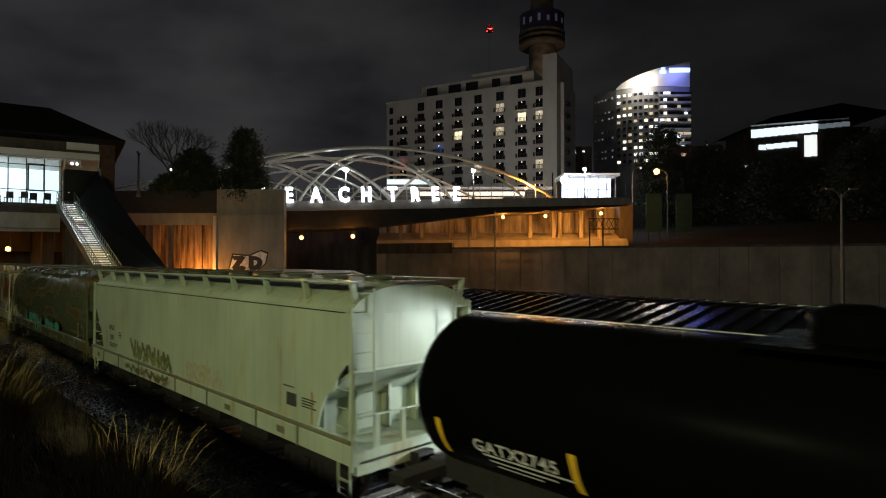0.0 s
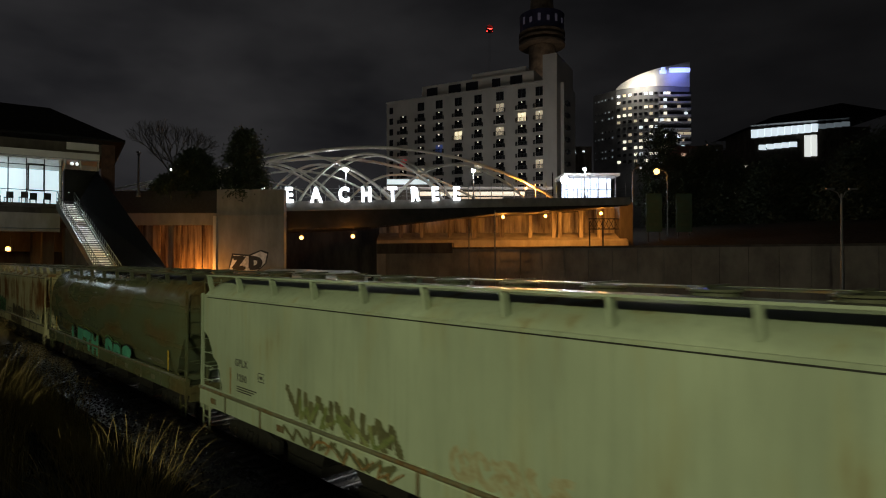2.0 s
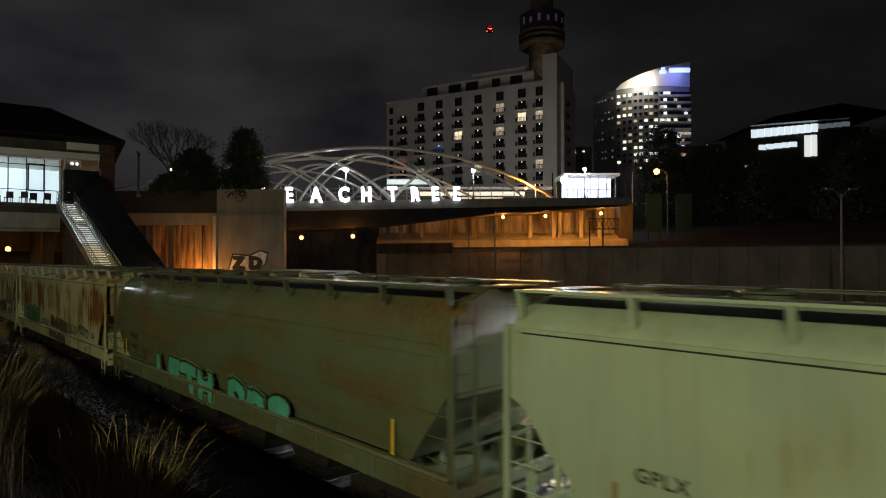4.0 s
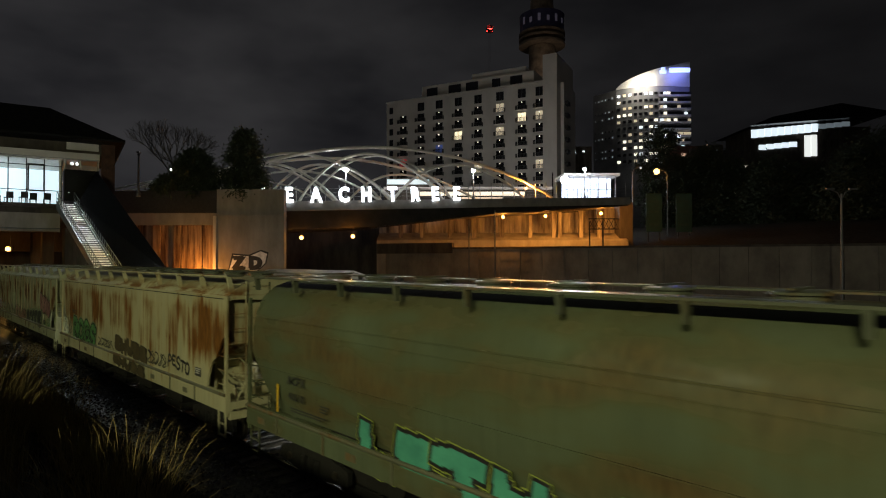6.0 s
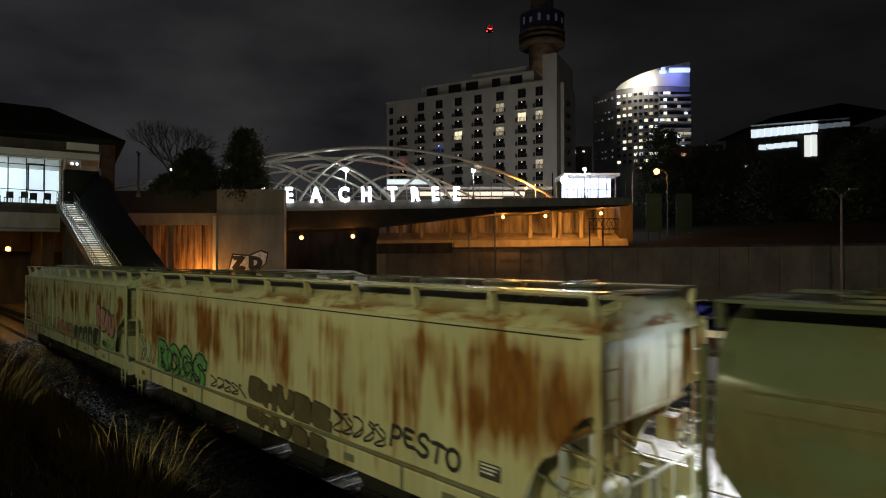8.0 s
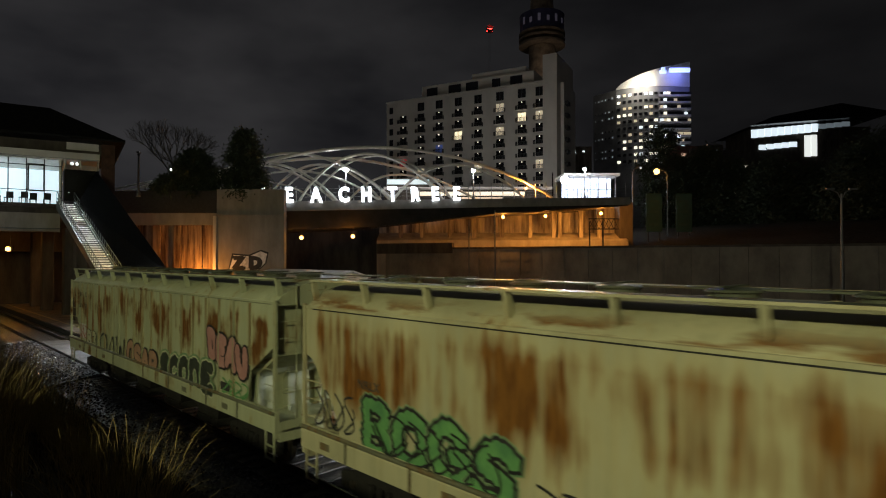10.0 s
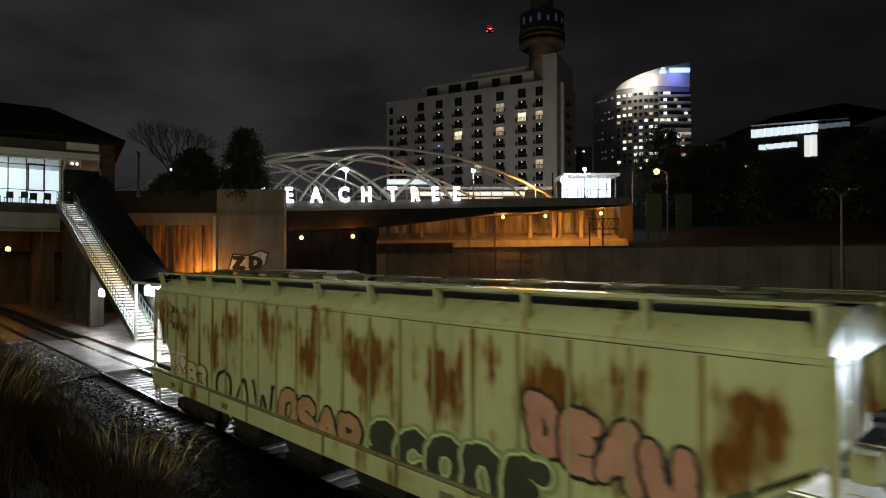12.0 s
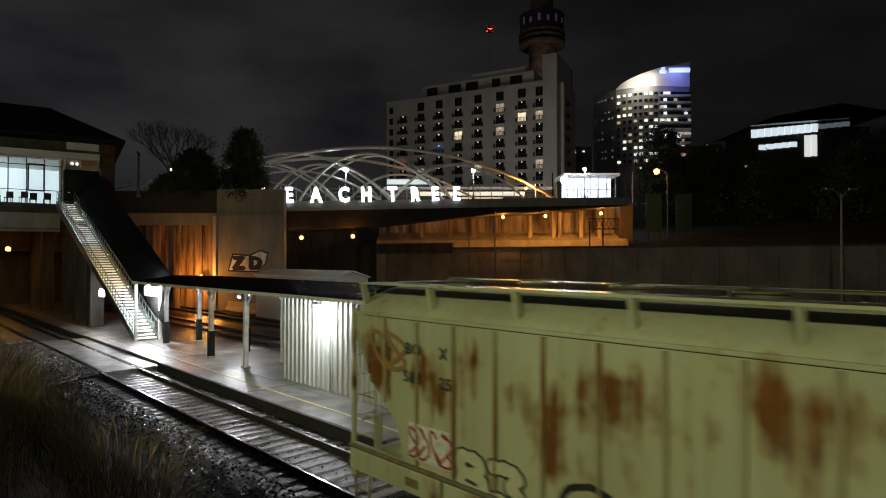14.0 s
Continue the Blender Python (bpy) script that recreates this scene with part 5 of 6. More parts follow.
M_TANK = mat("black_tank_paint", (0.0025, 0.0025, 0.003), 0.27, spec=0.012, second=(0.002, 0.002, 0.002), scale=1.2, bump=0.02, bump_scale=2)
M_REFLECT = mat("yellow_reflector", (0.75, 0.48, 0.03), 0.4, second=(0.6, 0.36, 0.03), scale=9)
M_MARK = mat("stencil_black", (0.02, 0.02, 0.018), 0.7, second=(0.05, 0.05, 0.045), scale=9)
M_MARKW = mat("stencil_white", (0.68, 0.68, 0.66), 0.6, second=(0.4, 0.4, 0.39), scale=12)
S_BLACK = mat("spray_black", (0.013, 0.013, 0.015), 0.55, second=(0.03, 0.03, 0.03), scale=4)
S_TEAL = mat("spray_teal", (0.10, 0.42, 0.30), 0.5, second=(0.06, 0.28, 0.21), scale=2)
S_GREEN = mat("spray_green", (0.15, 0.36, 0.12), 0.5, second=(0.08, 0.22, 0.09), scale=2)
S_PINK = mat("spray_pink", (0.44, 0.23, 0.21), 0.5, second=(0.33, 0.16, 0.15), scale=2)
S_GREY = mat("spray_grey", (0.045, 0.055, 0.042), 0.5, second=(0.03, 0.035, 0.03), scale=2)
S_CREAM = mat("spray_pale", (0.52, 0.52, 0.34), 0.5, second=(0.4, 0.4, 0.27), scale=2)
S_OLIVE = mat("spray_olive", (0.14, 0.14, 0.07), 0.6, second=(0.09, 0.09, 0.045), scale=3)
S_LIME = mat("spray_lime", (0.34, 0.40, 0.07), 0.5, second=(0.24, 0.3, 0.06), scale=2)
S_MOSS = mat("spray_moss", (0.13, 0.25, 0.12), 0.55, second=(0.25, 0.33, 0.18), scale=3)
S_SALMON = mat("spray_salmon", (0.42, 0.25, 0.17), 0.5, second=(0.31, 0.18, 0.12), scale=2)
S_OCHRE = mat("spray_ochre", (0.30, 0.17, 0.06), 0.6, second=(0.22, 0.13, 0.05), scale=3)
S_BROWN = mat("spray_brown", (0.06, 0.046, 0.022), 0.6, second=(0.1, 0.08, 0.04), scale=3)
S_FADED = mat("faded_spray", (0.30, 0.26, 0.15), 0.6, second=(0.38, 0.40, 0.28), scale=7, amount=0.4)
S_LEAF = mat("spray_leaf_green", (0.12, 0.17, 0.05), 0.6, second=(0.24, 0.26, 0.12), scale=4)


def car_paint(name, paint, rust_low, rust_high, fine=3.2, coarse=0.55, rough=0.5, band=None, fade=None, seed=0.0, rust=(0.105, 0.046, 0.012), eave=False, bump=0.10, spec=0.5, lie=(1, 1, 0.6), run=(1, 1, 0.09)):
    """Old car paint: broad rusty patches broken into runs, grime in vertical washes."""
    m = bpy.data.materials.new(name)
    m.use_nodes = True
    n, l = m.node_tree.nodes, m.node_tree.links
    b = n["Principled BSDF"]
    b.inputs["Specular IOR Level"].default_value = spec
    tc = n.new("ShaderNodeTexCoord")

    def noise_at(scl, sc, detail=5, off=0.0):
        mp = n.new("ShaderNodeMapping")
        mp.inputs["Scale"].default_value, mp.inputs["Location"].default_value = scl, (off + seed, off, off)
        l.new(tc.outputs["Object"], mp.inputs["Vector"])
        t = n.new("ShaderNodeTexNoise")
        t.inputs["Scale"].default_value, t.inputs["Detail"].default_value = sc, detail
        l.new(mp.outputs[0], t.inputs["Vector"])
        return t.outputs["Fac"]

    def ramp(src, a, z, ca, cz):
        r = n.new("ShaderNodeValToRGB")
        r.color_ramp.elements[0].position, r.color_ramp.elements[1].position = a, z
        r.color_ramp.elements[0].color, r.color_ramp.elements[1].color = (*ca, 1), (*cz, 1)
        l.new(src, r.inputs["Fac"])
        return r.outputs[0]

    def mix(f, a, z):
        x = n.new("ShaderNodeMix")
        x.data_type = "RGBA"
        l.new(f, x.inputs["Factor"])
        l.new(a, x.inputs["A"])
        l.new(z, x.inputs["B"])
        return x.outputs["Result"]

    def calc(op, a, z):
        x = n.new("ShaderNodeMath")
        x.operation = op
        for i, v in enumerate((a, z)):
            if isinstance(v, float):
                x.inputs[i].default_value = v
            else:
                l.new(v, x.inputs[i])
        return x.outputs[0]

    fade = fade or tuple(k * 0.74 for k in paint)
    base = ramp(noise_at((0.7, 0.7, 0.4), 0.9, 8), 0.35, 0.7, fade, paint)
    wash = ramp(noise_at((5, 5, 0.35), 1.5, 5, 3.0), 0.48, 0.85, (0, 0, 0), (0.5, 0.5, 0.5))
    dirt = ramp(noise_at((1, 1, 1), 9), 0.3, 0.7, tuple(k * 0.45 for k in paint), tuple(k * 0.62 for k in paint))
    base = mix(wash, base, dirt)
    v = calc("ADD", calc("MULTIPLY", noise_at(lie, coarse, 3, 7.0), 0.62), calc("MULTIPLY", noise_at(run, fine, 4, 5.0), 0.38))
    if band:
        sp = n.new("ShaderNodeSeparateXYZ")
        l.new(tc.outputs["Object"], sp.inputs[0])
        z0, z1 = band
        mr = n.new("ShaderNodeMapRange")
        mr.inputs["From Min"].default_value, mr.inputs["From Max"].default_value = z0, z0 + 0.9
        l.new(sp.outputs["Z"], mr.inputs["Value"])
        mr2 = n.new("ShaderNodeMapRange")
        mr2.inputs["From Min"].default_value, mr2.inputs["From Max"].default_value = z1, z1 - 0.35
        l.new(sp.outputs["Z"], mr2.inputs["Value"])
        k = calc("MULTIPLY", mr.outputs[0], mr2.outputs[0])
        v = calc("ADD", v, calc("MULTIPLY", calc("SUBTRACT", k, 1.0), 0.10))
    mask = ramp(v, rust_low, rust_high, (0, 0, 0), (1, 1, 1))
    if eave:
        # long smears of rust on the roof curve above the eaves
        zs = n.new("ShaderNodeSeparateXYZ")
        l.new(tc.outputs["Object"], zs.inputs[0])
        above = n.new("ShaderNodeMapRange")
        above.inputs["From Min"].default_value, above.inputs["From Max"].default_value = 3.9, 3.93
        l.new(zs.outputs["Z"], above.inputs["Value"])
        below = n.new("ShaderNodeMapRange")
        below.inputs["From Min"].default_value, below.inputs["From Max"].default_value = 4.2, 4.0
        l.new(zs.outputs["Z"], below.inputs["Value"])
        smear = ramp(noise_at((0.55, 1, 3.0), 1.5, 5, 2.0), 0.47, 0.58, (0, 0, 0), (0.9, 0.9, 0.9))
        mask = calc("MAXIMUM", mask, calc("MULTIPLY", smear, calc("MULTIPLY", above.outputs[0], below.outputs[0])))
    tone = ramp(noise_at((3, 3, 0.6), 4, 6), 0.3, 0.72, rust, tuple(k * q for k, q in zip(rust, (2.0, 2.3, 2.3))))
    halo = ramp(v, rust_low - 0.07, rust_low + 0.03, (0, 0, 0), (0.35, 0.35, 0.35))
    warm = ramp(noise_at((1, 1, 1), 6), 0.3, 0.7, tuple(p * q for p, q in zip(paint, (0.75, 0.55, 0.32))), tuple(p * q for p, q in zip(paint, (0.85, 0.68, 0.42))))
    col = mix(mask, mix(halo, base, warm), tone)
    l.new(col, b.inputs["Base Color"])
    rg = n.new("ShaderNodeMapRange")
    rg.inputs["To Min"].default_value, rg.inputs["To Max"].default_value = rough, 0.85
    l.new(mask, rg.inputs["Value"])
    l.new(rg.outputs[0], b.inputs["Roughness"])
    bp = n.new("ShaderNodeBump")
    bp.inputs["Strength"].default_value, bp.inputs["Distance"].default_value = bump, 0.05
    l.new(noise_at((1, 1, 0.7), 1.6, 4, 11), bp.inputs["Height"])
    l.new(bp.outputs[0], b.inputs["Normal"])
    return m


WHEELS = []


def wheel_rows(x):
    r = 0.457
    return [(k * 0.1, pose(x, 0, r) @ Matrix.Rotation(SPEED * k * 0.1 / r, 4, "Y")) for k in range(141)]


def truck(car, x):
    bm = B()
    for y in (-1.12, 1.0):
        prism(bm, [(-1.3, 0.34), (-1.3, 0.62), (-0.95, 0.68), (-0.45, 0.84), (0.45, 0.84), (0.95, 0.68), (1.3, 0.62), (1.3, 0.34), (0.95, 0.30),
                   (0.5, 0.22), (-0.5, 0.22), (-0.95, 0.30)], y, y + 0.12)
    box(bm, -0.2, -1.0, 0.4, 0.2, 1.0, 0.9)
    t = part("truck", bm, M_UNDER, car, m=pose(x, 0, 0))
    for dx in (-0.25, 0.0, 0.25):
        bm = B()
        rod(bm, (dx, -1.16, 0.32), (dx, -1.16, 0.62), 0.07, sides=8)
        part("spring", bm, M_UNDER, t)
    for dx in (-0.89, 0.89):
        bm = B()
        for y in (-0.80, 0.69):
            rod(bm, (0, y, 0), (0, y + 0.11, 0), 0.457, sides=28)
            rod(bm, (0, y - 0.02, 0), (0, y + 0.13, 0), 0.16, sides=12)
        box(bm, -0.35, -0.815, -0.03, 0.35, -0.795, 0.03)
        rod(bm, (0, -1.16, 0), (0, 1.16, 0), 0.085, sides=10)
        w = part("wheelset", bm, M_WHEEL, t)
        WHEELS.append((w, dx))


def coupler(car, x, s):
    bm = B()
    box(bm, x - 0.1, -0.14, 0.72, x + s * 0.62, 0.14, 0.98)
    prism(bm, [(x + s * 0.55, 0.62), (x + s * 0.92, 0.66), (x + s * 0.92, 1.02), (x + s * 0.55, 1.06)], -0.2, 0.2)
    part("coupler", bm, M_UNDER, car)
    bm = B()
    tube(bm, [(x, -0.35, 0.85), (x + s * 0.3, -0.35, 0.55), (x + s * 0.6, -0.3, 0.5), (x + s * 0.85, -0.22, 0.62)], 0.03)
    part("air_hose", bm, M_BLACK, car)


STROKES = {
    "D": ("25,92 62,90 92,60 88,30 60,8 22,8", "24,88 22,12"),
    "E": ("86,90 30,92 16,70 16,30 30,8 88,10", "20,50 66,52"),
    "A": ("10,4 30,60 52,96 72,60 90,4", "28,34 74,34"),
    "U": ("12,94 14,40 34,8 64,8 84,40 90,96",),
    "S": ("88,82 60,97 26,86 22,62 52,50 82,38 82,14 48,3 12,16",),
    "C": ("86,80 56,96 22,78 12,46 26,14 60,4 90,20",),
    "O": ("50,96 20,82 10,50 22,16 50,4 80,18 90,52 80,84 50,96",),
    "N": ("12,4 16,90", "16,72 46,94 78,80 86,50 88,4"),
    "K": ("14,4 18,96", "88,96 34,50 90,4"),
    "P": ("16,2 18,94", "18,92 66,94 88,72 66,46 20,42"),
    "W": ("6,96 26,6 48,62 70,6 94,96",),
    "B": ("16,4 18,94", "18,94 66,92 80,72 60,52 22,50", "60,52 88,32 74,8 18,6"),
    "R": ("14,92 60,96 84,78 60,54 84,28 56,4 12,10",),
    "L": ("20,96 14,30 26,8 90,12",),
    "T": ("6,88 50,94 94,86", "50,92 46,4"),
    "H": ("14,96 18,4", "86,96 82,4", "18,52 82,50"),
    "G": ("88,80 58,97 22,80 10,46 26,12 62,4 88,24 86,46 58,46",),
    "V": ("8,96 46,4 92,96",),
    "M": ("8,4 18,94 50,40 82,94 92,4",),
}


def smooth_line(text, steps=5):
    p = [Vector([float(v) / 100 for v in q.split(",")]) for q in text.split()]
    p = [p[0] * 2 - p[1]] + p + [p[-1] * 2 - p[-2]]
    out = []
    for a, b, c, d in zip(p, p[1:], p[2:], p[3:]):
        for k in range(steps):
            t = k / steps
            out.append(0.5 * (2 * b + (c - a) * t + (2 * a - 5 * b + 4 * c - d) * t * t + (3 * b - a - 3 * c + d) * t ** 3))
    return out + [p[-2]]


def straight_line(text, steps):
    p = [Vector([float(v) / 100 for v in q.split(",")]) for q in text.split()]
    return [a.lerp(b, k / steps) for a, b in zip(p, p[1:]) for k in range(steps)] + [p[-1]]


def bubble(car, word, x0, x1, z0, z1, y, layers, fat=0.17, seed=1, lean=0.12, tilt=0.0, sides=14):
    """Round sprayed letters, each lapping over the one before; layers: (extra radius, material) from the outline inwards."""
    rnd = random.Random(seed)
    n = len(word)
    w, h = (x1 - x0) / n, z1 - z0
    r0 = fat * min(w, h)
    deep = y
    for i, ch in enumerate(word):
        sh, dz, k = rnd.uniform(-lean, lean), rnd.uniform(-.07, .07) * h, rnd.uniform(0.9, 1.08)
        lines = []
        for s in STROKES[ch]:
            pts = []
            for q in (smooth_line(s, 6 if fat > 0.1 else 14) if sides > 4 else straight_line(s, 7)):
                u, v = (q.x - 0.5) * (1.02 - 0.6 * r0 / w), (q.y - 0.5) * k
                pts.append((x0 + (i + 0.5 + u + sh * v) * w, z0 + 0.5 * h + dz + v * (h - 2 * r0) + tilt * (i - n / 2 + u) * w))
            lines.append(pts)
        for extra, material in layers:
            deep -= 0.0022
            bm = B()
            q = 0
            for pts in lines:
                for j, (px, pz) in enumerate(pts):
                    r = (r0 + extra) * (1 + 0.16 * sin(1.7 * j + seed + i)) if r0 > 0.03 else r0 + extra
                    q += 1
                    yy = deep - 0.00002 * q
                    bm.faces.new([bm.verts.new((px + r * cos((a + 0.4) * 2 * pi / sides), yy, pz + r * sin((a + 0.4) * 2 * pi / sides))) for a in range(sides)])
            part("graffiti_letter", bm, material, car)


def scrawl(car, x0, x1, z0, z1, y, material, seed, n=5, r=0.022):
    """A quick looping tag line."""
    rnd = random.Random(seed)
    for i in range(n):
        cx = x0 + (i + 0.5) * (x1 - x0) / n
        pts = []
        ph, kx = rnd.uniform(0, 6.3), rnd.choice((1.0, 1.5, 2.0))
        for k in range(14):
            u = k / 13
            pts.append((cx + (x1 - x0) / n * 0.5 * cos(kx * 2 * pi * u + ph), (z0 + z1) / 2 + (z1 - z0) / 2 * sin(2 * pi * u * 0.85 + ph * 0.5)))
        bm = B()
        prev = None
        for k, (px, pz) in enumerate(pts):
            a, c = pts[max(0, k - 1)], pts[min(13, k + 1)]
            d = Vector((c[0] - a[0], c[1] - a[1])).normalized()
            nx, nz = -d.y * r, d.x * r
            cur = (bm.verts.new((px + nx, y - 0.0045 - 0.0002 * k, pz + nz)), bm.verts.new((px - nx, y - 0.0045 - 0.0002 * k, pz - nz)))
            if prev:
                bm.faces.new((prev[0], cur[0], cur[1], prev[1]))
            prev = cur
        part("graffiti_line", bm, material, car)


def stencil(car, text, x, z, size, y, material=None):
    bm = writing(text, size, 0.001)
    part("stencil", bm, material or M_MARK, car, m=pose(x, y - 0.005, z))


def bars(car, x, z, w, n, y, material=None, gap=0.055):
    for k in range(n):
        bm = B()
        box(bm, x, y - 0.006, z - k * gap, x + w * (1 - 0.13 * (k % 3)), y - 0.003, z - k * gap + gap * 0.5)
        part("small_print", bm, material or M_MARK, car)


def bite(u):
    """The two-lobed edge of the cut-away corner, 0 at its top (u = 1) to 1 at its foot."""
    v = 1 - u
    return 0.52 * min(1, v / 0.46) ** 0.55 if v < 0.46 else 0.56 + 0.44 * ((v - 0.46) / 0.54) ** 0.5


def hopper(label, paint, x0, x1, style, cut, gear=False):
    """A covered hopper car. style: flat, round or ribbed sides; cut: how far the lower corners are cut away."""
    car = thing("hopper_car", label, "hopper car", "train cars")
    roofpaint = P_ROOF
    W, ZS, ZE, ZT = 1.56, 1.50, 3.88, 4.40
    E = 0.11                        # how far the side sheets stop short of the ends
    a, b = (x0 + 0.14, x1 - 0.14) if style == "round" else (x0 + 0.34, x1 - 0.34)
    # roof
    if style == "round":
        side = [(-1.40, ZS), (-1.52, 2.0), (-1.56, 2.6), (-1.54, 3.2), (-1.46, 3.62), (-1.30, 3.95), (-1.0, 4.2), (-0.5, 4.36)]
    else:
        side = [(-W, 3.80), (-W + 0.01, ZE), (-1.42, 4.02), (-1.18, 4.17), (-0.8, 4.29), (-0.3, 4.35)]
    sec = side + [(-y, z) for y, z in reversed(side)]
    if style == "round":
        # one rolled shell whose ends rise along the slope sheets
        bm = B()
        rings = []
        nst = 12
        st = [(a + cut * (k / nst), (1 - (k / nst)) ** 1.1) for k in range(nst + 1)] + [(b - cut * (1 - k / nst), (k / nst) ** 1.1) for k in range(nst + 1)]
        for x, e in st:
            zb = ZS + e * 1.25
            ring = []
            for y, z in sec:
                if z < zb:
                    # slide up along the side curve
                    yy = y
                    for (ya, za), (yb, zb2) in zip(side, side[1:]):
                        if za <= zb <= zb2:
                            yy = (ya + (yb - ya) * (zb - za) / (zb2 - za)) * (1 if y < 0 else -1)
                    ring.append((x, yy + (0.0008 * (z - zb) * (1 if y < 0 else -1)), zb + 0.0005 * (z - ZS)))
                else:
                    ring.append((x, y, z))
            rings.append(ring)
        loft(bm, rings, caps=True)
        part("shell", bm, paint, car, smooth=True)
        for y, z in ((-1.492, 3.50), (-1.522, 3.30), (-1.565, 2.42)):
            bm = B()
            box(bm, a + 0.3, y - 0.012, z - 0.012, b - 0.3, y + 0.02, z + 0.012)
            part("weld_seam", bm, paint, car)
    else:
        bm = B()
        prism(bm, sec, x0 + E, x1 - E, "x")
        part("roof", bm, paint, car, smooth=True)
        bm = B()
        prism(bm, [(a + cut + 0.9, ZS - 0.1), (a, 2.85), (a, 3.83), (b, 3.83), (b, 2.85), (b - cut - 0.9, ZS - 0.1)], -1.50, 1.50)
        part("hopper_body", bm, paint, car)
        for y in (-1, 1):
            out = [(x0 + E + cut, ZS - 0.02)]
            steps = 14
            if style == "flat":
                for k in range(steps + 1):
                    u = k / steps
                    out.append((x0 + E + cut * bite(u), ZS + 0.02 + 1.42 * u))
            else:
                out += [(x0 + 1.25, 2.05), (x0 + 0.35, 3.04), (x0 + E, 3.45)]
            out += [(x0 + E, ZE), (x1 - E, ZE)]
            if style == "flat":
                for k in range(steps, -1, -1):
                    u = k / steps
                    out.append((x1 - E - cut * bite(u), ZS + 0.02 + 1.42 * u))
            else:
                out += [(x1 - E, 2.95), (x1 - 1.30, 2.22)]
            out += [(x1 - E - cut, ZS - 0.02)]
            bm = B()
            prism(bm, out, y * W, y * (W - 0.05))
            sh = part("side_sheet", bm, paint, car)
            # eave strip; its dark shadow line is a thin black strip painted below it
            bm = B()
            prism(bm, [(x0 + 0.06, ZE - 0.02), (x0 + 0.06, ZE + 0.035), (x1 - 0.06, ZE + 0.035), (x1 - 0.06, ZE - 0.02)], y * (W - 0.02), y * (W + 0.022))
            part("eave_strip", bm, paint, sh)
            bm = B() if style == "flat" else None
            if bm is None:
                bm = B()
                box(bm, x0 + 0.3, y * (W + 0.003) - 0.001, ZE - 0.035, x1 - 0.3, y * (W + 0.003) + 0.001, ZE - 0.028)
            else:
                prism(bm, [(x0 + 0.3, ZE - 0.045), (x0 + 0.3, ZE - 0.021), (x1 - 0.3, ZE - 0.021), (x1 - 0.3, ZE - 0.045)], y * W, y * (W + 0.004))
            part("eave_shadow", bm, M_BLACK, sh)
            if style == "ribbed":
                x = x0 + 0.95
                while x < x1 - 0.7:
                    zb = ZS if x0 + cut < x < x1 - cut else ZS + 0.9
                    # the rib's darker paint stands in for its shadow line
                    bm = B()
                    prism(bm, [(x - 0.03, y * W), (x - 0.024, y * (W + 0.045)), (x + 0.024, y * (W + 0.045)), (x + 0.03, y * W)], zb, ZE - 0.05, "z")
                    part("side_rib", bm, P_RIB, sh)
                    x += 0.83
    for s, xe, xi in ((-1, x0, a), (1, x1, b)):
        # rounded end sheet above the slope
        bm = B()
        arch = [(-1.47 * cos(pi * k / 20), 3.62 + 0.70 * sin(pi * k / 20)) for k in range(21)]
        poly = [(-1.3, 2.72), (-1.44, 2.9)] + arch + [(1.44, 2.9), (1.3, 2.72)]
        rings = []
        for k in range(5):
            u = k / 4
            rings.append([(xi + s * (0.05 * sin(u * pi / 2)), y * (1 - 0.09 * u ** 2.5), 3.4 + (z - 3.4) * (1 - 0.07 * u ** 2.5)) for y, z in poly])
        if style == "round":
            rings = [[(x - s * 0.14, y * 0.99, z) for x, y, z in ring] for ring in rings]
        loft(bm, rings, caps=True)
        part("end_sheet", bm, paint, car, smooth=True)
        # gusset strip under the foot of the end sheet
        bm = B()
        prism(bm, [(xi + s * 0.04, 2.74), (xi + s * 0.04, 2.68), (xi - s * 0.55, 2.30), (xi - s * 0.55, 2.36)], -1.42, 1.42)
        part("slope_flange", bm, paint, car)
        # lower bay behind the slope sheet, with upright stiffeners
        bm = B()
        box(bm, xe - s * 1.75, -1.36, 1.12, xe - s * 1.70, 1.36, 2.05)
        part("bay_plate", bm, paint, car)
        for y in (-1.25, -0.45, 0.45, 1.25):
            bm = B()
            prism(bm, [(xe - s * 1.72, 1.12), (xe - s * 1.72, 2.2), (xe - s * 0.62, 2.72), (xe - s * 0.70, 2.62), (xe - s * 1.45, 2.1), (xe - s * 1.42, 1.12)], y - 0.03, y + 0.03)
            part("stiffener", bm, paint, car)
        # platform, sill beam, posts and ladders
        bm = B()
        box(bm, xe - s * 1.9, -1.45, 1.06, xe, 1.45, 1.11)
        part("end_platform", bm, paint, car)
        bm = B()
        box(bm, xe - s * 0.14, -1.5, 0.86, xe, 1.5, 1.30)
        part("end_sill", bm, paint, car)
        for y in (-1.0, -0.35, 0.35, 1.0):
            bm = B()
            box(bm, xe - s * 0.10, y - 0.04, 1.30, xe - s * 0.02, y + 0.04, 1.9)
            part("stanchion", bm, paint, car)
        bm = B()
        rod(bm, (xe - s * 0.06, -1.4, 1.9), (xe - s * 0.06, 1.4, 1.9), 0.022)
        part("end_rail", bm, paint, car)
        for y in (-1, 1):
            bm = B()
            box(bm, xe - s * (E - 0.005), y * W - 0.05, 0.95, xe - s * 0.02, y * W + 0.012, 3.95)
            part("end_post", bm, paint, car)
            lad = None
            bm = B()
            box(bm, xe - s * 0.05, y * 1.08 - 0.012, 1.2, xe - s * 0.02, y * 1.08 + 0.012, 4.3)
            lad = part("ladder", bm, paint, car)
            for k in range(9):
                bm = B()
                z = 1.25 + 0.37 * k
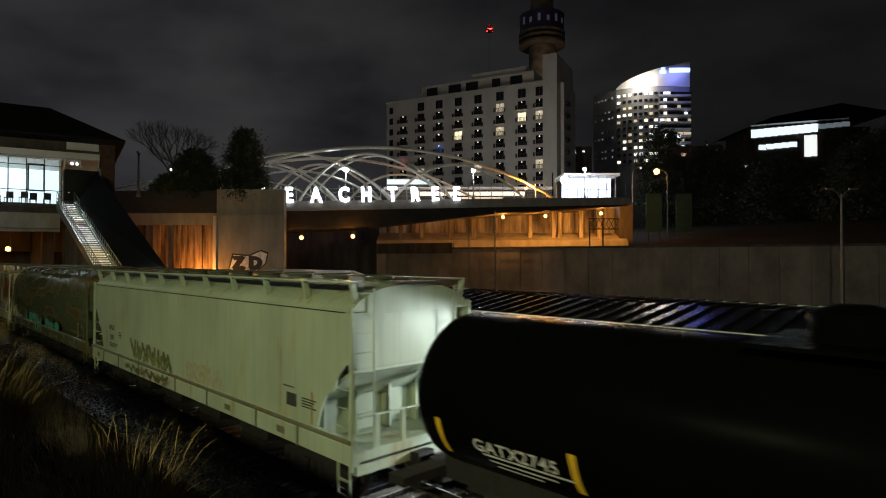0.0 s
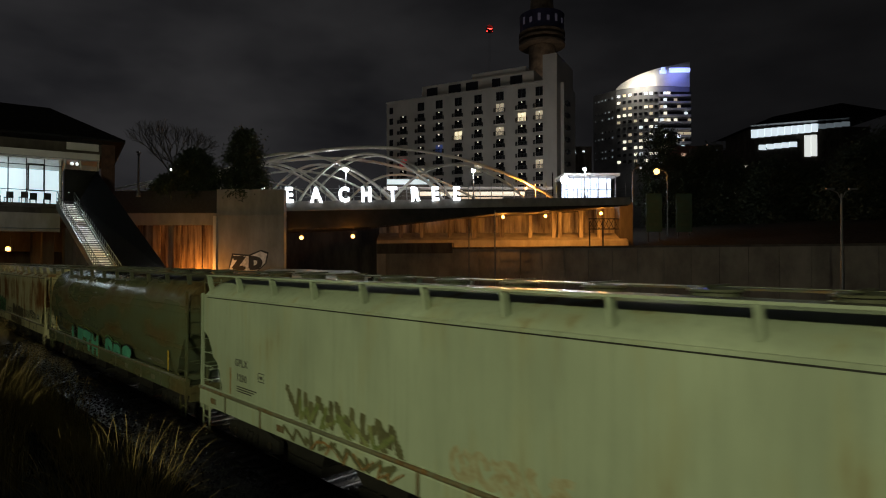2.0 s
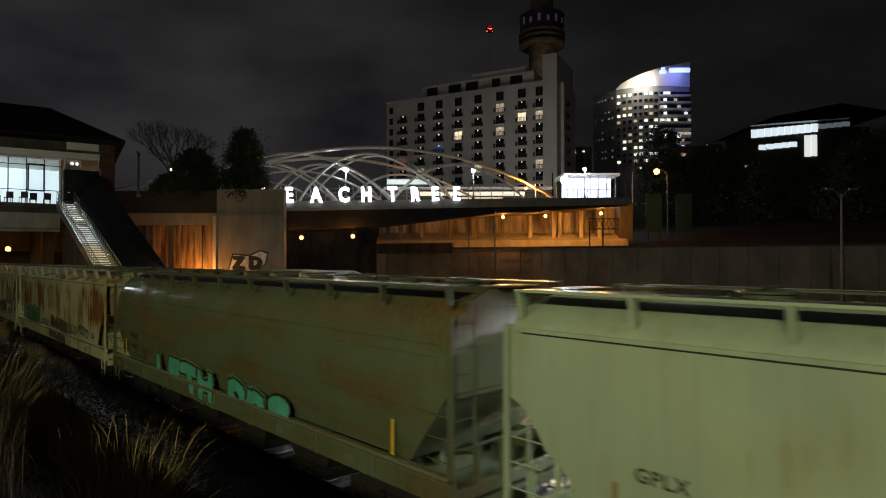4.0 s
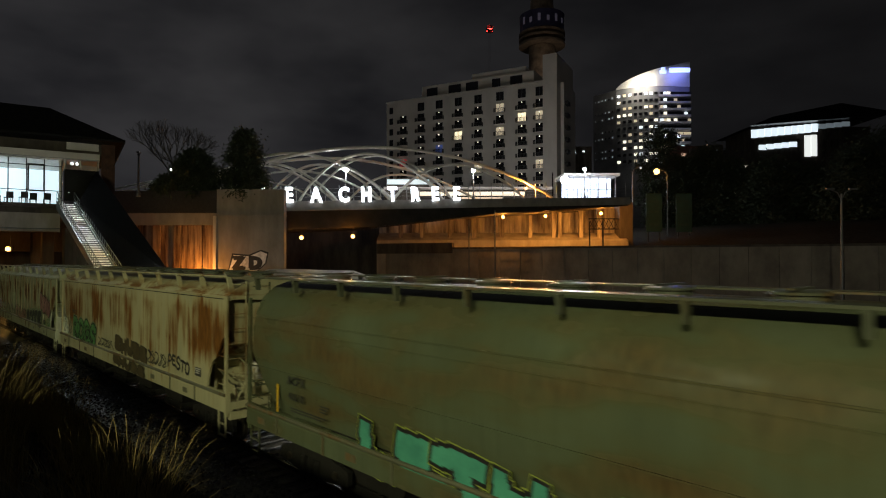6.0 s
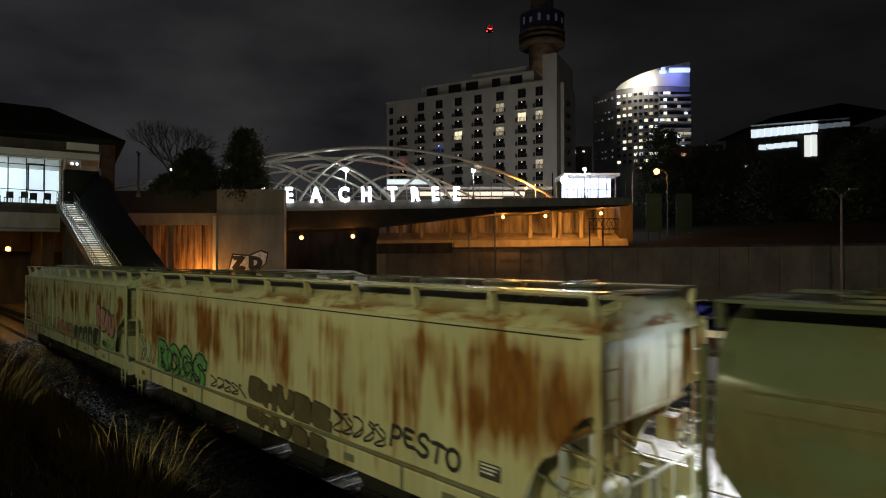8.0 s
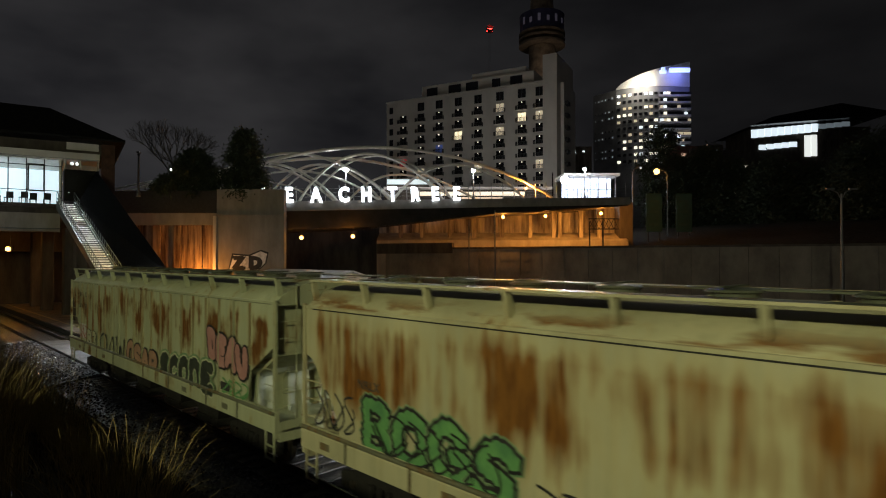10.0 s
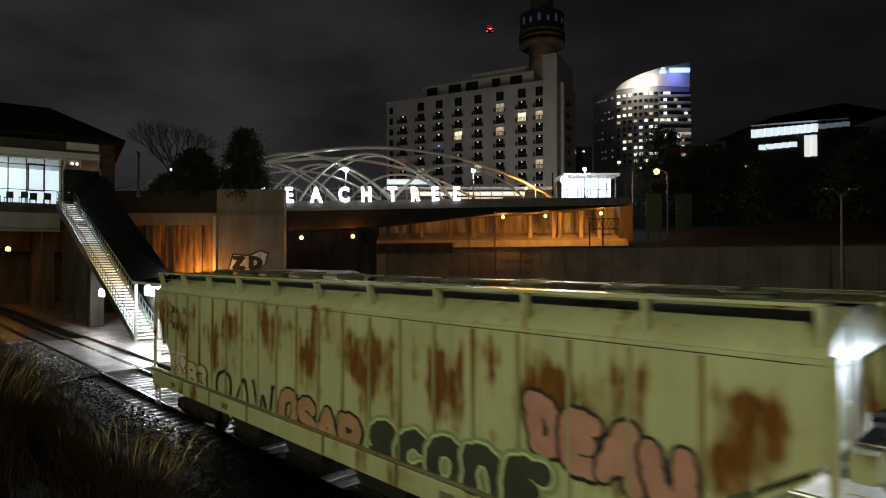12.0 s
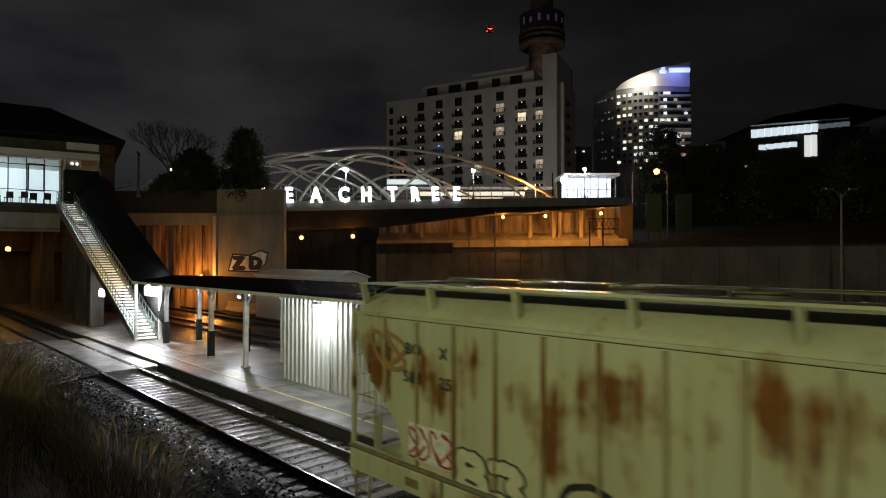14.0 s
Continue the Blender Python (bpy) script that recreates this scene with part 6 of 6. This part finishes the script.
                rod(bm, (xe - s * 0.035, y * 1.06, z), (xe - s * 0.035, y * 1.50, z), 0.011, sides=6)
                part("rung", bm, paint, lad)
            bm = B()
            for dx in (0.12, 0.5):
                box(bm, xe - s * dx - 0.02, y * W - 0.025, 0.42, xe - s * dx + 0.02, y * W + 0.015, 1.06)
            for z in (0.44, 0.72):
                box(bm, xe - s * 0.5, y * W - 0.025, z, xe - s * 0.12, y * W + 0.015, z + 0.035)
            part("step_iron", bm, paint, car)
            for z in (1.7, 2.05, 2.4):
                bm = B()
                rod(bm, (xe - s * 0.06, y * (W - 0.02), z), (xe - s * 0.62, y * (W - 0.02), z), 0.011, sides=6)
                part("grab_iron", bm, paint, car)
        coupler(car, xe, s)
        # roof end board
        bm = B()
        box(bm, xe - s * 0.5, -0.5, 4.385, xe + s * 0.04, 0.5, 4.41)
        part("roof_platform", bm, roofpaint, car)
    if gear:
        # brake gear on the leading platform
        bm = B()
        rod(bm, (x1 - 0.75, -0.95, 1.42), (x1 - 0.75, 0.15, 1.42), 0.2, sides=18)
        rod(bm, (x1 - 0.75, -1.05, 1.42), (x1 - 0.75, -0.95, 1.42), 0.1, 0.2, sides=18)
        part("air_reservoir", bm, paint, car, "round white-lit air reservoir", smooth=True)
        bm = B()
        box(bm, x1 - 0.62, 0.3, 1.15, x1 - 0.34, 0.62, 1.62)
        box(bm, x1 - 0.56, 0.38, 1.62, x1 - 0.40, 0.54, 1.76)
        part("brake_valve", bm, P_SHADE_GRIME, car)
        for k, (ya, zb) in enumerate(((-1.2, 1.62), (-0.7, 1.95), (-0.2, 1.75), (0.45, 2.1), (0.9, 1.7))):
            bm = B()
            tube(bm, [(x1 - 0.3, ya, 1.12), (x1 - 0.32, ya, zb - 0.12), (x1 - 0.42, ya + 0.03, zb), (x1 - 0.75, ya + 0.05, zb), (x1 - 1.5, ya + 0.05, zb + 0.3)], 0.024)
            part("brake_pipe", bm, paint if k % 2 else P_SHADE_GRIME, car)
        bm = B()
        rod(bm, (x1 - 0.2, -1.35, 1.12), (x1 - 0.2, -0.75, 2.02), 0.02, sides=6)
        rod(bm, (x1 - 0.2, -0.75, 1.12), (x1 - 0.2, -1.35, 2.02), 0.02, sides=6)
        part("cross_brace", bm, paint, car)
    # brake wheel on the leading end
    bm = B()
    ringp = [(x1 - 0.02, 0.75 + 0.28 * cos(2 * pi * k / 20), 2.35 + 0.28 * sin(2 * pi * k / 20)) for k in range(21)]
    tube(bm, ringp, 0.022)
    for k in range(4):
        rod(bm, (x1 - 0.02, 0.75, 2.35), ringp[k * 5], 0.015, sides=5)
    part("brake_wheel", bm, paint, car)
    bm = B()
    box(bm, x1 - 0.4, 0.6, 2.15, x1 - 0.12, 0.95, 2.5)
    part("brake_housing", bm, paint, car)
    # side sills
    for y in (-1, 1):
        bm = B()
        prism(bm, [(y * (W + 0.02), 1.04), (y * (W + 0.06), 1.06), (y * (W + 0.06), 1.40), (y * (W + 0.02), 1.52), (y * (W - 0.06), 1.52), (y * (W - 0.06), 1.04)], x0, x1, "x")
        sill = part("side_sill", bm, paint, car)
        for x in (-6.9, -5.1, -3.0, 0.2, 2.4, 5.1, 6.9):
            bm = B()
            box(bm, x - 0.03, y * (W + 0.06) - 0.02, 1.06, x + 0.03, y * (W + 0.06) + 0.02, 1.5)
            part("sill_rib", bm, P_SHADE_GRIME, sill)
        # rail coloured dark to draw the shadow line along the sill
        bm = B()
        rod(bm, (x0 + 0.03, y * (W + 0.075), 1.49), (x1 - 0.03, y * (W + 0.075), 1.49), 0.042, sides=10)
        part("sill_rail", bm, P_SHADE_GRIME, sill, "rounded rail along the sill top, darkened as a shadow line", smooth=True)
        for x in (-7.6, -4.2, 3.6, 6.2):
            bm = B()
            box(bm, x - 0.16, y * (W + 0.062) - 0.003, 1.16, x + 0.16, y * (W + 0.062) + 0.003, 1.30)
            part("sill_plate", bm, P_SHADE_GRIME, sill)
        # running boards on brackets along the roof edges
        bm = B()
        box(bm, x0 + 0.16, y * 1.30 - 0.22, 4.40, x1 - 0.16, y * 1.30 + 0.22, 4.43)
        rb = part("running_board", bm, roofpaint, car)
        bm = B()
        box(bm, x0 + 0.16, y * 1.52 - 0.02, 4.398, x1 - 0.16, y * 1.52 + 0.015, 4.434)
        part("board_edge", bm, roofpaint if style == "round" else paint, rb)
        nb = 11
        for k in range(nb):
            x = x0 + 0.2 + (x1 - x0 - 0.4) * k / (nb - 1)
            bm = B()
            foot = [(y * 1.50, 4.13), (y * 1.40, 4.13)] if style == "round" else [(y * 1.45, 4.02), (y * 1.33, 4.06)]
            prism(bm, [(y * 1.42, 4.395), (y * 1.53, 4.395)] + foot, x - 0.035, x + 0.035, "x")
            part("roof_bracket", bm, roofpaint if style == "round" else paint, rb)
    # roof hatches
    nh = 10
    for k in range(nh):
        x = x0 + 1.3 + (x1 - x0 - 2.6) * k / (nh - 1)
        bm = B()
        rod(bm, (x, 0, 4.34), (x, 0, 4.43), 0.30, sides=20)
        hat = part("roof_hatch", bm, roofpaint, car)
        bm = B()
        rod(bm, (x, 0, 4.435), (x, 0, 4.465), 0.35, 0.33, sides=20)
        rod(bm, (x, 0, 4.465), (x, 0, 4.495), 0.33, 0.15, sides=20)
        part("hatch_lid", bm, roofpaint, hat, smooth=True)
        bm = B()
        box(bm, x - 0.03, -0.42, 4.495, x + 0.03, 0.42, 4.52)
        part("hatch_bar", bm, roofpaint, hat)
    # discharge bays under the floor
    for x in (-4.0, -1.35, 1.35, 4.0):
        bm = B()
        loft(bm, [[(x - 1.25, -1.3, 1.5), (x + 1.25, -1.3, 1.5), (x + 1.25, 1.3, 1.5), (x - 1.25, 1.3, 1.5)],
                  [(x - 0.62, -1.1, 0.5), (x + 0.62, -1.1, 0.5), (x + 0.62, 1.1, 0.5), (x - 0.62, 1.1, 0.5)]], caps=True)
        part("discharge_bay", bm, M_UNDER, car)
        bm = B()
        box(bm, x - 0.68, -1.15, 0.30, x + 0.68, 1.15, 0.49)
        part("outlet_gate", bm, M_UNDER, car)
    for x in (x0 + 2.0, x1 - 2.0):
        truck(car, x)
    return car


def tank():
    car = thing("tank_car", "glossy black tank car with yellow reflector strips", "tank car", "train cars")
    R, zc, xa, xb = 1.33, 2.56, -7.85, 8.2
    bm = B()
    rings = []
    for k in range(9):
        a = pi / 2 * k / 8
        rings.append((xa - 0.62 * cos(a), max(R * sin(a), 0.02)))
    prof = rings + [(xb - (x - xa), r) for x, r in reversed(rings)]
    loft(bm, [[(x, r * cos(2 * pi * i / 48), zc + r * sin(2 * pi * i / 48)) for i in range(48)] for x, r in prof], caps=True)
    part("tank_shell", bm, M_TANK, car, smooth=True)
    bm = B()
    rod(bm, (-2.1, 0, zc + R - 0.05), (-2.1, 0, zc + R + 0.36), 0.45, sides=24)
    rod(bm, (-2.1, 0, zc + R + 0.36), (-2.1, 0, zc + R + 0.45), 0.45, 0.2, sides=24)
    dome = part("dome", bm, M_TANK, car)
    bm = B()
    box(bm, -3.0, -0.95, zc + R - 0.02, -1.2, 0.95, zc + R + 0.03)
    part("walkway", bm, M_TANK, dome)
    for x in (xa + 1.0, xb - 1.0):
        bm = B()
        box(bm, x - 1.3, -0.5, 0.95, x + 1.3, 0.5, 1.35)
        part("stub_sill", bm, M_UNDER, car)
    for s, x in ((-1, xa - 0.55), (1, xb + 0.55)):
        bm = B()
        box(bm, x - 0.2, -1.45, 1.0, x + 0.2, 1.45, 1.15)
        part("end_platform", bm, M_UNDER, car)
        coupler(car, x + s * 0.25, s)
    # reflector strips curved with the shell
    def on_shell(x, ang, out=0.006):
        return (x, -(R + out) * cos(ang), zc + (R + out) * sin(ang))
    for x in (-7.55, -5.0, -2.4, 0.4, 3.2, 6.0):
        bm = B()
        rows = [[on_shell(x - 0.05, radians(-12 - 30 * k / 6)), on_shell(x + 0.07, radians(-12 - 30 * k / 6))] for k in range(7)]
        loft(bm, rows, close=False)
        part("reflector_strip", bm, M_REFLECT, car)
    for text, x, ang, size in (("GATX", -6.75, -22, 0.30), ("2745", -5.86, -22, 0.30)):
        bm = writing(text, size, 0.001)
        part("stencil", bm, M_MARKW, car, m=pose(x, -(R + 0.03) * cos(radians(ang)), zc + R * sin(radians(ang)) - 0.12, 22))
    for k in range(3):
        bm = B()
        ang = radians(-31 - 5 * k)
        rows = [[on_shell(-6.7 + 0.1 * k, ang), on_shell(-5.05 - 0.3 * k, ang)], [on_shell(-6.7 + 0.1 * k, ang - 0.035), on_shell(-5.05 - 0.3 * k, ang - 0.035)]]
        loft(bm, rows, close=False)
        part("small_print", bm, M_MARKW, car)
    for x in (-6.1, 6.3):
        truck(car, x)
    return car


P_PALE = car_paint("pale_green_paint", (0.40, 0.475, 0.36), 0.585, 0.74, seed=2.0, rough=0.45, spec=0.2)
P_OLIVE = car_paint("olive_paint", (0.120, 0.145, 0.090), 0.468, 0.66, fine=1.2, coarse=0.8, seed=5.0, rough=0.1, rust=(0.075, 0.046, 0.019), bump=0.07, spec=0.16, lie=(0.3, 0.3, 1.5), run=(0.5, 0.5, 1.2))
P_CREAM = car_paint("cream_paint", (0.50, 0.475, 0.30), 0.462, 0.575, fine=5.6, coarse=0.75, seed=9.0, band=(1.7, 3.85), rust=(0.115, 0.043, 0.008), eave=True, spec=0.25)
P_TAN = car_paint("tan_paint", (0.43, 0.455, 0.30), 0.465, 0.56, fine=4.4, coarse=1.25, seed=14.3, band=(2.0, 3.75), rust=(0.085, 0.032, 0.007), lie=(1, 1, 0.8), spec=0.25)

# darker green for grime, and for the sill's shadow lines put into colour
P_SHADE_GRIME = car_paint("shaded_grimy_green_paint", (0.15, 0.155, 0.105), 0.5, 0.62, fine=6, seed=31.0, rough=0.4)
# darkened for the shadow lines of the ribs, with rust of its own
P_RIB = car_paint("shadow_dark_rib_paint", (0.33, 0.34, 0.215), 0.46, 0.6, fine=6, seed=37.0)
P_ROOF = car_paint("weathered_roof_paint", (0.105, 0.115, 0.08), 0.55, 0.7, seed=20.0, rough=0.3)
YS = -1.56


def pale_car():
    c = hopper("pale green covered hopper car with faint sprayed tags", P_PALE, -8.45, 8.78, "flat", 1.15)
    stencil(c, "GPLX", -6.5, 2.28, 0.24, YS)
    stencil(c, "1280", -6.42, 1.93, 0.24, YS)
    bars(c, -6.4, 1.78, 1.0, 3, YS)
    bm = B()
    for q in ((-5.33, 2.24, -5.05, 2.26), (-5.33, 2.05, -5.05, 2.07), (-5.33, 2.07, -5.31, 2.24), (-5.07, 2.07, -5.05, 2.24), (-5.26, 2.12, -5.12, 2.19)):
        box(bm, q[0], YS - 0.005, q[1], q[2], YS - 0.003, q[3])
    part("stencil", bm, M_MARK, c)
    bubble(c, "VWVWVM", -4.0, -0.3, 1.44, 2.14, YS, ((0.0, S_OLIVE),), 0.16, 3, 0.6, -0.05, 4)
    bubble(c, "WVMV", -3.6, -0.5, 1.40, 1.95, YS - 0.012, ((0.0, S_LEAF),), 0.13, 5, 0.7, -0.05, 4)
    bubble(c, "VWVVWM", -4.0, -0.4, 1.08, 1.42, YS - 0.075, ((0.0, S_OLIVE),), 0.16, 4, 0.6, 0.0, 4)
    bubble(c, "NVVW", -2.9, -0.2, 1.06, 1.36, YS - 0.09, ((0.0, S_OCHRE),), 0.10, 6, 0.6, 0.0, 4)
    scrawl(c, 0.9, 3.1, 1.58, 2.0, YS, S_FADED, 6, 9, 0.06)
    bm = B()
    box(bm, 6.35, YS - 0.007, 1.78, 6.75, YS - 0.003, 2.05)
    part("data_plate", bm, M_MARK, c)
    bars(c, 6.95, 2.0, 0.55, 4, YS)
    bars(c, 6.2, 2.16, 0.45, 1, YS)
    for x in (-6.75, 7.35):
        bm = B()
        box(bm, x - 0.03, YS - 0.006, 1.55, x + 0.03, YS - 0.003, 2.2)
        part("reflector_strip", bm, S_OCHRE, c)
    return c


def olive_car():
    c = hopper("dull green rolled-side hopper car with teal graffiti", P_OLIVE, -8.3, 8.8, "round", 1.05)
    y = -1.575
    stencil(c, "ACFX", -6.55, 2.22, 0.25, y)
    stencil(c, "40610", -6.5, 1.9, 0.22, y)
    bars(c, -5.3, 1.95, 0.3, 3, y)
    bars(c, -6.4, 1.72, 1.3, 2, y)
    bubble(c, "LETH", -3.95, 0.25, 1.08, 2.10, -1.60, ((0.085, S_LIME), (0.06, S_BLACK), (-0.02, S_TEAL)), 0.19, 7, 0.5, 0.0, 4)
    bubble(c, "ON", 1.05, 2.9, 1.10, 1.98, -1.60, ((0.09, S_GREEN), (0.06, S_BLACK), (-0.02, S_TEAL)), 0.2, 8, 0.5, 0.0, 4)
    bubble(c, "S", 3.0, 4.0, 1.15, 1.95, -1.60, ((0.045, S_BLACK), (-0.01, S_TEAL)), 0.18, 9)
    for x in (-6.95, 7.35):
        bm = B()
        box(bm, x - 0.04, y - 0.006, 1.55, x + 0.04, y - 0.003, 2.15)
        part("reflector_strip", bm, M_REFLECT, c)
    return c


def cream_car():
    c = hopper("cream hopper car streaked with rust and sprayed tags", P_CREAM, -8.45, 8.8, "flat", 1.15, gear=True)
    bubble(c, "BOGS", -6.5, -2.9, 1.32, 2.42, YS, ((0.075, S_MOSS), (0.045, S_BLACK), (-0.015, S_GREEN)), 0.15, 11, 0.3, 0.0, 5)
    scrawl(c, -6.2, -3.2, 1.5, 2.2, YS - 0.03, S_BLACK, 41, 6, 0.02)
    stencil(c, "NRLX", -6.6, 2.52, 0.22, YS)
    bubble(c, "EHUBE", -0.5, 2.95, 1.5, 2.12, YS, ((0.03, S_BLACK), (0.0, S_BROWN)), 0.22, 12, 0.1, -0.03, 4)
    bubble(c, "EHUBE", -0.45, 2.95, 1.08, 1.48, YS - 0.075, ((0.03, S_BLACK), (0.0, S_BROWN)), 0.24, 13, 0.1, -0.03, 4)
    scrawl(c, 3.0, 4.6, 1.60, 1.98, YS, S_BLACK, 14, 5)
    bubble(c, "PESTO", 4.70, 6.40, 1.64, 2.06, YS, ((0.0, S_BLACK),), 0.10, 15, 0.15, -0.06)
    scrawl(c, -8.0, -6.7, 1.6, 2.3, YS, S_BLACK, 16, 4)
    scrawl(c, -2.6, -0.6, 1.58, 1.85, YS, S_BLACK, 17, 5)
    bm = B()
    box(bm, 6.76, YS - 0.006, 1.70, 7.17, YS - 0.003, 1.93)
    part("data_plate", bm, M_MARK, c)
    bars(c, 6.8, 1.88, 0.33, 3, YS - 0.004, M_MARKW)
    return c


def tan_car():
    c = hopper("ribbed tan hopper car covered in graffiti and rust patches", P_TAN, -9.3, 8.7, "ribbed", 1.35)
    y = YS - 0.03
    for t, x, z in (("BO", -7.8, 3.3), ("X", -7.0, 3.3), ("584", -7.85, 2.84), ("25", -7.0, 2.84)):
        stencil(c, t, x, z, 0.26, y)
    bubble(c, "DEAU", 5.08, 7.36, 2.10, 2.98, y, ((0.05, S_BLACK), (0.0, S_PINK)), 0.22, 21, 0.3, -0.10)
    bubble(c, "SCONE", 1.6, 5.5, 1.22, 2.18, y, ((0.085, S_MOSS), (0.035, S_CREAM), (0.0, S_GREY)), 0.18, 22)
    bubble(c, "OSAP", -1.55, 1.40, 1.14, 2.08, y, ((0.045, S_BLACK), (0.0, S_SALMON)), 0.165, 23)
    bubble(c, "OAW", -4.86, -1.75, 1.18, 2.12, y, ((0.0, S_BLACK),), 0.045, 24)
    bubble(c, "BR", -6.65, -5.3, 1.32, 2.0, y, ((0.03, S_GREY), (0.0, S_CREAM)), 0.13, 25)
    bm = B()
    box(bm, -7.7, y - 0.006, 1.62, -6.75, y - 0.003, 2.2)
    part("white_panel", bm, M_MARKW, c)
    scrawl(c, -7.7, -6.7, 1.65, 2.15, y - 0.004, mat("spray_red", (0.35, 0.05, 0.03), 0.6), 27, 4)
    scrawl(c, -8.7, -7.8, 3.0, 3.6, y, S_OCHRE, 28, 2, 0.04)
    scrawl(c, 6.0, 7.4, 1.55, 1.9, y, S_GREEN, 29, 4)
    bm = B()
    box(bm, 5.9, y - 0.006, 1.6, 6.4, y - 0.003, 1.8)
    part("data_plate", bm, M_MARK, c)
    return c


cars = [(build(), FIRST - PITCH * (k - 1)) for k, build in enumerate((tank, pale_car, olive_car, cream_car, tan_car))]


def motions():
    for car, x in cars:
        walk(car, [(t, pose(x + SPEED * t, TRACK_Y, 0)) for t in range(15)])
    for w, dx in WHEELS:
        walk(w, wheel_rows(dx))
    for f, p in BEACONS:
        walk(f, [(k * 0.25, Matrix.Translation(p) @ pose(0, 0, 0, 0, 0, TURN + 45 * k)) for k in range(57)])


motions()
